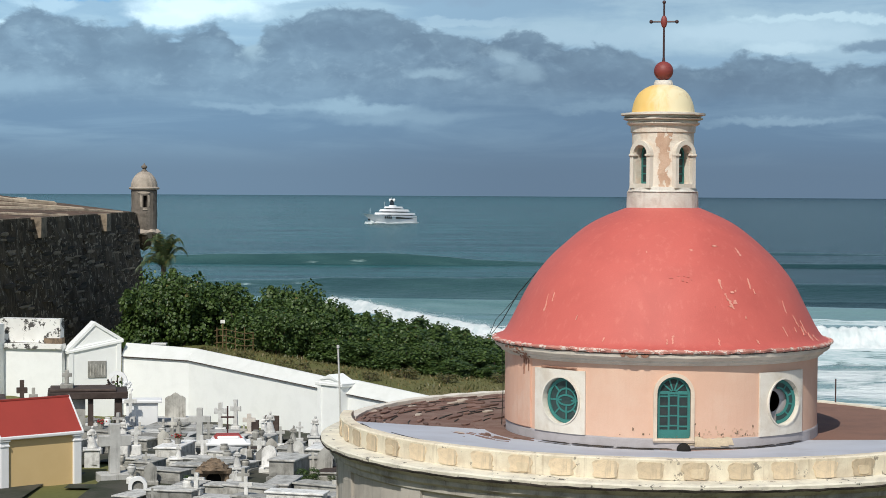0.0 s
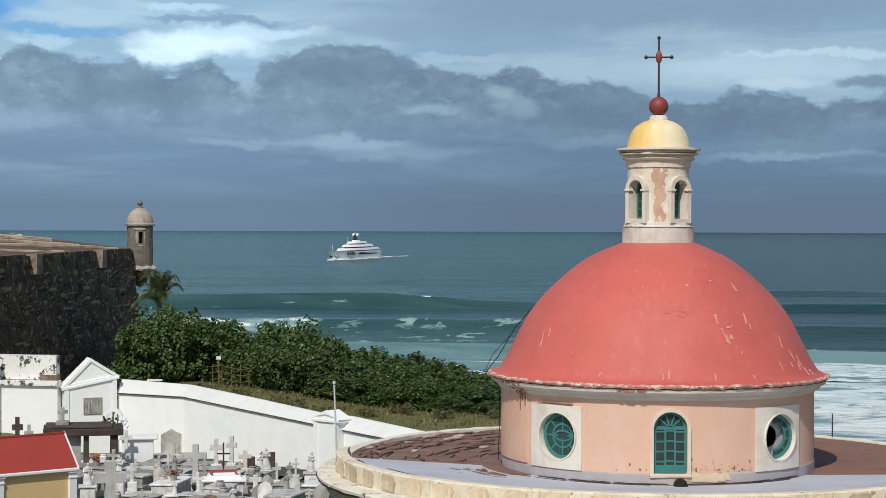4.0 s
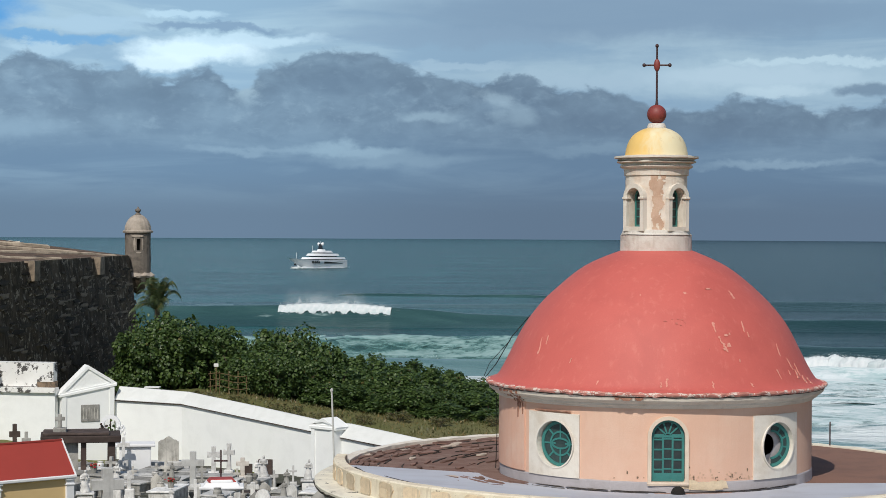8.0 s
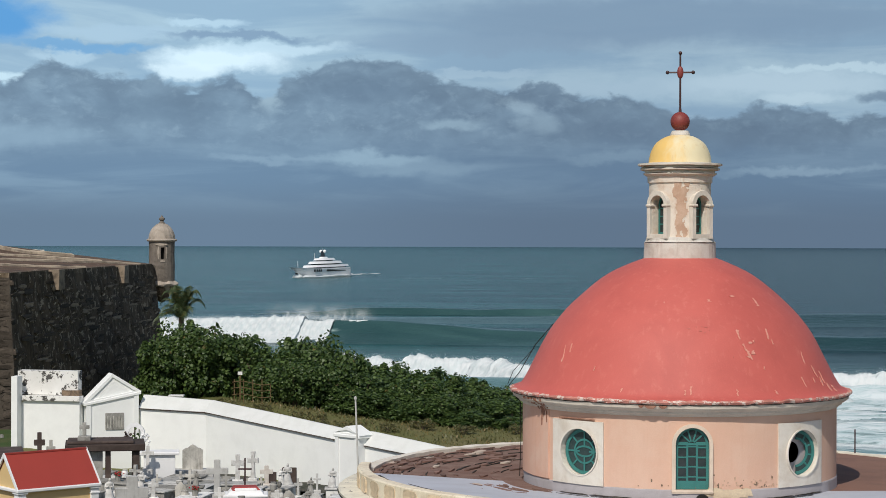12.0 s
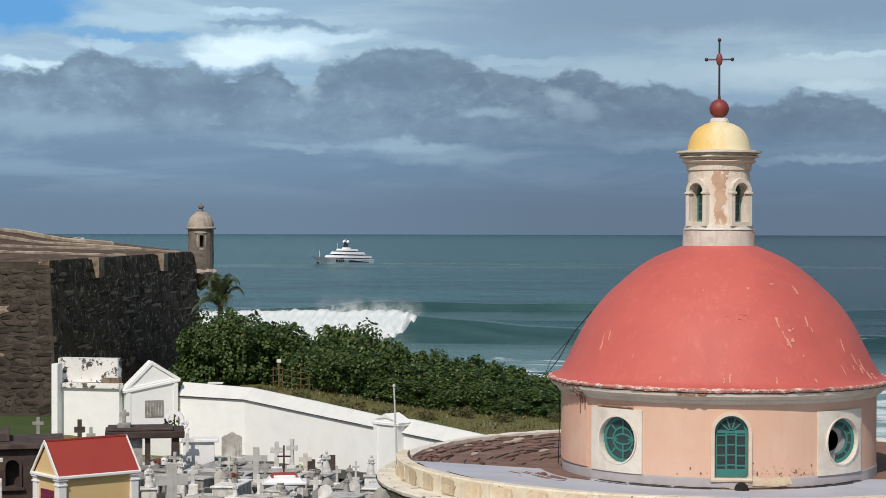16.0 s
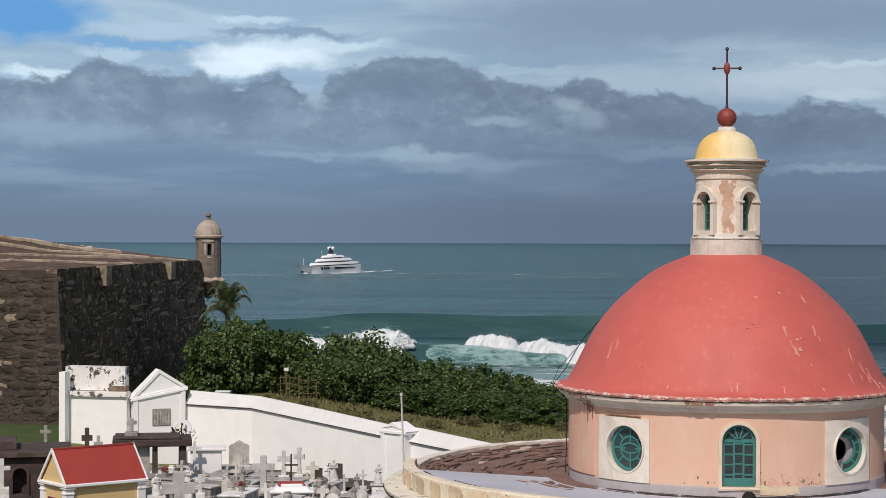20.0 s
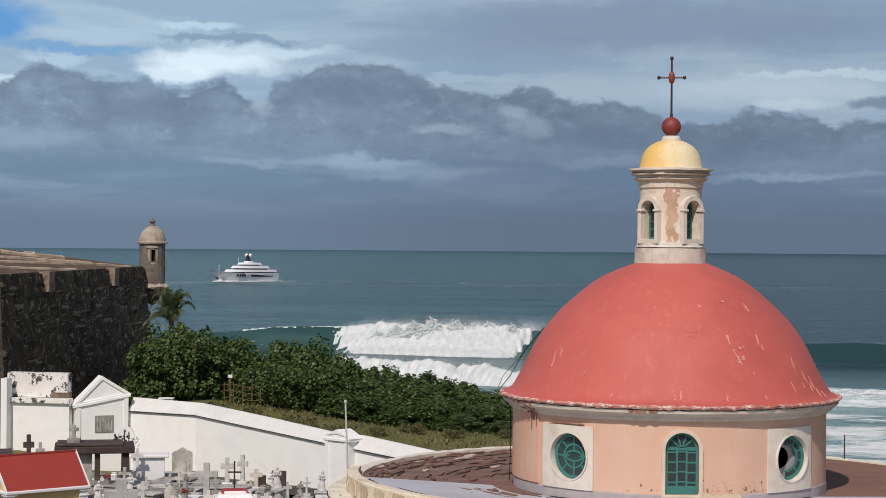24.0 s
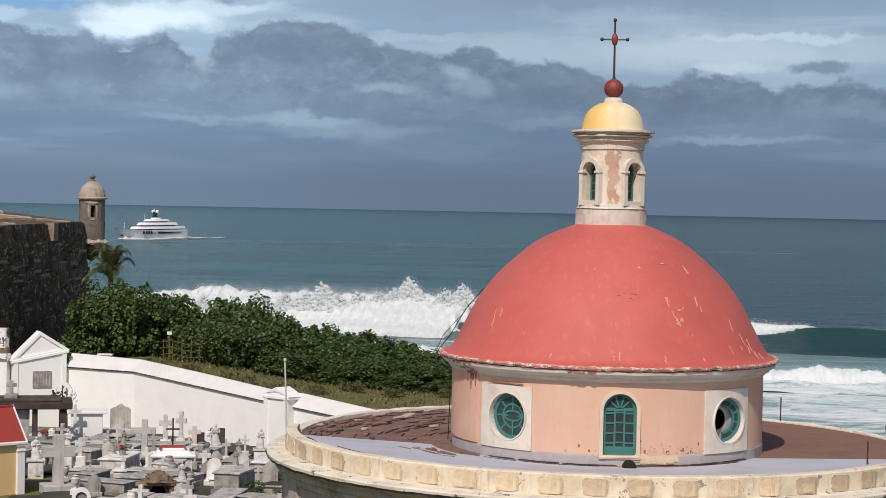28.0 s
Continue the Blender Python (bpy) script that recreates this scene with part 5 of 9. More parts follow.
def sentry_box():
    s = thing("sentry_box", pose(-28.75, 159.4, 0), "round tan stone sentry box on the bastion's corner", "sentry box")
    body = part("body", roughen(lathe([(0.75, 7.6), (1.06, 7.6), (1.06, 9.0), (1.05, 10.0), (1.08, 11.0), (0.75, 11.0)], 20), 0.03, 0.4), M["sentry_body"], s, "tan stone body with window slits")
    cut = []
    for a in (-72, 14, 100):
        bm = boxed(0, 0, 0, 0.3, 1.2, 0.95)
        bm.transform(on_ring(0.95, a, 9.6))
        cut.append(bm)
    carve(body, cut)
    part("inner_dark", lathe([(0.0, 7.7), (0.7, 7.7), (0.7, 10.9), (0.0, 10.9)], 12), M["dark_hole"], s)
    for a, z, w, h in ((8, 10.78, 1.2, 0.22), (-4, 10.1, 0.22, 1.25), (31, 10.1, 0.16, 1.2), (14, 9.42, 0.5, 0.16)):
        pts = [(w * 0.5 * math.cos(t) * (0.75 + 0.5 * abs(noise.noise(Vector((t * 2, a, z))))), h * 0.5 * math.sin(t) * (0.75 + 0.5 * abs(noise.noise(Vector((z, t * 2, a)))))) for t in [2 * math.pi * i / 14 for i in range(14)]]
        p = part("plaster_patch", prism(pts, 0.05), M["sentry_cap"], s, "patch of tan plaster left on the stone")
        p.matrix_basis = on_ring(1.06, a, z)
    part("eave", lathe([(0.9, 10.98), (1.22, 11.05), (1.26, 11.16), (1.18, 11.24), (0.9, 11.26)], 24), M["sentry_cap"], s)
    part("cap", lathe(bezier_profile([(1.10, 11.2), (1.07, 11.55), (0.88, 12.0), (0.56, 12.36), (0.30, 12.5), (0.02, 12.52)], 4), 16, closed=False), M["sentry_cap"], s, "domed stone cap")
    part("finial", lathe([(0.02, 12.48), (0.30, 12.5), (0.2, 12.62), (0.12, 12.7), (0.24, 12.82), (0.24, 12.95), (0.1, 13.05), (0.02, 13.2)], 12), M["sentry_body"], s)
    part("base_ring", roughen(lathe([(0.8, 7.30), (1.28, 7.36), (1.36, 7.55), (1.16, 7.75), (0.8, 7.75)], 26), 0.16, 0.35), M["sentry_cap"], s, "ragged pale base ring")
    part("corbel", lathe([(0.02, 6.0), (0.25, 6.1), (0.7, 6.6), (1.05, 7.05), (1.2, 7.38), (0.02, 7.4)], 14), M["fort_dark"], s, "dark stepped corbel")


sentry_box()


def rubble():
    """Single stones proud of the fort's front, and of its dark flank."""
    rng = random.Random(15)
    meshes = []
    for k in range(7):
        w, h = rng.uniform(0.5, 1.25), rng.uniform(0.36, 0.66)
        pts = [(w / 2 * math.cos(t) * rng.uniform(0.78, 1.12) * (1.0 / max(abs(math.cos(t)), abs(math.sin(t)))), h / 2 * math.sin(t) * rng.uniform(0.75, 1.15) * (1.0 / max(abs(math.cos(t)), abs(math.sin(t))))) for t in [2 * math.pi * i / 9 for i in range(9)]]
        bm = prism(pts, 0.05)
        for v in bm.verts:
            if v.co.y < 0:
                v.co.x, v.co.z, v.co.y = v.co.x * 0.93, v.co.z * 0.9, v.co.y + rng.uniform(-0.05, 0.05)
        me = bpy.data.meshes.new("stone")
        bm.to_mesh(me)
        bm.free()
        me.materials.append(M["fort_stone"])
        meshes.append(me)
    dark = []
    for me in meshes[:4]:
        d = me.copy()
        d.materials[0] = M["fort_dark"]
        dark.append(d)
    pale = [me.copy() for me in meshes[:3]]
    for me in pale:
        me.materials[0] = M["fort_pale"]
    front = [o for o in FORT.children if o.name.startswith("front_wall")][0]
    flank = [o for o in FORT.children if o.name.startswith("flank_wall")][0]
    z = 0.1
    while z < 8.9:
        t = (9.1 - z) / 11.1
        x = FK.x + (FKB.x - FK.x) * t - 0.35 - rng.uniform(0, 0.3)
        y = FK.y + (FKB.y - FK.y) * t
        while x > -38.0:
            share("stone", rng.choice(pale) if rng.random() < 0.07 else rng.choice(meshes), front, pose(x, y + (x - FK.x) * -0.058 + 0.005, z + rng.uniform(-0.06, 0.06), -4, rng.uniform(-10, 10), 3) @ Matrix.Diagonal((rng.uniform(0.45, 1.25), 1, rng.uniform(0.5, 1.1), 1)))
            x -= rng.uniform(0.6, 0.95)
        z += rng.uniform(0.42, 0.52)
    for k in range(330):
        u, t = rng.random() ** 0.8, rng.uniform(0.05, 0.75)
        a, b = FK.lerp(Vector((-29.2, 158.0, 9.14)), u), FKB.lerp(Vector((-27.6, 159.6, -6.0)), u)
        q = a.lerp(b, t)
        share("stone", rng.choice(dark if k % 7 < 4 else meshes if k % 7 < 6 else pale), flank, pose(q.x + 0.045, q.y, q.z, 0, 0, 88) @ Matrix.Diagonal((rng.uniform(0.9, 2.6), 0.8, rng.uniform(0.35, 0.8), 1)))


rubble()


# ---- hedge, palm, fence ----
def crown_mesh(name, seed, blobs, leaves, size, material, flat=0.75):
    """A crown of unit width: leaves on many small clumps, uneven outside, with gaps."""
    rng = random.Random(seed)
    vs, fs = [], []
    centres = []
    for k in range(blobs):
        a, r = rng.uniform(0, 2 * math.pi), math.sqrt(rng.random()) * 0.42
        h = rng.uniform(0.15, 1.0) * (1 - 0.9 * r * r)
        centres.append((Vector((r * math.cos(a), r * math.sin(a), h * flat)), rng.uniform(0.09, 0.19)))
        if k % 8 == 0:
            # a sprig that stands out of the outline
            for q in range(2):
                centres.append((Vector((r * math.cos(a) + rng.uniform(-0.02, 0.02), r * math.sin(a), (h + 0.13 + 0.06 * q) * flat)), 0.06 - 0.015 * q))
    blobs = len(centres)
    for k in range(leaves):
        c, br = centres[k % blobs]
        d = Vector((rng.gauss(0, 1), rng.gauss(0, 1), rng.gauss(0.35, 1))).normalized()
        p = c + d * br * rng.uniform(0.55, 1.1)
        nrm = (d + Vector((rng.gauss(0, 0.5), rng.gauss(0, 0.5), 0.5 + rng.gauss(0, 0.4)))).normalized()
        u = nrm.orthogonal().normalized()
        u = Matrix.Rotation(rng.uniform(0, 6.3), 3, nrm) @ u
        w = nrm.cross(u)
        s = size * rng.uniform(0.6, 1.25)
        i = len(vs)
        vs += [p - u * s * 0.5, p - u * s * 0.2 + w * s * 0.44 - nrm * s * 0.10, p + u * s * 0.3 + w * s * 0.38 - nrm * s * 0.1, p + u * s * 0.5, p + u * s * 0.3 - w * s * 0.38 - nrm * s * 0.1, p - u * s * 0.2 - w * s * 0.44 - nrm * s * 0.10]
        fs += [(i, i + 1, i + 2, i + 3, i + 4, i + 5)]
    me = bpy.data.meshes.new(name)
    me.from_pydata([tuple(v) for v in vs], [], fs)
    me.materials.append(material)
    return me


CROWNS = [crown_mesh("crown", 20 + k, 50, 7600, 0.045, M["leaf"], 0.8) for k in range(6)]
DRY_CROWNS = [crown_mesh("crown", 40 + k, 24, 1300, 0.055, M["leaf_dry"], 0.7) for k in range(2)]


def limb_mesh(seed):
    rng = random.Random(seed)
    bm = bmesh.new()
    for k in range(7):
        a = 2 * math.pi * k / 7 + rng.uniform(-0.3, 0.3)
        r = rng.uniform(0.15, 0.36)
        tube([(0.03 * math.cos(a), 0.03 * math.sin(a), -0.12), (0.4 * r * math.cos(a), 0.4 * r * math.sin(a), 0.22), (r * math.cos(a), r * math.sin(a), rng.uniform(0.45, 0.7))], [0.022, 0.016, 0.006], 5, bm)
    me = bpy.data.meshes.new("stem")
    bm.to_mesh(me)
    bm.free()
    me.materials.append(M["bark"])
    return me


BRANCHES = [limb_mesh(3), limb_mesh(4)]


def shrub(x, y, z, wide, tall, rng, dry=False):
    s = thing("sea_grape_shrub" if not dry else "dry_shrub", pose(x, y, z, 0, 0, rng.uniform(0, 360)),
              "dense dark green sea grape shrub behind the wall" if not dry else "thin yellowish shrub on the grass slope", "shrub", "hedge above the shore" if not dry else "low shrubs on the slope")
    size = Matrix.Diagonal((wide, wide, tall, 1))
    share("crown", rng.choice(DRY_CROWNS if dry else CROWNS), s, size)
    share("stem", rng.choice(BRANCHES), s, size)


def hedge():
    rng = random.Random(8)
    # the hedge's top runs down eastwards, fitted to the camera's view: bearing and slope from the eye
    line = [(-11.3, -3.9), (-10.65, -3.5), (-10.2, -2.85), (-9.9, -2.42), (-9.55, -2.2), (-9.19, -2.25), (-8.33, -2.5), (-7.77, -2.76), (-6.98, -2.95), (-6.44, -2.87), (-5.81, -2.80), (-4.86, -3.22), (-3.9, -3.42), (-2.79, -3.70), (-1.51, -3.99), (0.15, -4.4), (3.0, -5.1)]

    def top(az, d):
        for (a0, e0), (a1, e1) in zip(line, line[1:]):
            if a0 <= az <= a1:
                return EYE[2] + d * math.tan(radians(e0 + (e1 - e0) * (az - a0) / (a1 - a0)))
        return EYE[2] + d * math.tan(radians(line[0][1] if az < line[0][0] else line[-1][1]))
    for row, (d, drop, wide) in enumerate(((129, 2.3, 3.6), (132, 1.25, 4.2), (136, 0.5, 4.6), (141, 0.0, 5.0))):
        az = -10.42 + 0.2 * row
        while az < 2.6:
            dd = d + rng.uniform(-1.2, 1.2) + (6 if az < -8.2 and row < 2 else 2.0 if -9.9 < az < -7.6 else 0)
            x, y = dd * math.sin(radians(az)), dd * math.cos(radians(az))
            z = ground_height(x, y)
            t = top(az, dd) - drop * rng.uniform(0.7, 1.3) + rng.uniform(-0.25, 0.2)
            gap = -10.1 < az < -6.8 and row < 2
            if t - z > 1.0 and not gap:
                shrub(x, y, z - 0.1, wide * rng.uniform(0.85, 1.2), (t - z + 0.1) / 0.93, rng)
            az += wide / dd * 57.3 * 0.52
    for az, d, w, h in ((-6.2, 121, 1.6, 1.0), (-5.6, 120, 1.3, 1.2), (-5.0, 119, 1.6, 0.9), (-4.5, 118.5, 1.2, 1.1), (-3.6, 121, 1.3, 0.7), (-1.4, 123, 1.6, 0.8), (-7.3, 123, 1.5, 0.8), (-8.4, 124, 1.7, 0.9), (-9.2, 125, 1.5, 0.9), (-2.6, 124, 1.9, 0.9), (-10.2, 123, 1.6, 1.0), (0.2, 124, 1.5, 0.9)):
        x, y = d * math.sin(radians(az)), d * math.cos(radians(az))
        shrub(x, y, ground_height(x, y), w, h, rng, True)


hedge()


def grass_tufts():
    """Blades of rough grass on the slope behind the wall and on the turf by the fort."""
    rng = random.Random(12)
    vs, fs = [], []
    for k in range(15000):
        az, d = rng.uniform(-13, 2.5), rng.uniform(101, 129)
        x, y = d * math.sin(radians(az)), d * math.cos(radians(az))
        if d < 99.5 + max(0.0, -az - 1.5) * 1.45 or (az < -11.0 and d < 114):
            continue
        z = ground_height(x, y) - 0.03
        a, h, w = rng.uniform(0, 6.3), rng.uniform(0.08, 0.3) * (0.6 + 0.8 * abs(noise.noise(Vector((x * 0.4, y * 0.4, 0))))), rng.uniform(0.03, 0.07)
        i = len(vs)
        vs += [(x - w * math.cos(a), y - w * math.sin(a), z), (x + w * math.cos(a), y + w * math.sin(a), z), (x + rng.uniform(-0.15, 0.15), y + rng.uniform(-0.15, 0.15), z + h)]
        fs += [(i, i + 1, i + 2)]
    me = bpy.data.meshes.new("grass")
    me.from_pydata(vs, [], fs)
    me.materials.append(M["leaf_dry"])
    tagged(new("grass", me), "yellow-green rough grass behind the cemetery wall", "grass", kind="stuff")


grass_tufts()


def palm_tree():
    p = thing("palm_tree", pose(-25.4, 148.0, -3.4), "palm tree with drooping fronds below the sentry box", "palm")
    part("trunk", tube([(0, 0, -2), (0.1, 0, 4), (0.2, 0.1, 8.7)], [0.3, 0.24, 0.2], 8), M["bark"], p)
    rng = random.Random(5)
    for k in range(34):
        a, lift, length = 2 * math.pi * k / 17 + rng.uniform(-0.2, 0.2), rng.uniform(0.5, 2.2), rng.uniform(2.4, 3.4)
        vs, fs, spine = [], [], []
        for s in range(25):
            t = s / 24
            r, z = length * t * (1 - 0.15 * t) * max(0.3, 1 - 0.26 * lift), 8.7 + lift * length * t - (0.35 + 0.5 * lift) * length * t * t
            spine.append(Vector((0.2 + r * math.cos(a), 0.1 + r * math.sin(a), z)))
        side = Vector((-math.sin(a), math.cos(a), 0))
        for s in range(1, 25):
            for sg in (-1, 1):
                q = spine[s] + side * sg * 0.62 * math.sin(math.pi * (0.12 + 0.8 * s / 24)) + Vector((0, 0, -0.25)) + (spine[s] - spine[s - 1]) * 2.6
                i = len(vs)
                vs += [tuple(spine[s]), tuple(spine[s - 1].lerp(spine[s], 0.1)), tuple(q)]
                fs += [(i, i + 1, i + 2)]
        me = bpy.data.meshes.new("frond")
        me.from_pydata(vs, [], fs)
        me.materials.append(M["palm"])
        share("frond", me, p, Matrix.Identity(4))


palm_tree()


def timber_fence():
    f = thing("timber_fence", pose(-16.9, 126.6, ground_height(-16.9, 126.6), 0, 0, 4), "brown timber railing fence in a gap of the hedge", "fence")
    for x in (-1.15, -0.55, 0.05, 0.65, 1.2):
        part("post", boxed(x, 0, -0.2, 0.06, 0.06, 1.65 if x < 0.9 else 1.3), M["wood"], f)
    for z in (0.42, 0.85, 1.25):
        part("rail", tube([(-1.3 + 0.26 * i, -0.06, z + 0.10 * math.sin(math.pi * i / 5) - 0.1 * i / 10) for i in range(11)], 0.03, 5), M["wood"], f)


timber_fence()
sign = thing("notice_board", pose(-17.9, 128.2, ground_height(-17.9, 128.2)), "small white notice board among the shrubs", "sign")
part("post", boxed(0, 0, 0, 0.08, 0.08, 1.95), M["wood"], sign)
part("board", boxed(0, -0.06, 1.72, 0.3, 0.04, 0.22), M["marble"], sign)
bench = thing("garden_table", pose(-22.1, 128.1, ground_height(-22.1, 128.1)), "white picnic table under the shrubs", "table")
part("top", boxed(0, 0, 0.52, 1.0, 0.6, 0.08), M["tomb_white"], bench)
for x in (-0.5, 0.5):
    part("leg", boxed(0.7 * x, 0, -0.1, 0.1, 0.45, 0.63), M["stone_grey"], bench)
pole = thing("flagpole", pose(-5.78, 74.78, ground_height(-5.78, 74.78), 0, -2.2, 0), "thin pale flagpole behind the chapel", "pole")
part("shaft", tube([(0, 0, 0), (0, 0, 5.3)], [0.042, 0.034], 8), M["pole"], pole)
part("cap", lathe([(0.01, 5.28), (0.06, 5.28), (0.06, 5.37), (0.01, 5.4)], 10), M["pole"], pole)


def spiky_plant(seed):
    """A rosette of stiff pointed leaves."""
    rng = random.Random(seed)
    p = thing("spiky_plant", Matrix.Identity(4), "grey-green spiky plant behind the cemetery wall", "plant", "spiky plants behind the wall")
    vs, fs = [], []
    for k in range(26):
        a, tilt, h = rng.uniform(0, 6.3), rng.uniform(0.15, 1.1), rng.uniform(0.5, 0.95)
        d = Vector((math.cos(a) * math.sin(tilt), math.sin(a) * math.sin(tilt), math.cos(tilt)))
        side = Vector((-math.sin(a), math.cos(a), 0)) * 0.045
        i = len(vs)
        vs += [tuple(-side * 0.6), tuple(side * 0.6), tuple(d * h * 0.5 + side), tuple(d * h), tuple(d * h * 0.5 - side)]
        fs += [(i, i + 1, i + 2, i + 3, i + 4)]
    me = bpy.data.meshes.new("leaves")
    me.from_pydata(vs, [], fs)
    me.materials.append(M["spiky"])
    share("leaves", me, p, Matrix.Identity(4))
    part("stub", lathe([(0.02, -0.1), (0.1, -0.1), (0.07, 0.12), (0.02, 0.15)], 8), M["bark"], p)
    return p


sp = [spiky_plant(k) for k in range(3)]
rng = random.Random(9)
for k in range(14):
    u = k / 13
    x, y = -10.2 + 3.6 * u + rng.uniform(-0.5, 0.5), 116.5 - 4.5 * u + rng.uniform(-2.0, 2.0)
    m = pose(x, y, ground_height(x, y), 0, 0, rng.uniform(0, 360))
    o = copy_thing(sp[k % 3], m) if k > 2 else sp[k]
    o.matrix_basis = m
    f = rng.uniform(0.7, 1.3)
    o.scale = (f, f, f)


# ---- motor yacht ----
def deck_outline(x0, x1, half, bow=2.2, n=14):
    """Plan of a deck from stern x0 to bow x1, pointed forward and squarish aft."""
    right = []
    for i in range(n + 1):
        t = i / n
        w = half * (1 - max(0.0, (t - 0.45) / 0.55) ** bow) * (0.86 + 0.14 * min(1.0, t / 0.12))
        right.append((x0 + (x1 - x0) * t, max(w, 0.05)))
    return right + [(x, -w) for x, w in reversed(right)]


def deck_slab(x0, x1, half, z0, z1, shrink=0.0, bow=2.2):
    bm = bmesh.new()
    lo = [bm.verts.new((x, y, z0)) for x, y in deck_outline(x0, x1, half, bow)]
    hi = [bm.verts.new((x, y, z1)) for x, y in deck_outline(x0 + shrink * 0.6, x1 - shrink, half - shrink * 0.25, bow)]
    bm.faces.new(lo)
    bm.faces.new(hi)
    for i in range(len(lo)):
        j = (i + 1) % len(lo)
        bm.faces.new((lo[i], lo[j], hi[j], hi[i]))
    bmesh.ops.recalc_face_normals(bm, faces=bm.faces)
    return bm


def foam_material(name, dark, light, through_light):
    """Sunlit white water: nearly even, with faint streaks that follow the fall, and some light passing through."""
    m, n, l = nodes_of(name)
    b = n["Principled BSDF"]
    co = n.new("ShaderNodeTexCoord").outputs["Object"]
    fall = noise_node(n, l, stretch_node(n, l, co, (1.3, 0.35, 0.35)), 1.0, 7, 0.62, 0.6)
    blot = noise_node(n, l, co, 0.35, 6, 0.6, 0.5)
    k = ramp_node(n, l, math_node(n, l, "MULTIPLY_ADD", blot, 0.6, math_node(n, l, "MULTIPLY", fall, 0.4)), 0.36, 0.62)
    l.new(mix_node(n, l, k, dark, light), b.inputs["Base Color"])
    b.inputs["Roughness"].default_value, b.inputs["Specular IOR Level"].default_value = 1.0, 0.05
    thin = n.new("ShaderNodeBsdfTranslucent")
    thin.inputs[0].default_value = (0.72, 0.79, 0.81, 1)
    both = n.new("ShaderNodeMixShader")
    both.inputs[0].default_value = through_light
    l.new(b.outputs[0], both.inputs[1])
    l.new(thin.outputs[0], both.inputs[2])
    l.new(both.outputs[0], n["Material Output"].inputs[0])
    return m


M["foam"] = foam_material("white_foam", (0.66, 0.735, 0.745), (0.87, 0.895, 0.90), 0.22)
M["flung"] = foam_material("flung_spray", (0.84, 0.88, 0.89), (0.93, 0.945, 0.95), 0.5)
yacht = thing("motor_yacht", pose(-80, 1330, SEA), "white five-deck motor yacht under way on the swell", "yacht")
bm = bmesh.new()
rings = []
for i in range(25):
    t = i / 24
    x = -29 + 59 * t
    half = 5.6 * (1 - max(0.0, (t - 0.42) / 0.58) ** 2.4) + 0.06
    sheer = 4.3 + 2.3 * max(0.0, (t - 0.15) / 0.85) ** 1.3
    flare = 0.55 + 0.4 * (1 - t)
    rake = 14.5 * max(0.0, (t - 0.55) / 0.45) ** 1.7
    rings.append([bm.verts.new((x - rake * (1 - k) ** 0.6, s * half * (flare + (1 - flare) * k), -1.2 + (sheer + 1.2) * k)) for s, k in ((1, 1), (1, 0.6), (1, 0.2), (1, 0), (-1, 0), (-1, 0.2), (-1, 0.6), (-1, 1))])
for p, q in zip(rings, rings[1:]):
    for j in range(8):
        bm.faces.new((p[j], q[j], q[(j + 1) % 8], p[(j + 1) % 8]))
bm.faces.new(rings[0])
bm.faces.new(rings[-1])
bmesh.ops.recalc_face_normals(bm, faces=bm.faces)
part("hull", bm, M["hull"], yacht, "white hull with raked bow")
for x0, x1, half, z0, z1, sh, mat, nm in (
        (-26.5, 12.0, 5.0, 4.8, 6.1, 0.2, "yacht_glass", "window_band"), (-28.5, 16.0, 5.5, 6.0, 7.4, 1.4, "hull", "deck"),
        (-20.5, 7.0, 4.0, 7.3, 8.3, 0.2, "yacht_glass", "window_band"), (-22.5, 10.5, 4.5, 8.2, 9.7, 2.2, "hull", "deck"),
        (-14, 1.5, 3.0, 9.6, 10.5, 0.3, "yacht_glass", "window_band"), (-16.0, 4.5, 3.5, 10.4, 11.6, 2.0, "hull", "deck"),
        (-9.5, -2.0, 1.9, 11.5, 12.5, 0.8, "hull", "wheelhouse_top")):
    part(nm, deck_slab(x0, x1, half, z0, z1, sh), M[mat], yacht, "dark tinted window band" if mat == "yacht_glass" else "white overhanging deck")
for s in (-1, 1):
    part("side_opening", boxed(-13.0, s * 5.42, 3.2, 21, 0.35, 1.25), M["yacht_glass"], yacht, "dark open side deck")
    for x in (3.2, 5.2, 7.2, 9.6):
        part("hull_window", boxed(x, s * (5.32 - 0.05 * (x - 3)), 3.3, 1.2, 0.5, 1.5), M["yacht_glass"], yacht)
    part("bulwark", boxed(-13, s * 5.5, 4.5, 32, 0.2, 0.9), M["hull"], yacht)
part("mast", boxed(-6.0, 0, 12.3, 2.8, 1.9, 3.8, top=0.6), M["yacht_glass"], yacht, "dark mast")
for y in (-1.5, 1.5):
    d = bmesh.new()
    bmesh.ops.create_uvsphere(d, u_segments=14, v_segments=10, radius=1.05)
    bmesh.ops.translate(d, verts=d.verts, vec=(-6.2, y, 16.0))
    part("radar_dome", d, M["hull"], yacht, "white radar dome", smooth=True)
for x, z, h in ((21, 6.2, 4.0), (3.0, 11.2, 3.6), (-5.6, 15.6, 2.2)):
    part("aerial", tube([(x, 0, z - 0.4), (x, 0, z + h)], 0.09, 6), M["hull"], yacht)
part("anchor_pocket", boxed(24.6, 1.5, 2.0, 1.0, 1.2, 1.1, rz=-0.3), M["yacht_glass"], yacht)


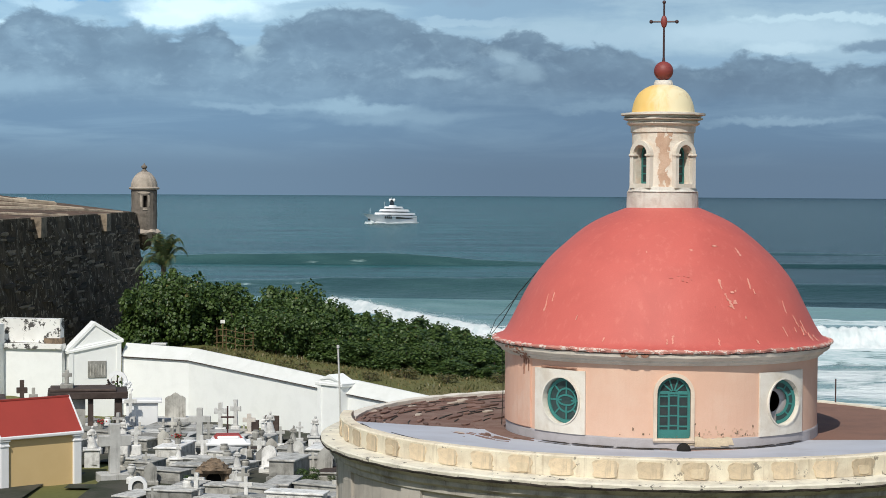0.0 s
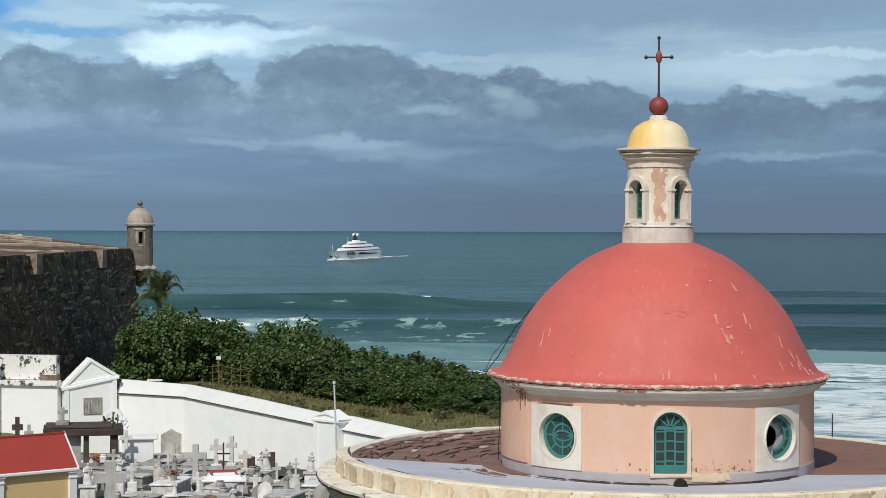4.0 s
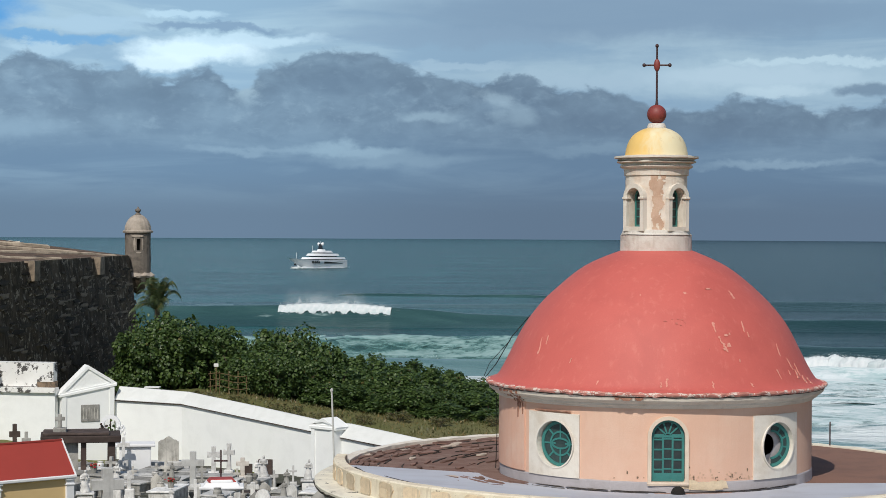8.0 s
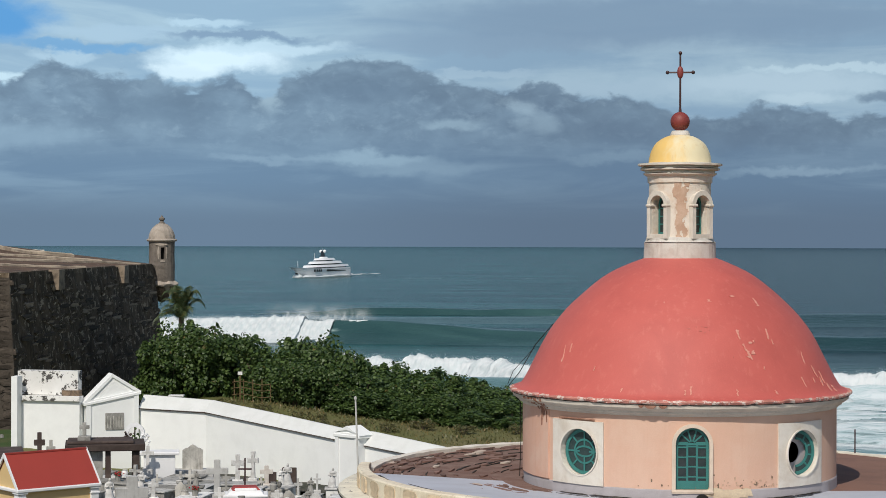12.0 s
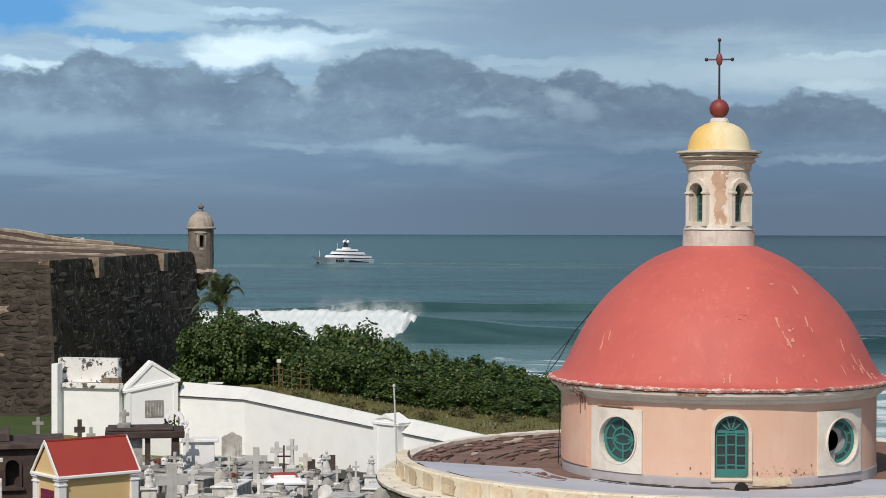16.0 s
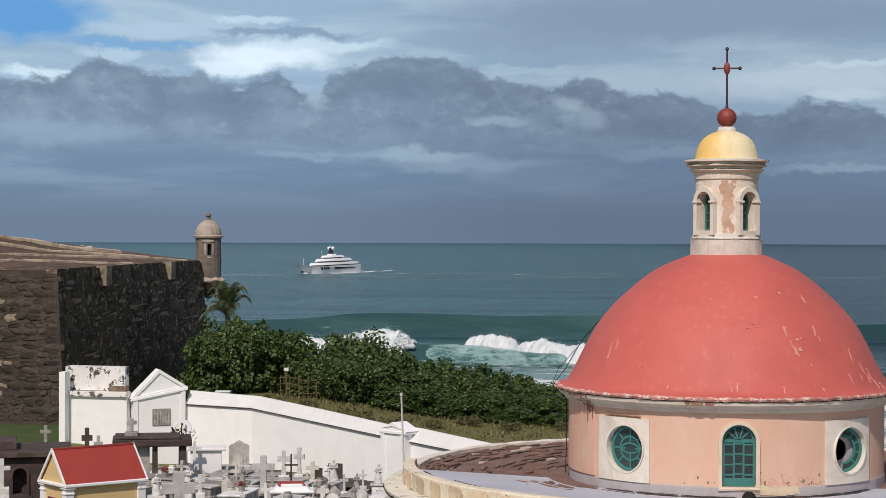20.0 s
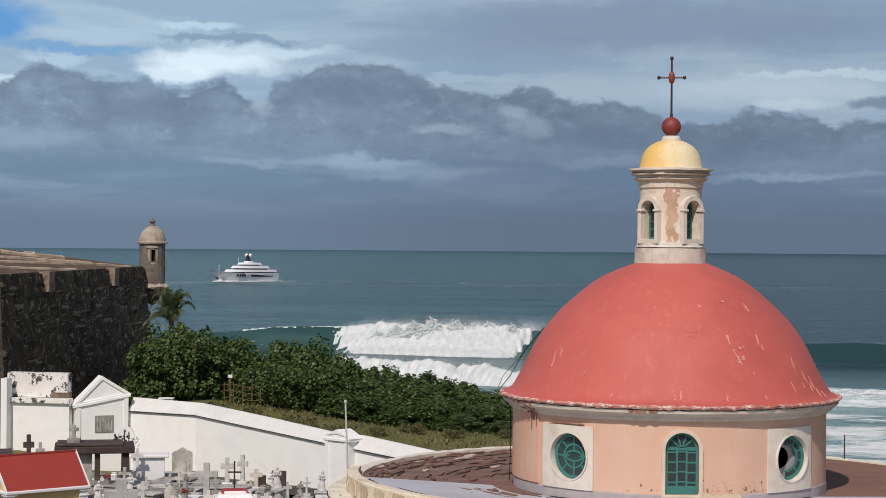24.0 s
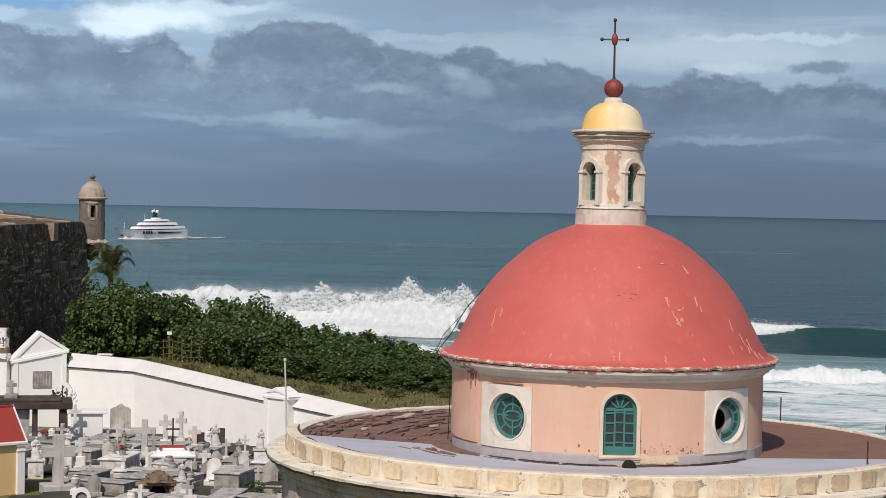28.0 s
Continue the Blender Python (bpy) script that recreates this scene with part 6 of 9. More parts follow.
def foam_clump(name, seed, sx, sy, sz, drops=0, lump=0.35, sub=3):
    """A low torn heap of white water on z = 0 with fine flung drops above."""
    bm = bmesh.new()
    rng = random.Random(seed)
    bmesh.ops.create_icosphere(bm, subdivisions=sub, radius=1.0)
    for v in bm.verts:
        p = v.co.copy()
        k = 1 + lump * noise.noise(p * 1.6 + Vector((seed, 0, 0))) + lump * 0.6 * noise.noise(p * 3.7 + Vector((0, seed, 0)))
        v.co = Vector((p.x * k * sx, p.y * k * sy, max(p.z * k, -0.25) * sz))
    tops = [v.co.copy() for v in bm.verts if v.co.z > 0.35 * sz]
    for i in range(drops):
        c = rng.choice(tops) + Vector((rng.gauss(0, 0.6), rng.gauss(0, 0.5), abs(rng.gauss(0, 0.13 * sz))))
        r = rng.uniform(0.03, 0.08)
        bm.faces.new([bm.verts.new(c + Vector((rng.gauss(0, r), rng.gauss(0, r), rng.gauss(0, r)))) for _ in range(3)])
    me = bpy.data.meshes.new(name)
    bm.to_mesh(me)
    bm.free()
    me.polygons.foreach_set("use_smooth", [True] * len(me.polygons))
    me.materials.append(M["foam"])
    return me


def white_front(seed, x0, x1, profile, flute=0.25, billow=0.4, crest=0.35, ragged=0.0, drops=500, lift=0.3, path=None, wane=0.0, span=None, fade=9.0, swing=0.0, slant=None):
    """The stretch from x0 to x1 of a long front of white water, its profile (y, z) running from the back over the top to the foot: fluted along
    the fall and billowing across it without a break from stretch to stretch, with spray flung off its top and foot. path: the front's bent
    line in place of the x axis; wane: how far the stretch sinks at both ends; span: where the whole front
    tapers out; slant: there it dives into the wave's face along a slanting, torn edge that leans back by so much from top to foot."""
    rng = random.Random(seed * 1000 + int(x0 * 10))
    nx, ns = max(3, int((x1 - x0 + 0.8) / 0.26)), 32
    lens = [0.0]
    for (y0, z0), (y1, z1) in zip(profile, profile[1:]):
        lens.append(lens[-1] + math.hypot(y1 - y0, z1 - z0))

    def at(f):
        d = f * lens[-1]
        for k in range(len(profile) - 1):
            if d <= lens[k + 1] + 1e-6:
                g = (d - lens[k]) / (lens[k + 1] - lens[k])
                (y0, z0), (y1, z1) = profile[k], profile[k + 1]
                return y0 + (y1 - y0) * g, z0 + (z1 - z0) * g, abs(z1 - z0) / (lens[k + 1] - lens[k]), abs(y1 - y0) / (lens[k + 1] - lens[k])
    zs = [z for _, z in profile]
    low, tall = min(zs), max(zs) - min(zs)
    vs, fs, rim, foot = [], [], [], []
    for i in range(nx + 1):
        u = -1 + 2 * i / nx
        x = (x0 + x1) / 2 + u * ((x1 - x0) / 2 + 0.4)
        end = max(0.0, abs(u) - 0.72) / 0.28
        big = crest * (1.5 * swing * noise.noise(Vector((x / 9.0, seed, 7.0))) + 1.6 * abs(noise.noise(Vector((x / 3.4, seed, 1.0)))) + noise.noise(Vector((x / 6.5, seed, 2.0))) + 0.5 * noise.noise(Vector((x / 0.9, seed, 3.0))) + 0.3 * noise.noise(Vector((x / 0.4, seed, 4.0))))
        reach = 1 - ragged * (0.5 + 0.9 * noise.noise(Vector((x / 1.7, seed, 5.0))) + 0.5 * noise.noise(Vector((x / 0.6, seed, 6.0))))
        for j in range(ns + 1):
            f = j / ns * max(0.3, min(1.0, reach))
            y, z, ny, nz = at(f)
            h = (z - low) / tall
            push = flute * noise.noise(Vector((x / 0.7, f * 9.0, seed))) + 0.6 * flute * noise.noise(Vector((x / 0.32, f * 24.0, seed)))
            push += billow * (0.6 - abs(noise.noise(Vector((x / 2.6, f * 5.0, seed + 9)))) - 0.6 * abs(noise.noise(Vector((x / 1.1, f * 11.0, seed + 5))))) * (0.35 + 0.65 * math.sin(math.pi * min(1.0, f)))
            p = Vector((x - (x0 + x1) / 2, y - (ny * push if f > 0.15 else 0), z + nz * push * 0.5 + big * h - 0.02 * end - wane * tall * h * end))
            if slant is not None:
                k = (span[1] - slant * f - x + 1.6 * noise.noise(Vector((x / 1.2, f * 7.0, seed + 2))) + 0.8 * noise.noise(Vector((x / 0.5, f * 16.0, seed + 3)))) / fade
                k = max(0.0, min(1.0, k, (x - span[0]) / 9.0))
                p.z -= 3.4 * (1 - k) ** 2
                p.y += 1.2 * (1 - k) ** 2
            elif span:
                k = max(0.03, min(1.0, (x - span[0]) / fade, (span[1] - x) / fade)) ** 0.7
                p.y, p.z = p.y * (0.25 + 0.75 * k), p.z * k - 0.8 * (1 - k)
            if path:
                q, d = walk_along(path, x)
                p = Vector((q.x - d.y * p.y, q.y + d.x * p.y, p.z))
            vs.append(p)
            if 0.1 < f < 0.5 and h > 0.75:
                rim.append(p)
            if f > 0.85:
                foot.append(p)
    for i in range(nx):
        for j in range(ns):
            a = i * (ns + 1) + j
            fs.append((a, a + ns + 1, a + ns + 2, a + 1))
    for k in range(drops if rim and foot else 0):
        if k % 5:
            up = min(rng.expovariate(1 / lift), 2.6 * lift)
            c = rng.choice(rim) + Vector((rng.gauss(0, 0.3 + 0.3 * up), rng.gauss(0, 0.3) + 0.5 * up, up))
        else:
            c = rng.choice(foot) + Vector((rng.gauss(0, 0.4), -abs(rng.gauss(0, 0.5)), abs(rng.gauss(0, 0.2))))
        r = rng.uniform(0.015, 0.05)
        i = len(vs)
        vs += [c + Vector((rng.gauss(0, r), rng.gauss(0, r), rng.gauss(0, r))) for _ in range(3)]
        fs.append((i, i + 1, i + 2))
    me = bpy.data.meshes.new("white_water")
    me.from_pydata([tuple(v) for v in vs], [], fs)
    me.polygons.foreach_set("use_smooth", [True] * len(me.polygons))
    me.materials.append(M["foam"])
    return me


def spray_heap(seed, wide, tall):
    """One burst of billowing spray: a heap of many soft round puffs, smaller towards its torn top, in a cloud of fine drops."""
    rng = random.Random(seed)
    ball = bmesh.new()
    bmesh.ops.create_icosphere(ball, subdivisions=1, radius=1.0)
    unit = [v.co.copy() for v in ball.verts]
    tris = [[v.index for v in f.verts] for f in ball.faces]
    ball.free()
    vs, fs, tops = [], [], []
    lean, skew = rng.uniform(-0.25, 0.25), rng.uniform(-0.3, 0.3)
    for k in range(420):
        u = max(-1.0, min(1.0, rng.gauss(0, 0.42)))
        roof = tall * max(0.12, (1 - abs(u - skew * 0.5) ** 1.3)) * rng.uniform(0.8, 1.1)
        h = roof * (k % 15) / 14
        r = (0.26 + 0.5 * (1 - h / tall)) * rng.uniform(0.6, 1.15)
        c = Vector((u * wide + lean * h, rng.gauss(0, 0.2) - 0.4 * (1 - h / tall), h))
        if h > 0.55 * roof:
            tops.append((c, r))
        i = len(vs)
        for p in unit:
            vs.append(c + p * r * (1 + 0.3 * noise.noise(p * 1.7 + Vector((k, seed, 0))) + 0.15 * noise.noise(p * 4.0 + Vector((seed, k, 0)))))
        fs += [[i + j for j in t] for t in tris]
    for k in range(2600):
        c, r = rng.choice(tops)
        far = min(rng.expovariate(2.2), 1.3)
        d = Vector((rng.gauss(0, 1), rng.gauss(0, 0.6), abs(rng.gauss(0.2, 0.8)))).normalized()
        q = c + d * (r * 0.9 + far)
        w = rng.uniform(0.02, 0.05)
        i = len(vs)
        vs += [q + Vector((rng.gauss(0, w), rng.gauss(0, w), rng.gauss(0, w))) for _ in range(3)]
        fs.append([i, i + 1, i + 2])
    me = bpy.data.meshes.new("white_water")
    me.from_pydata([tuple(v) for v in vs], [], fs)
    me.polygons.foreach_set("use_smooth", [True] * len(me.polygons))
    me.materials.append(M["flung"])
    return me


def walk_along(path, d):
    """The point d metres along a bent line, and the line's direction there."""
    for a, b in zip(path, path[1:]):
        a, b = Vector(a), Vector(b)
        k = (b - a).length
        if d <= k or b == Vector(path[-1]):
            return a + (b - a) * (d / k), (b - a) / k
        d -= k


for x, y, w, d, h in ((21.5, 1.6, 3.4, 2.0, 1.6), (17.0, 4.2, 5.0, 1.4, 1.2), (14.0, 5.6, 7.0, 1.2, 0.9), (0.0, 6.2, 10.0, 0.9, 0.7), (-16, 6.4, 12, 1.0, 0.8), (21.5, -1.6, 3.0, 1.6, 1.5), (-33, 0, 6.5, 4.0, 1.1), (-45, 1, 9, 2.2, 0.5), (-62, 2, 7, 1.2, 0.25)):
    share("wash", foam_clump("wash", x + 90, w, d, h, 60 if h > 0.9 else 0, 0.4, 3), yacht, Matrix.Translation((x, y, 0)))


# ---- breaking waves ----
def wave_material(name, dark, light, east):
    m, n, l = nodes_of(name)
    b = n["Principled BSDF"]
    co = n.new("ShaderNodeTexCoord").outputs["Object"]
    sep = n.new("ShaderNodeSeparateXYZ")
    l.new(co, sep.inputs[0])
    blot = noise_node(n, l, stretch_node(n, l, co, (0.02, 0.06, 0.12)), 1.0, 6, 0.6, 0.5)
    col = mix_node(n, l, ramp_node(n, l, blot, 0.35, 0.65), dark, light)
    # ridges take the sea's painted eastward darkening into their colour too
    col = mix_node(n, l, math_node(n, l, "MULTIPLY", ramp_node(n, l, sep.outputs[0], 0.0, 75.0), 0.7), col, east)
    lace = noise_node(n, l, stretch_node(n, l, co, (0.05, 0.12, 0.25)), 1.0, 9, 0.72, 1.0)
    col = mix_node(n, l, ramp_node(n, l, lace, 0.61, 0.74), col, (0.42, 0.56, 0.55))
    l.new(col, b.inputs["Base Color"])
    b.inputs["Roughness"].default_value, b.inputs["IOR"].default_value = 0.28, 1.33
    k = n.new("ShaderNodeBump")
    k.inputs["Strength"].default_value, k.inputs["Distance"].default_value = 0.7, 0.6
    l.new(noise_node(n, l, stretch_node(n, l, co, (0.2, 0.5, 0.6)), 1.0, 7, 0.62), k.inputs["Height"])
    l.new(k.outputs[0], b.inputs["Normal"])
    return m


M["wave"] = wave_material("wave_water", (0.026, 0.070, 0.073), (0.046, 0.106, 0.106), (0.008, 0.034, 0.040))
M["shallow"] = wave_material("shallow_wave_water", (0.085, 0.175, 0.180), (0.170, 0.280, 0.285), (0.16, 0.27, 0.28))


def crest_at(line, x):
    for (x0, h0), (x1, h1) in zip(line, line[1:]):
        if x0 <= x <= x1:
            f = (x - x0) / (x1 - x0)
            return h0 + (h1 - h0) * f * f * (3 - 2 * f)
    return line[0][1] if x < line[0][0] else line[-1][1]


def swell(height, front, back, seed, peak=0.0, spread=160.0, length=620.0, line=None, water="wave"):
    """A long rigid ridge of water; local -y faces the shore, x runs along the crest."""
    w = thing("ocean_wave", pose(0, 700, SEA), "long grey-green swell rolling in towards the shore", "wave", "waves rolling in")
    xs = [-length / 2 + 5.0 * i for i in range(int(length / 5) + 1)]
    ys = [-3.0, -2.2, -1.7, -1.35, -1.1, -0.88, -0.7, -0.54, -0.4, -0.27, -0.15, -0.05, 0.05, 0.15, 0.3, 0.5, 0.75, 1.05, 1.4, 1.9, 2.6]
    vs, fs = [], []
    for x in xs:
        k = 0.34 + 0.66 * math.exp(-((x - peak) / spread) ** 2) + 0.16 * noise.noise(Vector((x / 45.0, seed, 0))) + 0.05 * noise.noise(Vector((x / 11.0, seed, 3)))
        if line:
            k = crest_at(line, x) / height + 0.03 * noise.noise(Vector((x / 11.0, seed, 3)))
        k *= max(0.0, 1 - (abs(x) / (length / 2)) ** 6)
        bend = 7 * noise.noise(Vector((x / 90.0, seed + 5, 0))) + 1.5 * noise.noise(Vector((x / 17.0, seed + 9, 0)))
        for y in ys:
            yy = y * (front if y < 0 else back)
            z = height * k * math.exp(-(abs(y) ** (1.25 if y < 0 else 1.9))) - 0.45
            z += 0.12 * noise.noise(Vector((x / 6.0, yy / 3.0, seed)))
            vs.append((x, yy + bend, z))
    c = len(ys)
    for i in range(len(xs) - 1):
        for j in range(c - 1):
            fs.append((i * c + j, (i + 1) * c + j, (i + 1) * c + j + 1, i * c + j + 1))
    me = bpy.data.meshes.new("swell")
    me.from_pydata(vs, [], fs)
    me.polygons.foreach_set("use_smooth", [True] * len(me.polygons))
    me.materials.append(M[water])
    share("ridge", me, w, Matrix.Identity(4))
    return w


ROLL = [(2.4, -0.6), (2.0, 0.6), (1.3, 1.9), (0.3, 2.8), (-0.8, 3.0), (-1.9, 2.5), (-2.7, 1.5), (-3.6, 0.6), (-4.8, 0.1), (-5.4, -0.5)]
LIP = [(1.4, -0.6), (0.5, 0.1), (-0.6, 0.3), (-1.5, -0.1), (-2.3, -1.0), (-2.9, -1.9), (-3.4, -2.9)]
FALL = [(2.4, -0.9), (1.1, 0.1), (0.0, 0.4), (-1.2, 0.15), (-2.6, -0.8), (-4.2, -1.9), (-6.0, -3.1), (-8.0, -4.2), (-10.5, -5.0), (-12.5, -5.9), (-13.4, -8.2)]
CLUMPS = [white_front(60 + k, -5, 5, ROLL, 0.2, 0.5, 0.3, 0.0, 1100, 0.3, wane=0.9) for k in range(4)]
PLUMES = [spray_heap(80 + k, 4.2, 4.4 + 0.5 * (k % 3)) for k in range(6)]
SURF = []            # (piece, x, y, rows of (seconds, height)): white water that boils up on a wave and sinks again


def along(dist, turn, x, y):
    """A place on the sea in the space of a wave whose pivot is dist off shore."""
    a = radians(turn)
    dx, dy = x + 25.0 - 25.0 * math.cos(a), y - dist - 25.0 * math.sin(a)
    return dx * math.cos(a) + dy * math.sin(a), dy * math.cos(a) - dx * math.sin(a)


def surf(wave, x, y, rows, rng, big=1.0, plume=False):
    """White water at x along a wave's crest; rows give its height in the wave's space over time."""
    ob = share("white_water", rng.choice(PLUMES if plume else CLUMPS), wave, Matrix.Translation((x, y, -9)))
    SURF.append((ob, x, y, rows, rng.uniform(-7, 7)))
    ob.scale = (max(big, 0.9) * rng.uniform(0.9, 1.3), big * rng.uniform(0.8, 1.3), big * rng.uniform(0.75, 1.2))


def foam_sheet(name, dark, light, cover, size, thin=1.0):
    """A torn film of foam on the water: two sizes of holes, dissolving where the sheet dips under."""
    m, n, l = nodes_of(name)
    b = n["Principled BSDF"]
    geo = n.new("ShaderNodeTexCoord").outputs["Object"]
    sep = n.new("ShaderNodeSeparateXYZ")
    l.new(geo, sep.inputs[0])
    flat = stretch_node(n, l, geo, (0.6, 1.0, 0.3))
    big = noise_node(n, l, flat, 0.07 * size, 8, 0.66, 1.2)
    small = noise_node(n, l, flat, 0.45 * size, 8, 0.7, 0.8)
    v = math_node(n, l, "MULTIPLY_ADD", small, 0.45, math_node(n, l, "MULTIPLY", big, 0.55))
    l.new(mix_node(n, l, ramp_node(n, l, v, 0.42, 0.58), dark, light), b.inputs["Base Color"])
    rise = math_node(n, l, "MULTIPLY_ADD", math_node(n, l, "MINIMUM", sep.outputs[2], 0.5), 0.25, math_node(n, l, "ADD", v, cover))
    l.new(math_node(n, l, "MULTIPLY", ramp_node(n, l, rise, 0.5, 0.66), thin), b.inputs["Alpha"])
    b.inputs["Roughness"].default_value, b.inputs["Specular IOR Level"].default_value = 0.85, 0.2
    k = n.new("ShaderNodeBump")
    k.inputs["Strength"].default_value, k.inputs["Distance"].default_value = 0.5, 0.4
    l.new(v, k.inputs["Height"])
    l.new(k.outputs[0], b.inputs["Normal"])
    return m


M["milky"] = foam_sheet("milky_sea_foam", (0.40, 0.55, 0.56), (0.70, 0.765, 0.775), 0.14, 1.3)
M["churn"] = foam_sheet("churned_pale_green_water", (0.085, 0.215, 0.205), (0.34, 0.50, 0.49), 0.02, 1.3, 0.75)
M["lacy"] = foam_sheet("torn_lacy_foam", (0.34, 0.50, 0.50), (0.72, 0.78, 0.785), -0.06, 2.0)
W1 = swell(4.6, 9.0, 24.0, 1.0, 20, 120)
CREST2 = [(-310, 2.0), (-130, 4.0), (-80, 5.2), (-50, 5.7), (-35, 5.8), (-20, 5.0), (-3, 3.7), (12, 3.2), (60, 3.0), (130, 3.4), (310, 2.0)]
CREST3 = [(-310, 1.5), (-120, 2.6), (-73, 4.0), (-50, 5.8), (-38, 6.0), (-14, 5.6), (8, 6.0), (30, 5.4), (67, 4.3), (80, 4.5), (93, 3.9), (140, 3.2), (310, 2.0)]
W2 = swell(6.6, 5.6, 30.0, 2.0, line=CREST2)
W3 = swell(7.0, 5.6, 30.0, 3.0, line=CREST3)
W4 = swell(3.6, 12.0, 34.0, 4.0, 110, 110)
W0 = swell(2.6, 7.0, 18.0, 5.0, 10, 150, water="shallow")
W7 = swell(0.8, 7.0, 14.0, 9.0, -20, 60, 160.0, water="shallow")
W6 = swell(1.6, 7.0, 14.0, 7.0, 60, 90, 260.0, water="shallow")
W8 = swell(2.6, 12.0, 26.0, 12.0, -40, 160)
W5 = swell(1.1, 6.0, 14.0, 6.0, 30, 200, water="shallow")
HID = -10.0
rng = random.Random(31)
def pieces(wave, line, profile, seed, x0, x1, rows, flute=0.3, billow=0.75, crest=0.3, ragged=0.05, deep=1.0, drops=650, lift=0.4, span=None, swing=0.0, slant=None, fade=9.0):
    """A stretch of breaking water set on a wave's crest; rows of (seconds, height against the crest)."""
    x = (x0 + x1) / 2
    h = crest_at(line, x)
    ob = share("white_water", white_front(seed, x0, x1, profile, flute, billow, crest, ragged, drops, lift, span=span, swing=swing, slant=slant, fade=fade), wave, Matrix.Translation((x, 0, -14)))
    ob.scale = (1.0, min(1.0, deep), deep * h / 6.0)
    bend = 7 * noise.noise(Vector((x / 90.0, BENDS[wave.name] + 5, 0))) + 1.5 * noise.noise(Vector((x / 17.0, BENDS[wave.name] + 9, 0)))
    SURF.append((ob, x, bend, [(t, h - 0.5 + z) for t, z in rows], 0.0))


BENDS = {W2.name: 2.0, W3.name: 3.0}
DOWN = -13.0
# W2: a lip throws over in the middle, runs west along the crest, falls down the whole face there, then peels back east
for i in range(38):
    x = -88 + 2.0 * i
    on = float(np.interp(x, (-88, -80.5, -73.7, -64.6, -55, -48.5, -43.8, -35.5, -28), (12.0, 11.0, 10.0, 9.0, 8.0, 7.0, 6.0, 5.0, 4.3))) if x < -26 else 4.3 + 0.07 * (x + 26)
    off = float(np.interp(x, (-46, -43.7, -39, -27, -25, -18.6, -15.8), (10.9, 10.0, 9.0, 8.0, 7.0, 6.0, 5.4)))
    if x > -46:
        rows = [(0, DOWN), (on - 0.7, -4.0), (on, -0.4), ((on + off) / 2, 0.1), (off, -0.3), (off + 0.8, -3.0), (off + 1.8, DOWN), (28, DOWN)]
    else:
        rows = [(0, DOWN), (on - 0.7, -4.0), (on, -0.3), (on + 1.5, 0.1), (on + 3.0, -3.0), (on + 4.0, DOWN), (28, DOWN)]
    pieces(W2, CREST2, LIP, 11, x, x + 2.0, rows, 0.15, 0.3, 0.2, 0.3, float(np.interp(x, (-86, -80, -20, -13), (0.5, 1.0, 1.0, 0.3))))
for i in range(26):
    x = -92 + 2.5 * i
    if x < -46:
        on = float(np.interp(x, (-80.5, -73.7, -64.6, -55, -48.5), (10.6, 9.8, 8.9, 8.8, 9.0)))
        mid = [(on + 1.0, 0.1), (17.0, 0.3)]
        if x > -54:
            mid = [(on + 1.0, 0.0), (11.4, -0.6), (13.2, 0.0), (17.0, 0.3)]
    else:
        on = float(np.interp(x, (-46, -38, -31), (13.4, 14.2, 15.2)))
        mid = [(on + 1.0, 0.1), (17.0, 0.3)]
    up = 1.5 * math.exp(-((x + 35) / 9.0) ** 2) - (1.4 if x < -56 else 0.0)
    last = [(18.2, 0.3 + 0.3 * up), (19.0, 0.1 + up), (20.0, -0.1 + 1.2 * up), (20.6, -0.4 + 0.9 * up), (21.3, -2.0), (22.2, -5.0), (23.2, DOWN), (28, DOWN)]
    pieces(W2, CREST2, FALL, 12, x, x + 2.5, [(0, DOWN), (on - 1.4, -6.0), (on - 0.2, -0.8)] + mid + last, 0.3, 0.95, 0.45, swing=0.8, span=(-100, -27.6), slant=5.5, fade=3.0)
for k, (x, z) in enumerate(((-31, 7.2), (-35, 7.0), (-40, 6.6), (-45, 6.2))):
    ob = share("white_water", PLUMES[k], W2, Matrix.Translation((x, -2.0, -14)))
    ob.scale = (0.7, 0.8, 0.6)
    SURF.append((ob, x, -2.5, [(0, HID), (17.6, HID), (18.4, z - 4.2), (19.4, z - 2.7), (20.2, z - 2.9), (21.0, z - 5.5), (22, HID), (28, HID)], 8.0 * k))
# W3: throws over in the middle, then closes out westwards across the whole face, with plumes at the end
for i in range(29):
    x = -46 + 2.0 * i
    on = 20.7 + 0.03 * abs(x + 4) if x > -12 else float(np.interp(x, (-50, -36.5, -31.6, -14, -12), (24.9, 23.9, 23.3, 21.5, 21.0)))
    pieces(W3, CREST3, LIP, 13, x, x + 2.0, [(0, DOWN), (on - 0.7, -4.0), (on, -0.5), (on + 0.8, 0.2), (on + 2.2, 0.0), (min(on + 3.4, 27.9), -3.0), (28, -6.0)], 0.15, 0.3, 0.25, 0.3, float(np.interp(x, (-14, -13, -10, -6, 0, 8), (1.0, 0.5, 0.8, 1.0, 0.6, 0.4))))
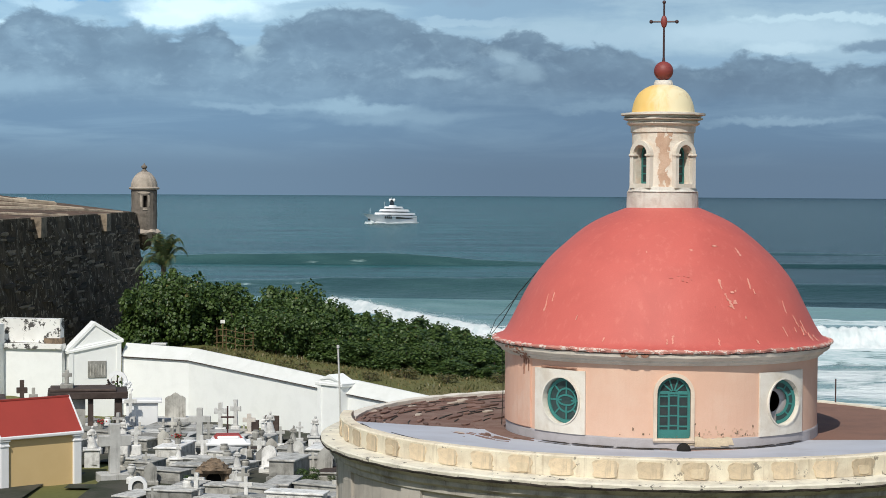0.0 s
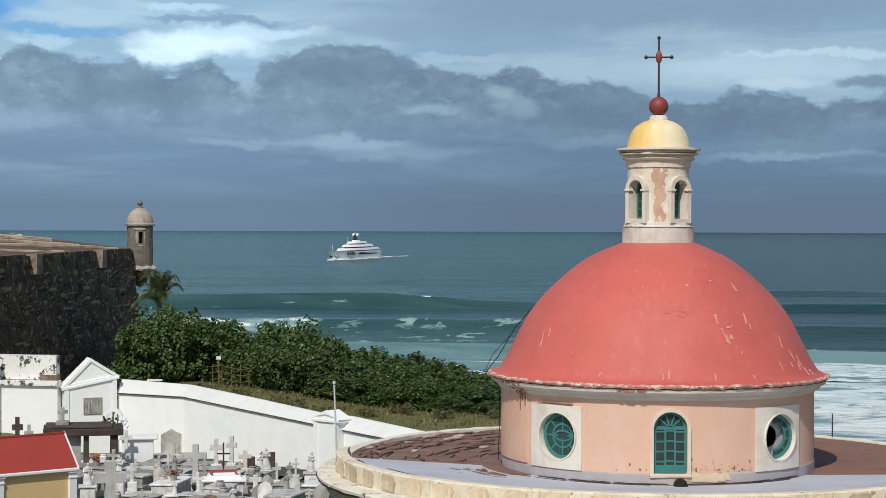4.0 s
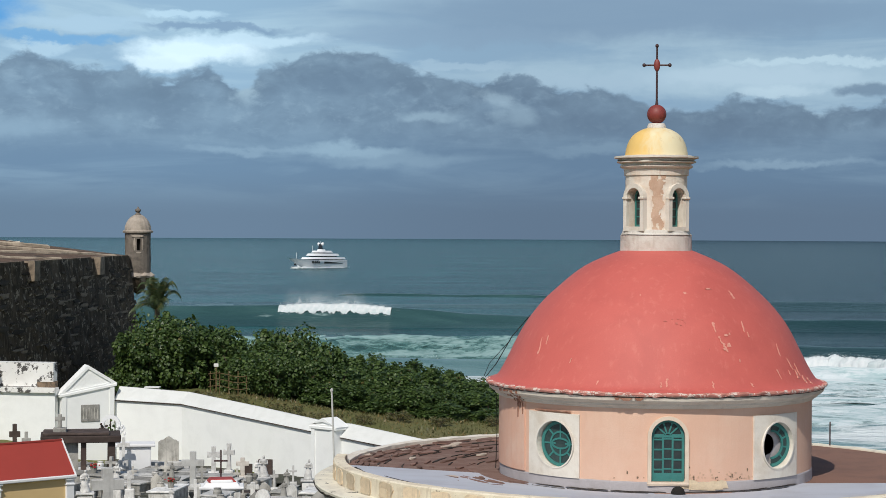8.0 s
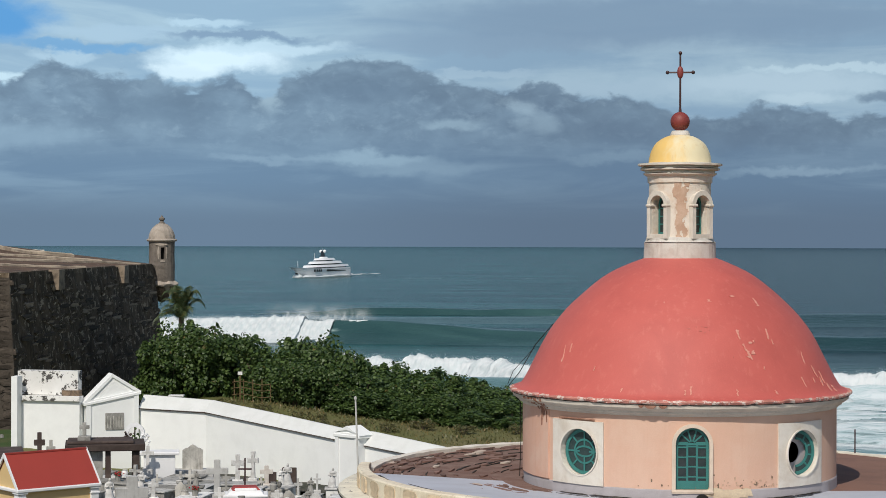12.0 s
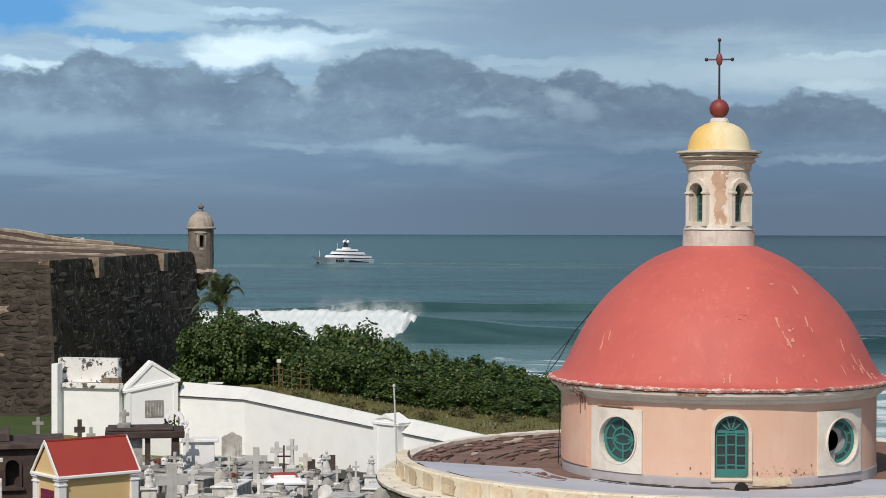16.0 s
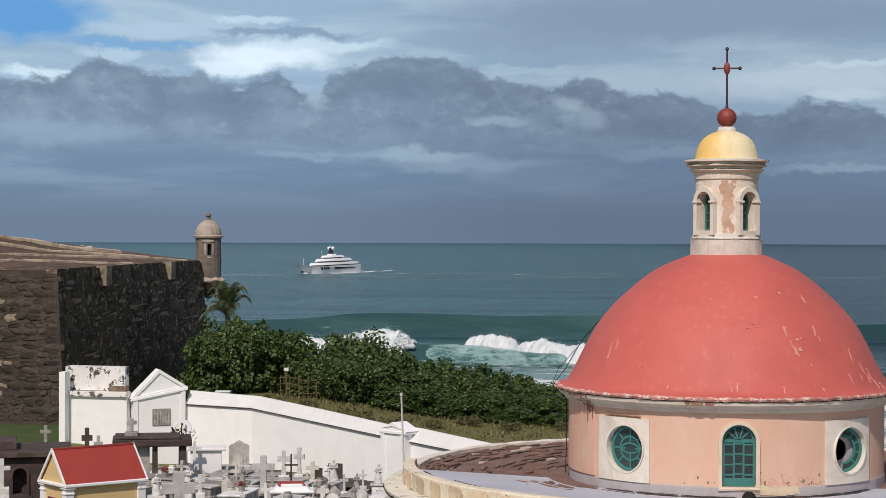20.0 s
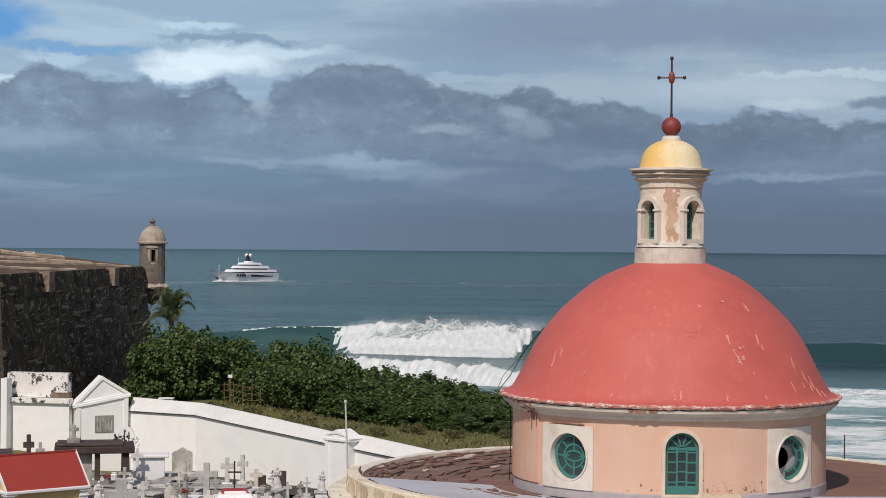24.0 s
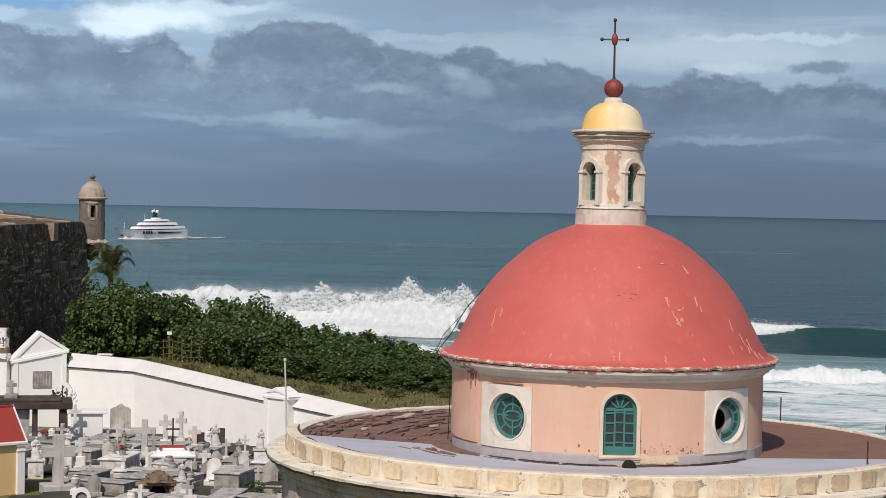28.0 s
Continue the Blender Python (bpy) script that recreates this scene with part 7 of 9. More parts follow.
for i in range(38):
    x = -82 + 2.5 * i
    on = 21.9 + 0.05 * abs(x + 9) if x > -26 else float(np.interp(x, (-82, -65, -50, -36.5, -26), (27.0, 25.9, 24.9, 23.9, 23.0)))
    grow = 1.2 if -20 < x < 6 else 0.8
    rows = [(0, DOWN), (on - 1.2, -6.0), (on, -0.9), (min(on + 1.0, 27.6), 0.5), (28, grow if on < 26 else 0.6)]
    pieces(W3, CREST3, FALL, 14, x, x + 2.5, rows, 0.3, 1.2, 0.85, 0.05, 1.0, 750, 0.3, swing=1.6, span=(-200, 9.5), slant=3.0, fade=3.0)
for k, (x, up, z, big) in enumerate(((6.4, 26.6, 10.0, 1.0), (2.5, 26.2, 8.4, 0.9), (-4.0, 26.4, 9.9, 1.25), (-8, 26.8, 8.9, 1.0), (-12, 26.0, 7.6, 0.8), (-22.5, 26.6, 8.4, 1.0), (-26, 27.0, 7.4, 0.8), (-31, 26.4, 6.6, 0.7), (-37, 26.8, 6.2, 0.7),
                                    (-6, 24.4, 8.2, 1.0), (-11, 23.0, 7.8, 1.0), (-15, 23.3, 7.6, 0.9), (-2, 23.2, 7.6, 0.9), (3, 23.4, 6.9, 0.7), (-19, 23.5, 7.0, 0.7), (-24, 24.2, 6.8, 0.7), (-29, 24.6, 6.6, 0.7), (-35, 25.2, 6.3, 0.7), (-42, 25.8, 6.0, 0.7), (-49, 26.4, 5.6, 0.6), (-56, 26.9, 5.0, 0.6))):
    ob = share("white_water", PLUMES[k % 6], W3, Matrix.Translation((x, -2.0, -14)))
    ob.scale = (big * rng.uniform(0.9, 1.15), 1.0, big)
    top = z - 4.9 * big
    SURF.append((ob, x, -1.6, [(0, HID), (up - 1.5, HID), (up - 0.7, top - 2.5), (up + 0.3, top), (28, top - (0.0 if up > 25.9 else 0.7))], rng.uniform(-12, 12)))
for i in range(11):
    x = 54 + 2.0 * i
    on = float(np.interp(x, (54, 64, 68, 70.5, 73, 75), (26.9, 26.4, 26.1, 26.2, 27.2, 27.6)))
    pieces(W3, CREST3, LIP, 15, x, x + 2.0, [(0, DOWN), (on - 0.7, -3.0), (min(on + 0.2, 27.8), -0.2), (28, 0.15)], 0.12, 0.25, 0.2, 0.05, 1.0, span=(30, 76.5), slant=12.0, fade=2.5)
# thin white line of the lip that is about to fall
for wave, line, x0, x1, on, off in ((W2, CREST2, -40, -28, 8.4, 11.4), (W2, CREST2, -50, -36, 10.4, 14.2), (W2, CREST2, -18, -4, 1.4, 3.2), (W2, CREST2, -26, -18, 2.6, 4.2), (W2, CREST2, -54, -50, 4.4, 6.4),
                                    (W3, CREST3, -12, 16, 20.1, 21.2), (W3, CREST3, -62, -38, 23.0, 25.6), (W3, CREST3, 72, 84, 26.0, 27.2)):
    n_cut = int((x1 - x0) / 2)
    for k in range(n_cut):
        t0 = on + 0.5 * abs(k / n_cut - 0.5)
        pieces(wave, line, LIP, 16, x0 + 2 * k, x0 + 2 * k + 2, [(0, DOWN), (t0 - 0.7, -3.0), (t0, -0.12), (off, -0.12)] + ([(off + 0.3, -0.6), (28, -0.9)] if off > 27 else [(off + 0.8, -3.0), (28, DOWN)]), 0.1, 0.1, 0.12, 0.3, 0.22, 120, 0.2)


def bore(wave, dist, turn, line, size, rows, delay=lambda x: 0.0, step=3.5, seed=30, drops=380, fade=4.0):
    """A long low front of white water along a line on the sea; dist and turn say where its wave stands when the front lies there."""
    path = [Vector(along(dist, turn, x, y)) for x, y in line]
    total = sum((b - a).length for a, b in zip(path, path[1:]))
    for k in range(int(total / step)):
        s0 = k * step
        here = s0 / total * (len(line) - 1)
        q = Vector(line[int(here)]).lerp(Vector(line[min(int(here) + 1, len(line) - 1)]), here % 1)
        g = size(q.x) if callable(size) else size
        profile = [(y * (0.5 + 0.5 * g), z * g) for y, z in ROLL]
        ob = share("white_water", white_front(seed, s0, s0 + step, profile, 0.25 * g, 0.7 * g, 0.7 * g, 0.0, drops, 0.3, path, 0.0, (0.0, int(total / step) * step), fade), wave, Matrix.Translation((0, 0, -9)))
        SURF.append((ob, 0.0, 0.0, [(t + (delay(q.x) if 0 < t < 27 else 0), z) for t, z in (rows(q.x) if callable(rows) else rows)], 0.0))


# W1: bore of white water along the shore in front of the hedge, running west; boiling surf in the east
bore(W1, 391.7, -10.3, [(-48, 430), (-38, 416), (-28, 396), (-14.7, 383), (-9, 384), (-5, 380), (-1, 372), (4, 357), (9, 345), (25, 332), (60, 322)], lambda x: 1.15 if -14 < x < 4 else 0.9,
     [(0, HID), (7.6, HID), (9.2, 1.0), (10.2, 1.9), (13.5, 2.6), (15.0, 1.0), (16.4, HID), (28, HID)], lambda x: float(np.interp(x, (-48, -28, -14, 0), (2.4, 1.7, 0.4, 0.0))))
for x, top, off in ((-72, 2.0, 6.4), (-67, 2.0, 6.2), (-62, 1.7, 6.6), (-57, 1.1, 7.4), (-52.5, 0.7, 8.0)):
    surf(W1, x, -3.0, [(0, HID), (2.2, HID), (3.2, -1.5), (4.3, top), (5.4, top - 0.4), (off, top - 1.6), (off + 1.4, HID), (28, HID)], rng, 0.55)
bore(W0, 366, -11.75, [(48, 363), (58, 361), (63, 360), (69, 353), (73, 346), (86, 336), (115, 322)], 0.95, [(0, HID), (3.0, HID), (4.4, -0.2), (7, 0.0), (10, 0.5), (12, 0.3), (14.5, -1.2), (17, HID), (28, HID)], seed=31)
for x, y, on in ((66, 356, 9.4), (71, 350, 9.9), (77, 344, 10.4), (84, 338, 11.0)):
    u, v = along(366, -11.75, x, y)
    surf(W0, u, v, [(0, HID), (on - 1.0, HID), (on, 0.2), (on + 1.4, 0.6), (on + 3.0, HID), (28, HID)], rng, 0.75, True)
# W5: the last broken line of the set before
bore(W5, 378, -15, [(-36, 416), (-31.3, 407.7), (-25.8, 397), (-19, 376.5), (-11.8, 358), (-7.4, 347), (-0.3, 330), (7.3, 328), (30, 322), (53, 318), (64, 318), (95, 314)], lambda x: 0.6 if x < 40 else 1.0,
     [(0, 0.0), (1.0, -0.6), (2.0, -1.5), (3.0, -3.2), (4.6, HID), (28, HID)], seed=32)
# W7: the shore break after the second wave peels westwards, with a gap of green water between its two fronts
west_rows = lambda x: [(0, HID), (20.2, HID), (21.0, 0.3), (22.4, 0.0), (23.6, -1.2), (25.0, -3.2), (27.0, HID), (28, HID)]
mid_rows = lambda x: [(0, HID), (20.25 - 0.02 * (x + 16), HID), (20.75 - 0.02 * (x + 16), 0.5), (22.6, 0.0), (25.0, -0.3), (26.5, -1.3), (28, -2.4)]
gap_rows = lambda x: [(0, HID), (18.9, HID), (19.7, 0.9), (20.5, 0.7), (21.3, -3.0), (21.8, -1.5), (22.8, -0.1), (25.0, -0.4), (26.5, -1.3), (28, -2.4)]
east_rows = lambda x: [(0, HID), (19.1, HID), (19.9 - 0.06 * min(x + 3, 6), 0.7), (22.6, 0.1), (25.0, -0.3), (26.5, -1.3), (28, -2.4)]
bore(W7, 378, -19.3, [(-60, 436), (-43, 428), (-30, 414)], 0.85, west_rows, seed=33, fade=2.0)
bore(W7, 378, -19.3, [(-33, 418), (-24, 410), (-13.5, 399.0)], 1.0, mid_rows, seed=36, fade=2.0)
bore(W7, 378, -19.3, [(-19, 404), (-14, 399.0), (-7, 391)], 1.15, gap_rows, seed=35, fade=2.5)
bore(W7, 378, -19.3, [(-7.5, 390), (4, 374), (26, 352)], 1.1, east_rows, seed=34, fade=2.0)


bore(W6, 297, -9, [(40, 287), (46, 286), (50, 285), (57, 284), (65, 283), (80, 280)], lambda x: float(np.interp(x, (40, 48, 51, 57, 66, 80), (0.55, 0.8, 0.85, 0.6, 0.4, 0.3))), [(0, HID), (24.4, HID), (26.2, -1.3), (28, 0.1)], step=3.0, seed=38)
# pale churned water left behind on the broken waves: ragged sheets that lie on the ridge
def churned_sheet(wave, ridge, x0, x1, y0, y1, cut, seed, rows, film="churn"):
    height, front, back, wseed, peak, spread, line = ridge
    nx, ny = int(x1 - x0), int((y1 - y0) / 0.7)
    vs, fs, idx = [], [], {}

    def point(i, j):
        if (i, j) not in idx:
            x, yy = x0 + i + 0.8 * noise.noise(Vector((i * 0.7, j * 0.7, seed))), y0 + 0.7 * j + 0.6 * noise.noise(Vector((j * 0.6, i * 0.6, seed + 4)))
            k = 0.34 + 0.66 * math.exp(-((x - peak) / max(spread, 1)) ** 2) + 0.16 * noise.noise(Vector((x / 45.0, wseed, 0))) + 0.05 * noise.noise(Vector((x / 11.0, wseed, 3)))
            if line:
                k = crest_at(line, x) / height + 0.03 * noise.noise(Vector((x / 11.0, wseed, 3)))
            bend = 7 * noise.noise(Vector((x / 90.0, wseed + 5, 0))) + 1.5 * noise.noise(Vector((x / 17.0, wseed + 9, 0)))
            y = abs(yy) / (front if yy < 0 else back)
            z = height * k * math.exp(-(y ** (1.25 if yy < 0 else 1.9))) - 0.45 + 0.28 + 0.2 * noise.noise(Vector((x / 2.4, yy / 1.6, seed))) + 0.3 * noise.noise(Vector((x / 7.0, yy / 3.0, seed)))
            z -= 1.6 * max(0.0, abs(2 * i / nx - 1) - 0.7) / 0.3
            idx[(i, j)] = len(vs)
            vs.append((x, yy + bend, z))
        return idx[(i, j)]
    for i in range(nx):
        for j in range(ny):
            x, yy = (i + 0.5) / nx, (j + 0.5) / ny
            e = max(abs(x - 0.5), abs(yy - 0.5)) * 2
            if noise.fractal(Vector((x * nx / 13.0, yy * ny / 7.0, seed)), 0.9, 2.1, 5) > cut + 1.4 * max(0.0, e - 0.62):
                fs.append((point(i, j), point(i + 1, j), point(i + 1, j + 1), point(i, j + 1)))
    me = bpy.data.meshes.new("churned_water")
    me.from_pydata(vs, [], fs)
    me.polygons.foreach_set("use_smooth", [True] * len(me.polygons))
    me.materials.append(M[film])
    ob = tagged(share("churned_water", me, wave, Matrix.Identity(4)), "pale turquoise churned water", kind="stuff")
    SURF.append((ob, 0.0, 0.0, rows, 0.0))


R1, R2 = (4.6, 9.0, 24.0, 1.0, 20, 120, None), (6.6, 5.6, 30.0, 2.0, 0, 0, CREST2)
churned_sheet(W2, R2, -36, 60, -16, 5, -0.9, 3.0, [(0, -4), (16.4, -4), (18.2, -0.2), (19.0, 0.1), (21.5, 0.1), (24.0, -3), (28, -4)])
churned_sheet(W2, R2, -30, 70, -22, 2, -0.9, 8.0, [(0, -4), (17.4, -4), (18.8, 0.0), (22.0, 0.25), (24.5, -3), (28, -4)])
churned_sheet(W1, R1, -75, 30, -26, 2, -0.9, 5.0, [(0, -4), (2.4, -3), (4.2, -0.15), (5.0, 0.1), (9.5, 0.1), (11.5, -3), (28, -4)])
churned_sheet(W1, R1, -70, -36, -9, 2, -0.75, 14.0, [(0, -4), (0.9, -3), (2.0, -0.1), (2.6, 0.2), (4.0, 0.1), (6.5, 0.0), (8.0, -3), (28, -4)], "lacy")
churned_sheet(W1, R1, -72, -38, -13, 2, -0.75, 17.0, [(0, -4), (0.6, -3), (1.8, 0.1), (3.0, 0.2), (5.0, 0.1), (7.0, -3), (28, -4)])
churned_sheet(W1, R1, -70, 40, -34, -4, -0.9, 11.0, [(0, -4), (3.0, -4), (5.0, 0.1), (10.0, 0.2), (12.5, -3), (28, -4)])
R7 = (0.8, 7.0, 14.0, 9.0, -20, 60, None)
churned_sheet(W7, R7, -60, 30, -24, 4, -0.9, 31.0, [(0, -5), (18.4, -4), (19.6, 0.1), (20.6, 0.35), (24.0, 0.3), (26.0, -0.6), (28, -1.5)])
churned_sheet(W7, R7, -55, 30, -30, -4, -0.9, 34.0, [(0, -5), (19.4, -4), (20.6, 0.2), (24.0, 0.4), (26.5, -0.6), (28, -1.5)], "lacy")
R0 = (2.6, 7.0, 18.0, 5.0, 10, 150, None)
churned_sheet(W0, R0, 45, 150, -34, 2, -0.9, 21.0, [(0, -4), (2.6, -4), (4.4, -0.1), (7, 0.15), (12, 0.2), (14.5, -1.2), (17, -4), (28, -4)], "milky")
churned_sheet(W0, R0, 50, 150, -48, -10, -0.9, 25.0, [(0, 0.1), (7, 0.3), (14.5, 0.2), (17, -1.5), (20, -4), (28, -4)], "milky")
CHURN = [foam_clump("churned_water", 90 + k, 6.5, 3.4, 1.5, 0, 0.4, 4) for k in range(3)]
for i in range(9):
    x = -58 + 6 * i
    surf(W1, x, -13.0 + rng.uniform(-4, 4), [(0, HID), (3.4 + 0.1 * i, HID), (4.8 + 0.1 * i, -2.4), (6.6 + 0.15 * i, -1.9), (9.0, HID), (28, HID)], rng, 0.8)

LACE = [me.copy() for me in CHURN]
for me in LACE:
    me.materials[0] = M["lacy"]
R6 = (1.6, 7.0, 14.0, 7.0, 60, 90, None)
churned_sheet(W6, R6, 28, 115, -16, 6, -0.9, 41.0, [(0, -4), (21.0, -3), (23.0, 0.0), (25.0, 0.1), (28, 0.25)], "milky")
churned_sheet(W6, R6, 25, 115, -34, 2, -0.9, 44.0, [(0, -4), (21.0, -3), (23.0, 0.1), (28, 0.3)], "lacy")


for x, z, w in ((-101, 1.5, 0.8), (-92, 1.7, 0.5), (-74, 1.6, 1.0), (-66, 1.7, 0.5), (-44, 1.5, 0.5), (-22, 1.6, 0.4), (47, 1.2, 0.6), (83, 0.9, 0.5)):
    ob = share("whitecap", LACE[int(w * 10) % 3], W8, Matrix.Translation((x, 0, z)))
    ob.scale = (w, 0.35, 0.22)
    bx = 7 * noise.noise(Vector((x / 90.0, 17.0, 0))) - 1.5
    SURF.append((ob, x, bx, [(0, z - 0.5), (17, z), (28, z - 0.2)], 4.0))


def veil_material():
    """Thin hanging spray: dense over the crest, torn and fading out towards its top and ends."""
    m, n, l = nodes_of("hanging_spray")
    b = n["Principled BSDF"]
    co = n.new("ShaderNodeTexCoord").outputs["Object"]
    sep = n.new("ShaderNodeSeparateXYZ")
    l.new(co, sep.inputs[0])
    b.inputs["Base Color"].default_value = (0.84, 0.87, 0.88, 1)
    b.inputs["Roughness"].default_value = 1.0
    wide = math_node(n, l, "ABSOLUTE", sep.outputs[0])
    ends = math_node(n, l, "MULTIPLY_ADD", wide, -1 / 4.5, 7.2 / 4.5, clamp=True)
    rise = math_node(n, l, "MULTIPLY_ADD", sep.outputs[2], -1 / 4.2, 1.0, clamp=True)
    torn = ramp_node(n, l, noise_node(n, l, stretch_node(n, l, co, (0.4, 0.4, 0.3)), 1.0, 7, 0.6, 0.8), 0.3, 0.72)
    a = math_node(n, l, "MULTIPLY", math_node(n, l, "MULTIPLY", ends, rise), torn)
    l.new(math_node(n, l, "MULTIPLY", a, 0.5, clamp=True), b.inputs["Alpha"])
    return m


M["veil"] = veil_material()


def spray_mesh(seed):
    """A billowing veil of spray: an arched, lumpy shell that leans back over the crest."""
    vs, fs = [], []
    nx, nz = 28, 12
    for i in range(nx + 1):
        for j in range(nz + 1):
            x, z = -7.5 + 15 * i / nx, -0.8 + 5.6 * j / nz
            y = 0.25 * z + 0.03 * x * x - 1.6 + 1.3 * noise.noise(Vector((x / 3.5, z / 2.5, seed * 7.3)))
            vs.append((x, y, z))
    for i in range(nx):
        for j in range(nz):
            p = i * (nz + 1) + j
            fs.append((p, p + nz + 1, p + nz + 2, p + 1))
    me = bpy.data.meshes.new("spray")
    me.from_pydata(vs, [], fs)
    me.polygons.foreach_set("use_smooth", [True] * len(me.polygons))
    me.materials.append(M["veil"])
    return me


SPRAY = [spray_mesh(k) for k in range(3)]


def mist(wave, x, y, rows):
    ob = tagged(share("spray", rng.choice(SPRAY), wave, Matrix.Translation((x, y, -9))), kind="stuff")
    SURF.append((ob, x, y, rows, rng.uniform(-15, 15)))


for x, t0, t1 in ((-28, 4.2, 6.6), (-22, 4.4, 6.2), (-40, 6.0, 8.0), (-50, 7.0, 9.0), (-56, 10.4, 13.0), (-48, 10.8, 13.6), (-41, 11.2, 14.0), (-50, 13.2, 16.2), (-42, 13.6, 17.0), (-36, 14.0, 17.6), (-44, 16.4, 17.6), (-37, 16.6, 18.0)):
    top = 4.6 if t0 < 16 else 6.6
    mist(W2, x, 2.5, [(0, -12), (t0 - 0.8, -12), (t0, top), (t1, top + 0.8), (t1 + 1.6, -12), (28, -12)])
for x, t0 in ((4, 21.0), (-6, 21.2), (-9, 21.6), (-18, 22.8), (10, 22.0), (-28, 23.6), (-36, 24.4), (-14, 25.0), (2, 25.2), (6, 25.8), (-44, 25.2), (-52, 26.0), (-24, 26.2)):
    mist(W3, x, 2.0, [(0, -12), (t0 - 0.8, -12), (t0 + 0.2, 4.4), (28, 4.8)])


def foam_raft(seed, wide, deep, cut, material, label, name="foam_raft"):
    """A flat torn raft of foam floating on the sea: a grid with ragged holes."""
    nx, ny = int(wide / 1.6), int(deep / 1.6)
    keep = set()
    for i in range(nx):
        for j in range(ny):
            x, y = (i + 0.5) * 1.6 - wide / 2, (j + 0.5) * 1.6 - deep / 2
            e = max(abs(x) / (wide / 2), abs(y) / (deep / 2))
            v = noise.fractal(Vector((x / 26.0 + seed * 9, y / 13.0, seed)), 0.9, 2.1, 5)
            if v > cut + 1.1 * max(0.0, e - 0.6):
                keep.add((i, j))
    raft = thing(name, pose(0, 0, SEA), label, "foam", "foam drifting shorewards")
    while keep:
        todo, isle = [min(keep)], set()
        while todo:
            c = todo.pop()
            if c in keep:
                keep.discard(c)
                isle.add(c)
                todo += [(c[0] + 1, c[1]), (c[0] - 1, c[1]), (c[0], c[1] + 1), (c[0], c[1] - 1)]
        if len(isle) < 12:
            continue
        vs, fs, idx = [], [], {}
        for i, j in sorted(isle):
            f = []
            for a, b in ((i, j), (i + 1, j), (i + 1, j + 1), (i, j + 1)):
                if (a, b) not in idx:
                    inner = all((a + p, b + q) in isle for p in (-1, 0) for q in (-1, 0))
                    jig = Vector((a * 1.6, b * 1.6, 0))
                    dx, dy = 0.6 * noise.noise(jig), 0.6 * noise.noise(jig + Vector((7, 3, 0)))
                    idx[(a, b)] = len(vs)
                    vs.append((a * 1.6 - wide / 2 + dx, b * 1.6 - deep / 2 + dy, (0.16 + 0.14 * noise.noise(jig * 0.2)) if inner else -0.12))
                f.append(idx[(a, b)])
            fs.append(f)
        me = bpy.data.meshes.new(name)
        me.from_pydata(vs, [], fs)
        me.polygons.foreach_set("use_smooth", [True] * len(me.polygons))
        me.materials.append(material)
        share("sheet", me, raft, Matrix.Identity(4))
    return raft


M["aerated"] = foam_sheet("aerated_turquoise_water", (0.13, 0.31, 0.30), (0.36, 0.54, 0.53), 0.0, 0.8, 0.8)
RAFTS = []          # (raft, x, rows of (seconds, distance, height))
for seed, x, wide, deep, cut, mat, rows in (
        (1.0, 95, 130, 46, -0.42, "milky", ((0, 300, 0.1), (12, 262, 0.1), (20, 235, -0.6), (28, 215, -1.2))),
        (2.0, 100, 140, 60, -0.36, "milky", ((0, 352, 0.0), (12, 312, 0.1), (18, 290, -0.2), (22, 280, -0.3), (25, 270, -0.15), (28, 262, -0.1))),
        (3.0, 90, 120, 60, 0.05, "lacy", ((0, 470, -1.5), (14, 380, -1.2), (20, 345, -0.6), (28, 322, -0.5))),
        (4.0, -5, 150, 40, 0.0, "aerated", ((0, 420, -1.5), (3, 400, -0.8), (5, 392, 0.05), (11, 360, 0.0), (16, 330, -1.0), (28, 300, -1.5))),
        (5.0, 0, 130, 30, 0.12, "lacy", ((0, 440, -1.5), (4, 405, -0.6), (6, 396, 0.15), (11, 372, 0.1), (16, 340, 0.0), (28, 300, -1.0))),
        (6.0, -10, 130, 55, 0.0, "aerated", ((0, 540, -2), (15, 450, -2), (18, 420, -0.2), (20, 408, 0.1), (24, 372, 0.0), (28, 340, 0.0))),
        (7.0, -8, 120, 44, 0.08, "lacy", ((0, 540, -2), (16, 440, -2), (18.5, 412, -0.2), (20, 402, 0.25), (24, 366, 0.2), (28, 338, 0.2))),
        (8.0, 60, 150, 60, 0.18, "aerated", ((0, 330, -0.1), (28, 300, 0.0)))):
    RAFTS.append((foam_raft(seed, wide, deep, cut, M[mat], "flat raft of white sea foam" if mat in ("lacy", "milky") else "patch of pale turquoise churned water", "foam_raft" if mat in ("lacy", "milky") else "churned_water"), x, rows))


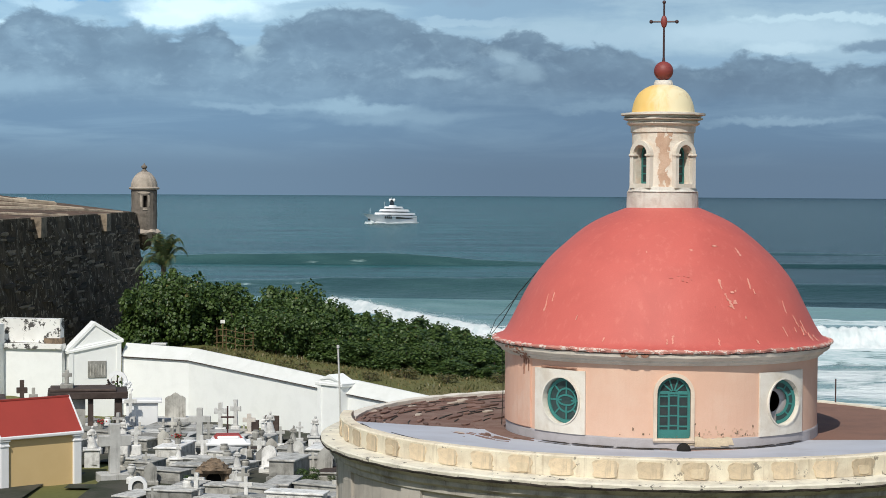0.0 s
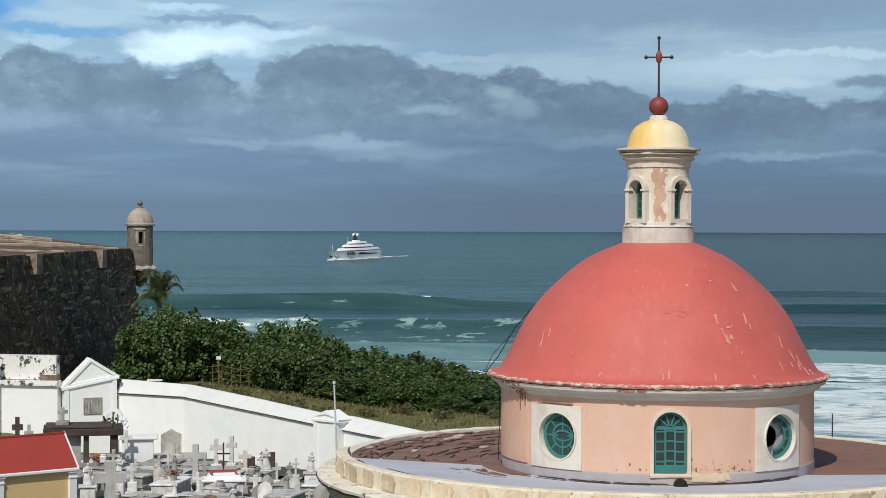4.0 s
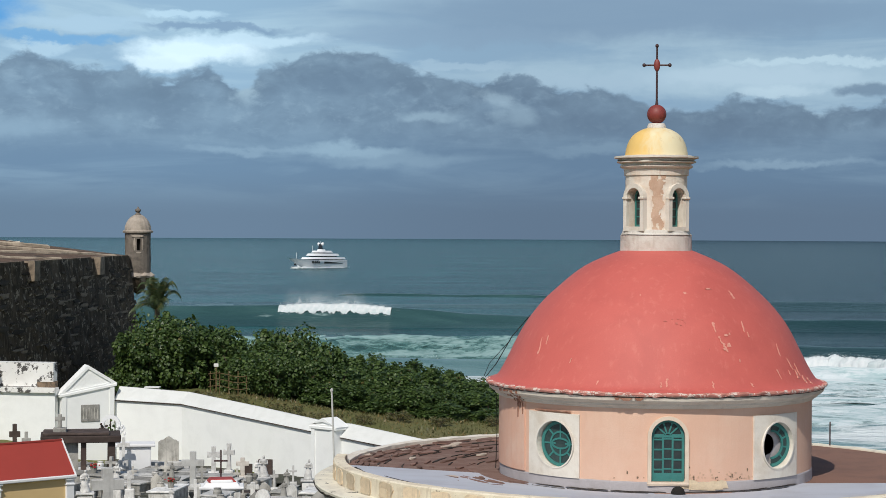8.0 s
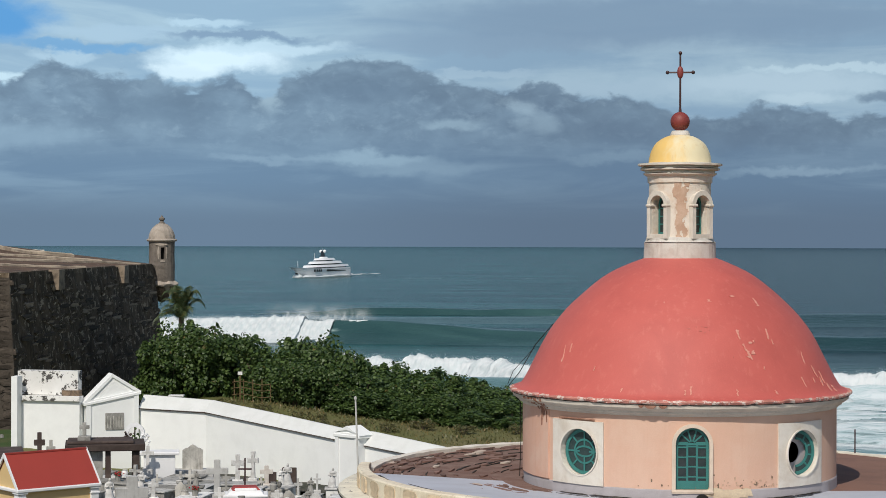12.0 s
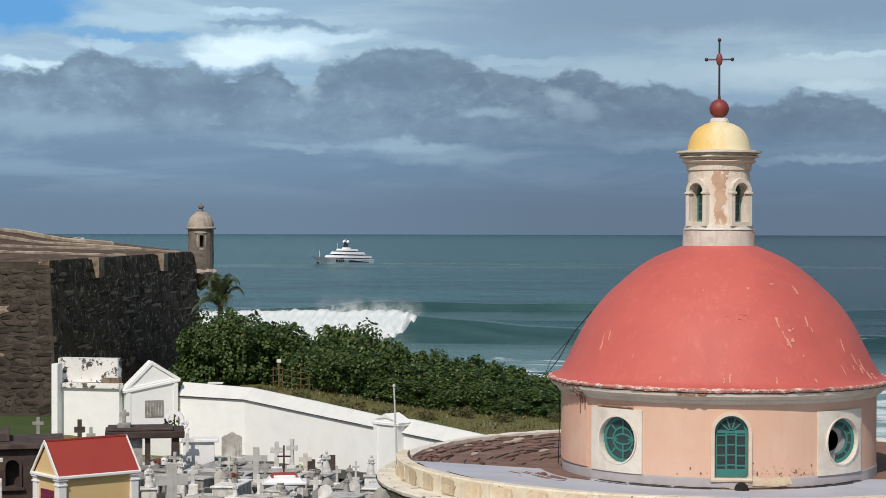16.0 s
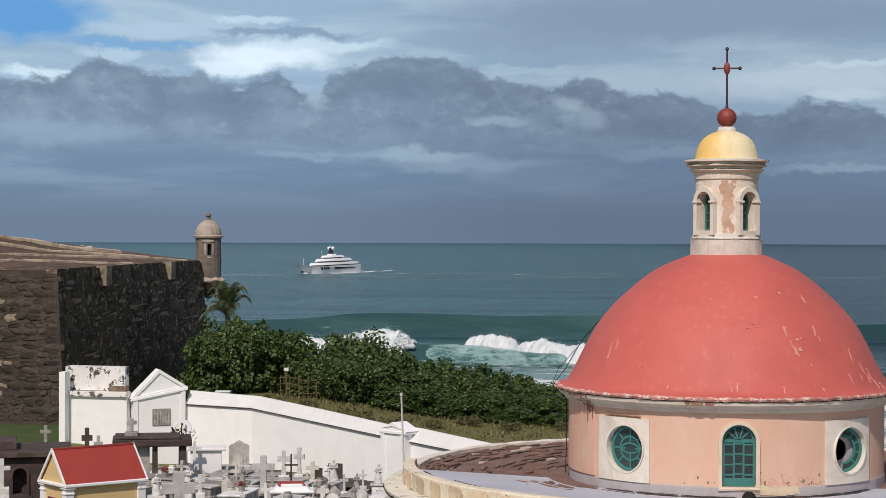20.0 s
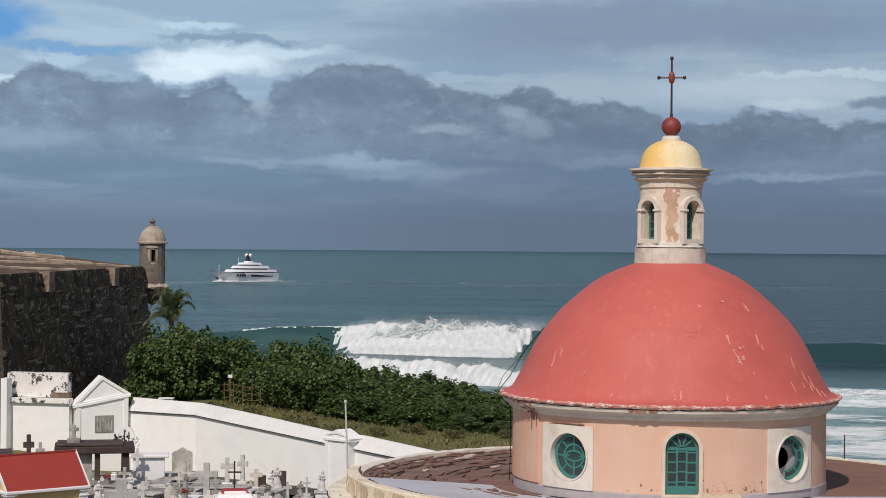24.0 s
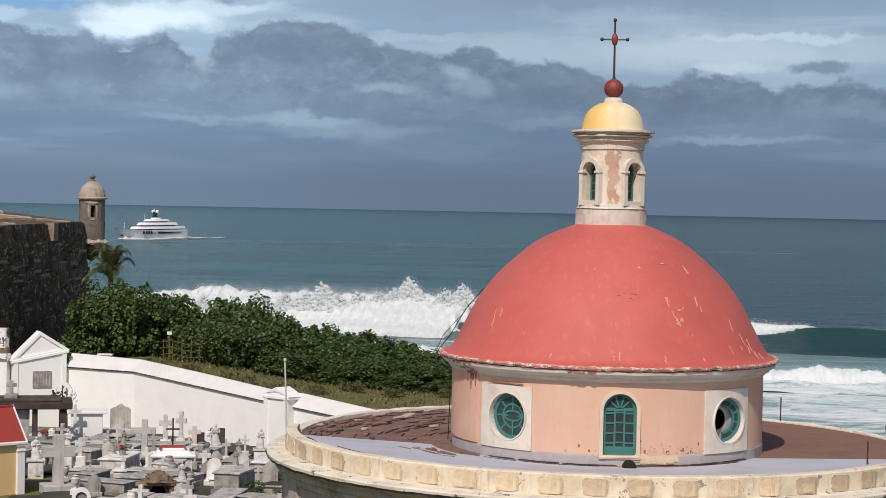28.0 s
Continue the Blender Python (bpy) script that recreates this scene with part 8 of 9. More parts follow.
# ---- cemetery ----
def graveyard_ground():
    bm = bmesh.new()
    step = 1.0
    cells = {}
    for i in range(-30, 4):
        for j in range(60, 112):
            x, y = float(i), float(j)
            if math.hypot(x + 4 - CHAPEL.translation.x - 4, y - CHAPEL.translation.y) < 9 or y > 108.5 - max(0.0, (x + 21) * 0.62):
                continue
            if noise.noise(Vector((x * 0.33, y * 0.33, 7.0))) > 0.22 or (x < -21.5 and y > 84):
                continue
            for p in ((x, y), (x + step, y), (x + step, y + step), (x, y + step)):
                if p not in cells:
                    cells[p] = bm.verts.new((p[0], p[1], ground_height(*p) + 0.14))
            bm.faces.new([cells[p] for p in ((x, y), (x + step, y), (x + step, y + step), (x, y + step))])
    tagged(part("pavement", bm, M["paving"]), "worn grey paving between the graves", "pavement", kind="structure")
    bm = bmesh.new()
    g = [[bm.verts.new((x, y, ground_height(x, y) + 0.16 + 0.05 * noise.noise(Vector((x, y, 0))))) for y in range(90, 121, 2)] for x in range(-60, -26, 2)]
    for i in range(len(g) - 1):
        for j in range(len(g[0]) - 1):
            bm.faces.new((g[i][j], g[i + 1][j], g[i + 1][j + 1], g[i][j + 1]))
    tagged(part("lawn", bm, M["grass_green"], smooth=True), "green turf below the fort", "lawn", kind="structure")


graveyard_ground()


def cross_outline(h, w, t, flare=0.0):
    a = h * 0.66
    f = flare
    return [(-t - f, 0), (t + f, 0), (t, a - t), (w, a - t - f), (w, a + t + f), (t, a + t), (t + f, h), (-t - f, h), (-t, a + t), (-w, a + t + f), (-w, a - t - f), (-t, a - t)]


def cross_grave(mat, h, w, t, base, label, name="cross_monument", flare=0.0, steps=2):
    g = thing(name, Matrix.Identity(4), label, "cross", "crosses in the cemetery")
    z = -0.3
    for k in range(steps):
        s = 1 - 0.26 * k
        hh = (base + 0.3) / steps
        part("step", boxed(0, 0, z, (w * 1.7 + 0.2) * s, (w * 1.5 + 0.15) * s, hh, bevel=0.02), M[mat], g)
        z += hh
    bm = prism(cross_outline(h - base, w, t, flare), t * 1.8)
    bmesh.ops.translate(bm, verts=bm.verts, vec=(0, 0, base))
    bmesh.ops.bevel(bm, geom=bm.edges[:], offset=0.012, segments=1, affect="EDGES")
    part("cross", bm, M[mat], g)
    return g


def statue(mat, h, label, seed=0):
    """A draped figure on a block: one plain worn mesh on a pedestal."""
    g = thing("statue_monument", Matrix.Identity(4), label, "statue", "statues in the cemetery")
    b = h * 0.36
    part("pedestal", boxed(0, 0, -0.3, 0.62, 0.62, b + 0.3, bevel=0.03), M[mat], g)
    part("pedestal_cap", boxed(0, 0, b, 0.74, 0.74, 0.08, bevel=0.015), M[mat], g)
    s = h - b - 0.08
    bm = lathe(bezier_profile([(0.02, 0), (0.25, 0), (0.225, 0.15), (0.17, 0.42), (0.145, 0.56), (0.17, 0.68), (0.19, 0.76), (0.12, 0.82), (0.055, 0.845), (0.05, 0.87), (0.01, 0.88)], 3), 18, closed=False)
    for v in bm.verts:
        fold = 1 + 0.10 * math.sin(9 * math.atan2(v.co.y, v.co.x) + seed) * max(0.0, 0.6 - v.co.z)
        v.co = Vector((v.co.x * fold, v.co.y * fold * 0.72, v.co.z))
    bmesh.ops.create_uvsphere(bm, u_segments=10, v_segments=8, radius=0.078, matrix=Matrix.Translation((0.01, -0.015, 0.92)) @ Matrix.Diagonal((0.85, 0.95, 1.1, 1)))
    for side in (-1, 1):
        tube([(side * 0.165, 0.0, 0.755), (side * 0.205, -0.03, 0.60), (side * 0.05, -0.17, 0.63)], [0.055, 0.05, 0.032], 7, bm)
    turn = Matrix.Rotation(0.35 * math.sin(seed), 3, "Z")
    for v in bm.verts:
        p = turn @ v.co
        v.co = Vector((p.x * s * 0.9 + 0.02 * s * math.sin(p.z * 4 + seed), p.y * s * 0.9, p.z * s + b + 0.08))
    part("figure", roughen(bm, 0.018 * s, 0.2 * s, seed), M[mat], g, smooth=True)
    return g


def slab_grave(mat, length, wide, high, kind, label):
    g = thing("grave", Matrix.Identity(4), label, "grave", "graves in the cemetery")
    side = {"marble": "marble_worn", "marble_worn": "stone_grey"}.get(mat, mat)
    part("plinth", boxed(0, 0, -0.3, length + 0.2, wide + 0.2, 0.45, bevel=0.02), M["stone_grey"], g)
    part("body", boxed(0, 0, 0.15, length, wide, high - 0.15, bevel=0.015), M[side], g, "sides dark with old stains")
    if kind == "gable":
        lid = prism([(-wide / 2 - 0.08, 0), (wide / 2 + 0.08, 0), (wide / 2 + 0.08, 0.08), (0, 0.3), (-wide / 2 - 0.08, 0.08)], length + 0.12)
        bmesh.ops.rotate(lid, verts=lid.verts, cent=(0, 0, 0), matrix=Matrix.Rotation(radians(90), 3, "Z"))
        bmesh.ops.translate(lid, verts=lid.verts, vec=(0, 0, high))
        part("lid", lid, M[mat], g)
    else:
        part("lid", boxed(0, 0, high, length + 0.14, wide + 0.14, 0.09, bevel=0.02), M[mat], g)
    if kind == "stele":
        st = prism([(-0.36, 0), (0.36, 0), (0.36, 0.62), (0.26, 0.80), (0, 0.88), (-0.26, 0.80), (-0.36, 0.62)], 0.16)
        bmesh.ops.translate(st, verts=st.verts, vec=(0, 0, high + 0.09))
        p = part("headstone", st, M[mat], g)
        p.matrix_basis = pose(-length / 2 + 0.2, 0, 0, 0, 0, 0)
    if kind == "cross":
        part("cross_block", boxed(-length / 2 + 0.25, 0, high + 0.09, 0.4, 0.4, 0.3, bevel=0.02), M[mat], g)
        c = prism(cross_outline(0.95, 0.30, 0.075), 0.13)
        bmesh.ops.translate(c, verts=c.verts, vec=(-length / 2 + 0.25, 0, high + 0.39))
        part("cross", c, M[mat], g)
    if kind == "urn":
        part("block", boxed(-length / 2 + 0.25, 0, high + 0.09, 0.42, 0.42, 0.45, bevel=0.02), M[mat], g)
        u = lathe([(0.01, 0), (0.13, 0), (0.07, 0.08), (0.17, 0.26), (0.19, 0.4), (0.12, 0.46), (0.15, 0.5), (0.01, 0.5)], 12)
        bmesh.ops.translate(u, verts=u.verts, vec=(-length / 2 + 0.25, 0, high + 0.54))
        part("urn", u, M[mat], g)
    if kind == "kerb":
        part("gravel", roughen(boxed(0, 0, high + 0.085, length - 0.2, wide - 0.2, 0.04), 0.01, 0.1), M["stone_dark"], g)
    return g


def flower_pot(mat, flowers, label):
    g = thing("flower_pot", Matrix.Identity(4), label, "flowers", "flowers on the graves")
    part("pot", lathe([(0.01, 0), (0.11, 0), (0.15, 0.22), (0.16, 0.26), (0.13, 0.26), (0.01, 0.2)], 12), M[mat], g)
    bm = bmesh.new()
    rng = random.Random(7)
    for k in range(18):
        d = Vector((rng.gauss(0, 0.10), rng.gauss(0, 0.10), rng.uniform(0.26, 0.42)))
        bmesh.ops.create_icosphere(bm, subdivisions=1, radius=rng.uniform(0.025, 0.045), matrix=Matrix.Translation(d))
    tagged(part("bouquet", bm, M[flowers], g), kind="stuff")
    me = DRY_CROWNS[0]
    share("leaves", me, g, Matrix.Translation((0, 0, 0.2)) @ Matrix.Diagonal((0.35, 0.35, 0.3, 1)))
    return g


def stand(ob, x, y, turn=0.0, lift=0.0):
    ob.matrix_basis = pose(x, y, ground_height(x, y) + 0.14 + lift, 0, 0, turn)
    return ob


# single monuments
TAKEN = []


def put(ob, x, y, turn=0.0, lift=0.0, room=1.0, tall=1.0):
    TAKEN.append((x, y, room))
    if tall != 1.0:
        stand(ob, x, y, turn, lift)
        ob.scale.z = tall
        return ob
    return stand(ob, x, y, turn, lift)


put(cross_grave("stone_pale", 2.4, 0.62, 0.20, 0.5, "large grey stone cross on a stepped base", steps=1), -14.6, 74.58, 22, -0.3, 0.9)
put(cross_grave("stone_pale", 2.15, 0.47, 0.13, 0.75, "tall grey stone cross on a square base", steps=2), -12.58, 83.05, 4, -0.2)
put(cross_grave("marble", 1.6, 0.30, 0.09, 0.6, "white marble cross with flared arms", flare=0.03), -12.97, 92.09, 8, tall=1.2)
put(cross_grave("marble", 1.75, 0.26, 0.08, 0.7, "slim white marble cross with flared arms", flare=0.03), -12.25, 92.19, -6, tall=1.2)
put(cross_grave("iron", 1.95, 0.30, 0.035, 0.5, "thin black iron cross with scrolls", name="iron_cross"), -11.81, 86.19, 5)
put(cross_grave("lantern_base", 1.5, 0.30, 0.10, 0.65, "pinkish stone cross on a block"), -11.49, 91.28, 10)
put(cross_grave("marble", 1.2, 0.18, 0.05, 0.4, "small white cross on a pedestal"), -9.33, 93.54, 6)
put(cross_grave("marble", 1.6, 0.30, 0.08, 0.7, "white cross on a stepped base by the wall"), -17.87, 95.34, 10, tall=1.25)
put(cross_grave("stone_dark", 1.75, 0.26, 0.10, 0.7, "dark weathered stone cross"), -22.98, 94.24, 20, tall=1.4)
put(cross_grave("stone_grey", 1.5, 0.22, 0.08, 0.6, "grey weathered cross beside a dark one"), -22.68, 95.34, 12, tall=1.4)
put(cross_grave("stone_grey", 1.6, 0.30, 0.09, 0.6, "grey cross with a white flower stand on the turf"), -26.7, 100.5, 15)
put(cross_grave("marble", 2.6, 0.32, 0.08, 1.5, "white cross on a tall white pedestal", steps=2), -21.36, 73.98, 18)
put(cross_grave("stone_dark", 0.9, 0.24, 0.08, 0.25, "dark stone cross on a low block"), -5.52, 71.79, 12, 0.0)
put(cross_grave("marble", 1.25, 0.22, 0.08, 0.5, "white cross between statues"), -14.88, 80.64, 16)
put(cross_grave("marble", 0.9, 0.26, 0.10, 0.3, "short white cross on a grave"), -9.81, 81.41, 5)
for x, y, h, mat, turn in ((-10.92, 92.36, 1.4, "marble", 10), (-10.39, 90.4, 1.7, "marble", -8), (-8.41, 91.61, 1.6, "marble", 5), (-7.84, 89.66, 1.0, "marble", 30), (-16.24, 78.33, 1.55, "marble", 12), (-15.39, 80.54, 1.6, "marble", -10),
                           (-8.81, 85.55, 1.3, "stone_grey", 0), (-8.31, 79.57, 1.2, "stone_grey", 14), (-12.59, 77.5, 0.95, "marble", 0), (-9.81, 74.36, 1.2, "marble", -12), (-9.52, 71.9, 0.8, "marble", 8), (-7.0, 87.6, 1.1, "stone_grey", 0), (-14.2, 87.5, 1.2, "stone_grey", 5)):
    put(statue(mat, h, "white marble angel on a pedestal" if mat == "marble" else "grey stone figure on a pedestal", x), x, y, turn)

# pale box tomb with a red-painted slab
rt = thing("red_topped_tomb", Matrix.Identity(4), "white tomb with moulded top and a red painted slab", "grave")
part("body", boxed(0, 0, -0.3, 1.55, 1.1, 1.0, bevel=0.02), M["marble"], rt)
part("cap", boxed(0, 0, 0.7, 1.85, 1.35, 0.12, bevel=0.03), M["tomb_white"], rt)
part("upper_step", boxed(0, 0, 0.82, 1.5, 1.0, 0.16, top=0.85), M["tomb_white"], rt)
part("red_slab", boxed(0, 0, 0.98, 1.15, 0.8, 0.14, rz=0.1, top=0.8), M["rust_red"], rt, "red painted slab")
part("scroll", roughen(boxed(0, -0.3, 0.9, 0.9, 0.25, 0.16, bevel=0.05), 0.05, 0.2), M["tomb_white"], rt)
put(rt, -10.97, 80.25, 8)
for x, y, w, h, t in ((-12.0, 97.3, 0.5, 0.55, 0), (-11.05, 96.9, 0.72, 0.85, -6)):
    s = thing("memorial_slab", Matrix.Identity(4), "dark grey upright memorial slab", "gravestone")
    part("slab", boxed(0, 0, 0.0, w, 0.14, h + 0.4, bevel=0.02), M["stone_dark"], s)
    part("foot", boxed(0, 0, -0.3, w + 0.3, 0.5, 0.55, bevel=0.02), M["stone_grey"], s)
    put(s, x, y, t, tall=1.0)
bt = thing("box_tomb", Matrix.Identity(4), "white box tomb with a broad flat lid", "grave")
part("body", boxed(0, 0, -0.3, 1.55, 1.0, 1.35, bevel=0.02), M["tomb_white"], bt)
part("lid", boxed(0, 0, 1.05, 1.95, 1.3, 0.1, bevel=0.02), M["tomb_white"], bt)
put(bt, -17.5, 96.5, 10, tall=1.5)
ste = thing("stele", Matrix.Identity(4), "pale pointed stele on a broad base", "gravestone")
part("base", boxed(0, 0, -0.3, 2.1, 0.9, 0.85, bevel=0.02), M["marble"], ste)
s = prism([(-0.52, 0.35), (0.52, 0.35), (0.52, 1.22), (0.36, 1.29), (0.26, 1.30), (0.12, 1.38), (0, 1.42), (-0.12, 1.38), (-0.26, 1.30), (-0.36, 1.29), (-0.52, 1.22)], 0.25)
part("stone", s, M["stone_warm"], ste)
put(ste, -16.2, 98.7, 8, tall=1.45)


def house_tomb():
    h = thing("house_tomb", pose(-17.72, 73.65, 0, 0, 0, 41.5), "yellow house-shaped tomb with red gabled roof and white corners", "tomb")
    L, W, H, A = 3.3, 2.05, 2.02, 3.30
    part("body", boxed(0, 0, -0.6, L - 0.1, W - 0.1, H + 0.6), M["tomb_yellow"], h, "ochre painted walls")
    gable = [(-W / 2 + 0.05, H), (W / 2 - 0.05, H), (0, A - 0.12)]
    for x in (-L / 2 + 0.05, L / 2 - 0.05):
        g = part("gable", prism(gable, 0.12), M["tomb_yellow"], h)
        g.matrix_basis = pose(x, 0, 0, 0, 0, 90)
    for sx in (-1, 1):
        for sy in (-1, 1):
            c = part("corner_pillar", boxed(0, 0, -0.6, 0.34, 0.34, H + 0.45, bevel=0.02), M["tomb_white"], h, "white corner pillar")
            c.matrix_basis = pose(sx * (L / 2 - 0.12), sy * (W / 2 - 0.12), 0)
            part("capital", boxed(0, 0, H - 0.17, 0.44, 0.44, 0.1, bevel=0.02), M["tomb_white"], c)
            part("capital_neck", boxed(0, 0, H - 0.36, 0.40, 0.40, 0.06, bevel=0.01), M["tomb_white"], c)
    part("cornice", boxed(0, 0, H - 0.10, L + 0.26, W + 0.26, 0.13, bevel=0.03), M["tomb_white"], h, "white moulded cornice")
    for s in (-1, 1):
        rise, run = A - H - 0.06, W / 2 + 0.06
        r = prism([(0, A), (s * run, A - rise * run / (W / 2 + 0.02)), (s * run, A - rise * run / (W / 2 + 0.02) - 0.07), (0, A - 0.09)], L + 0.16)
        o = part("roof_slope", r, M["tomb_red"], h, "red painted roof slope")
        o.matrix_basis = pose(0, 0, 0, 0, 0, 90)
        for x in (-L / 2 - 0.09, L / 2 + 0.09):
            v = prism([(0, A + 0.03), (s * (run + 0.02), A - rise * run / (W / 2 + 0.02) + 0.02), (s * (run + 0.02), A - rise * run / (W / 2 + 0.02) - 0.12), (0, A - 0.13)], 0.06)
            o = part("verge", v, M["tomb_white"], h, "white verge board")
            o.matrix_basis = pose(x, 0, 0, 0, 0, 90)
    part("ridge", boxed(0, 0, A - 0.04, L + 0.16, 0.12, 0.06), M["tomb_red"], h)
    d = part("door", boxed(0, 0, -0.3, 1.0, 0.06, 1.75), M["maroon"], h, "maroon panelled door")
    d.matrix_basis = pose(-L / 2 + 0.03, 0, 0, 0, 0, 90)
    for z in (-0.15, 0.62):
        part("door_panel", boxed(0, 0.04, z, 0.78, 0.03, 0.62, bevel=0.01), M["maroon"], d)
    part("door_rail", boxed(0, 0.045, 0.52, 0.9, 0.04, 0.07), M["tomb_white"], d)


house_tomb()
TAKEN.append((-17.8, 73.7, 2.6))


def dark_mausoleum():
    h = thing("mausoleum", pose(-22.9, 78.6, 0, 0, 0, 16), "black-stained stone mausoleum with an arched opening", "mausoleum")
    wall = part("front_wall", boxed(0, -1.6, -0.5, 5.6, 0.4, 3.1), M["stone_dark"], h)
    bm = prism(arch(0.55, 1.05), 1.0)
    bmesh.ops.translate(bm, verts=bm.verts, vec=(0.9, -1.6, 0.95))
    carve(wall, [bm])
    s = part("arch_moulding", ring_prism(arch(0.55, 1.05, 12, 0.1), arch(0.55, 1.05), 0.12), M["stone_dark"], h, "black stone arch moulding")
    s.matrix_basis = pose(0.9, -1.83, 0.95)
    part("sill", boxed(0.9, -1.86, 0.78, 0.95, 0.2, 0.1), M["stone_dark"], h)
    part("body", boxed(0, 0.2, -0.5, 5.6, 3.0, 3.1), M["stone_dark"], h)
    part("cornice", roughen(boxed(0, -0.1, 2.42, 6.0, 3.9, 0.22, bevel=0.03), 0.02, 0.4), M["stone_dark"], h)
    part("roof_block", roughen(boxed(-0.9, 0.2, 2.64, 3.4, 2.4, 0.35, bevel=0.03), 0.02, 0.4), M["stone_dark"], h)


dark_mausoleum()
TAKEN.append((-22.9, 78.6, 3.4))


def stone_canopy():
    h = thing("stone_canopy", pose(-18.15, 86.6, -0.05, 0, 0, 12), "dark stone canopy on pillars over a tomb", "tomb")
    part("roof_slab", roughen(boxed(0, 0, 2.02, 3.5, 2.4, 0.3, bevel=0.03), 0.015, 0.5), M["stone_dark"], h, "black-stained roof slab")
    part("roof_top", roughen(boxed(-0.2, 0, 2.32, 2.9, 1.9, 0.12, bevel=0.03), 0.015, 0.5), M["stone_dark"], h)
    for x in (-1.35, 1.35):
        for y in (-0.85, 0.85):
            part("pillar", boxed(x, y, -1.3, 0.36, 0.36, 3.32, top=0.85), M["stone_dark"], h, "black stone pillar")
    part("rear_panel", boxed(-0.42, -0.7, -1.2, 0.62, 0.14, 3.2), M["stone_grey"], h, "grey stone panel under the canopy")
    part("pillar", boxed(0.12, -0.85, -1.3, 0.28, 0.28, 3.32, top=0.85), M["stone_dark"], h)
    part("tomb_chest", boxed(0, 0.1, -0.4, 1.9, 0.9, 1.0, bevel=0.02), M["stone_grey"], h)


stone_canopy()
TAKEN.append((-18.15, 86.6, 2.2))
c = cross_grave("stone_grey", 0.75, 0.22, 0.08, 0.15, "small grey cross standing on the stone canopy", steps=1)
c.matrix_basis = pose(-19.0, 86.2, 2.42, 0, 0, 8)
wr = thing("wreath_stand", pose(-18.1, 93.2, -0.1), "white round wreath on a stand against the wall", "wreath")
part("ring", ring_prism(disc(0.48, 22, 2.1), disc(0.30, 22, 2.1), 0.12), M["tomb_white"], wr)
part("post", boxed(0, 0, -1.4, 0.1, 0.1, 3.1), M["stone_grey"], wr)
part("cross_bar", boxed(0, 0, 1.66, 0.06, 0.06, 0.86), M["stone_dark"], wr)
for sx, mat in ((-0.36, "stone_dark"), (0.5, "tomb_white"), (0.1, "leaf")):
    bm = bmesh.new()
    rw = random.Random(int(sx * 100))
    for k in range(22):
        bmesh.ops.create_icosphere(bm, subdivisions=1, radius=rw.uniform(0.04, 0.08), matrix=Matrix.Translation((sx + rw.gauss(0, 0.14), -0.1 + rw.gauss(0, 0.05), 1.9 + rw.gauss(0, 0.13))))
    tagged(part("bouquet", bm, M[mat], wr), kind="stuff")
bs = thing("carved_shrine", pose(-10.42, 72.3, 0, 0, 0, 8), "brown carved stone shrine with columns and scrolled top", "tomb")
part("base", boxed(0, 0, -0.5, 1.4, 0.8, 0.6, bevel=0.03), M["brown_stone"], bs)
for x in (-0.48, 0.48):
    part("column", lathe([(0.01, 0.1), (0.13, 0.1), (0.1, 0.18), (0.09, 0.62), (0.13, 0.7), (0.01, 0.7)], 12), M["brown_stone"], bs).matrix_basis = pose(x, -0.2, 0)
part("niche_wall", ring_prism(arch(1.1, 0.9, 12, 0.05), arch(0.55, 0.75, 12), 0.3), M["brown_stone"], bs).matrix_basis = pose(0, 0.05, 0.0)
part("niche_back", prism(arch(0.6, 0.8), 0.1), M["dark_hole"], bs).matrix_basis = pose(0, 0.2, 0.0)
part("entablature", roughen(boxed(0, -0.05, 0.72, 1.35, 0.65, 0.16, bevel=0.03), 0.03, 0.15), M["brown_stone"], bs)
part("scrolled_top", roughen(lathe(bezier_profile([(0.05, 0.62), (0.22, 0.58), (0.30, 0.44), (0.50, 0.34), (0.62, 0.16), (0.70, 0.0), (0.05, 0.0)], 4), 20), 0.12, 0.13), M["brown_stone"], bs).matrix_basis = pose(0, 0, 0.86) @ Matrix.Diagonal((0.85, 0.8, 0.62, 1))
TAKEN.append((-10.42, 72.3, 1.0))
ni = thing("niche_stone", pose(-13.2, 71.9, -0.6, 0, 0, 10), "grey arched niche headstone with pale rim", "gravestone")
part("rim", ring_prism(arch(0.56, 1.15, 12, 0.07), arch(0.42, 1.08), 0.3), M["tomb_white"], ni)
part("back", prism(arch(0.5, 1.1), 0.12), M["stone_grey"], ni)
TAKEN.append((-13.2, 71.9, 0.8))
low = thing("low_tomb", pose(-6.2, 82.2, -0.05, 0, 0, -8), "long low white tomb beside the chapel", "grave")
part("body", boxed(0, 0, -1.2, 3.0, 1.5, 1.55, bevel=0.03), M["marble"], low)
part("lid", boxed(0, 0, 0.35, 3.2, 1.7, 0.1, bevel=0.03), M["marble"], low)
TAKEN.append((-6.2, 82.2, 1.7))

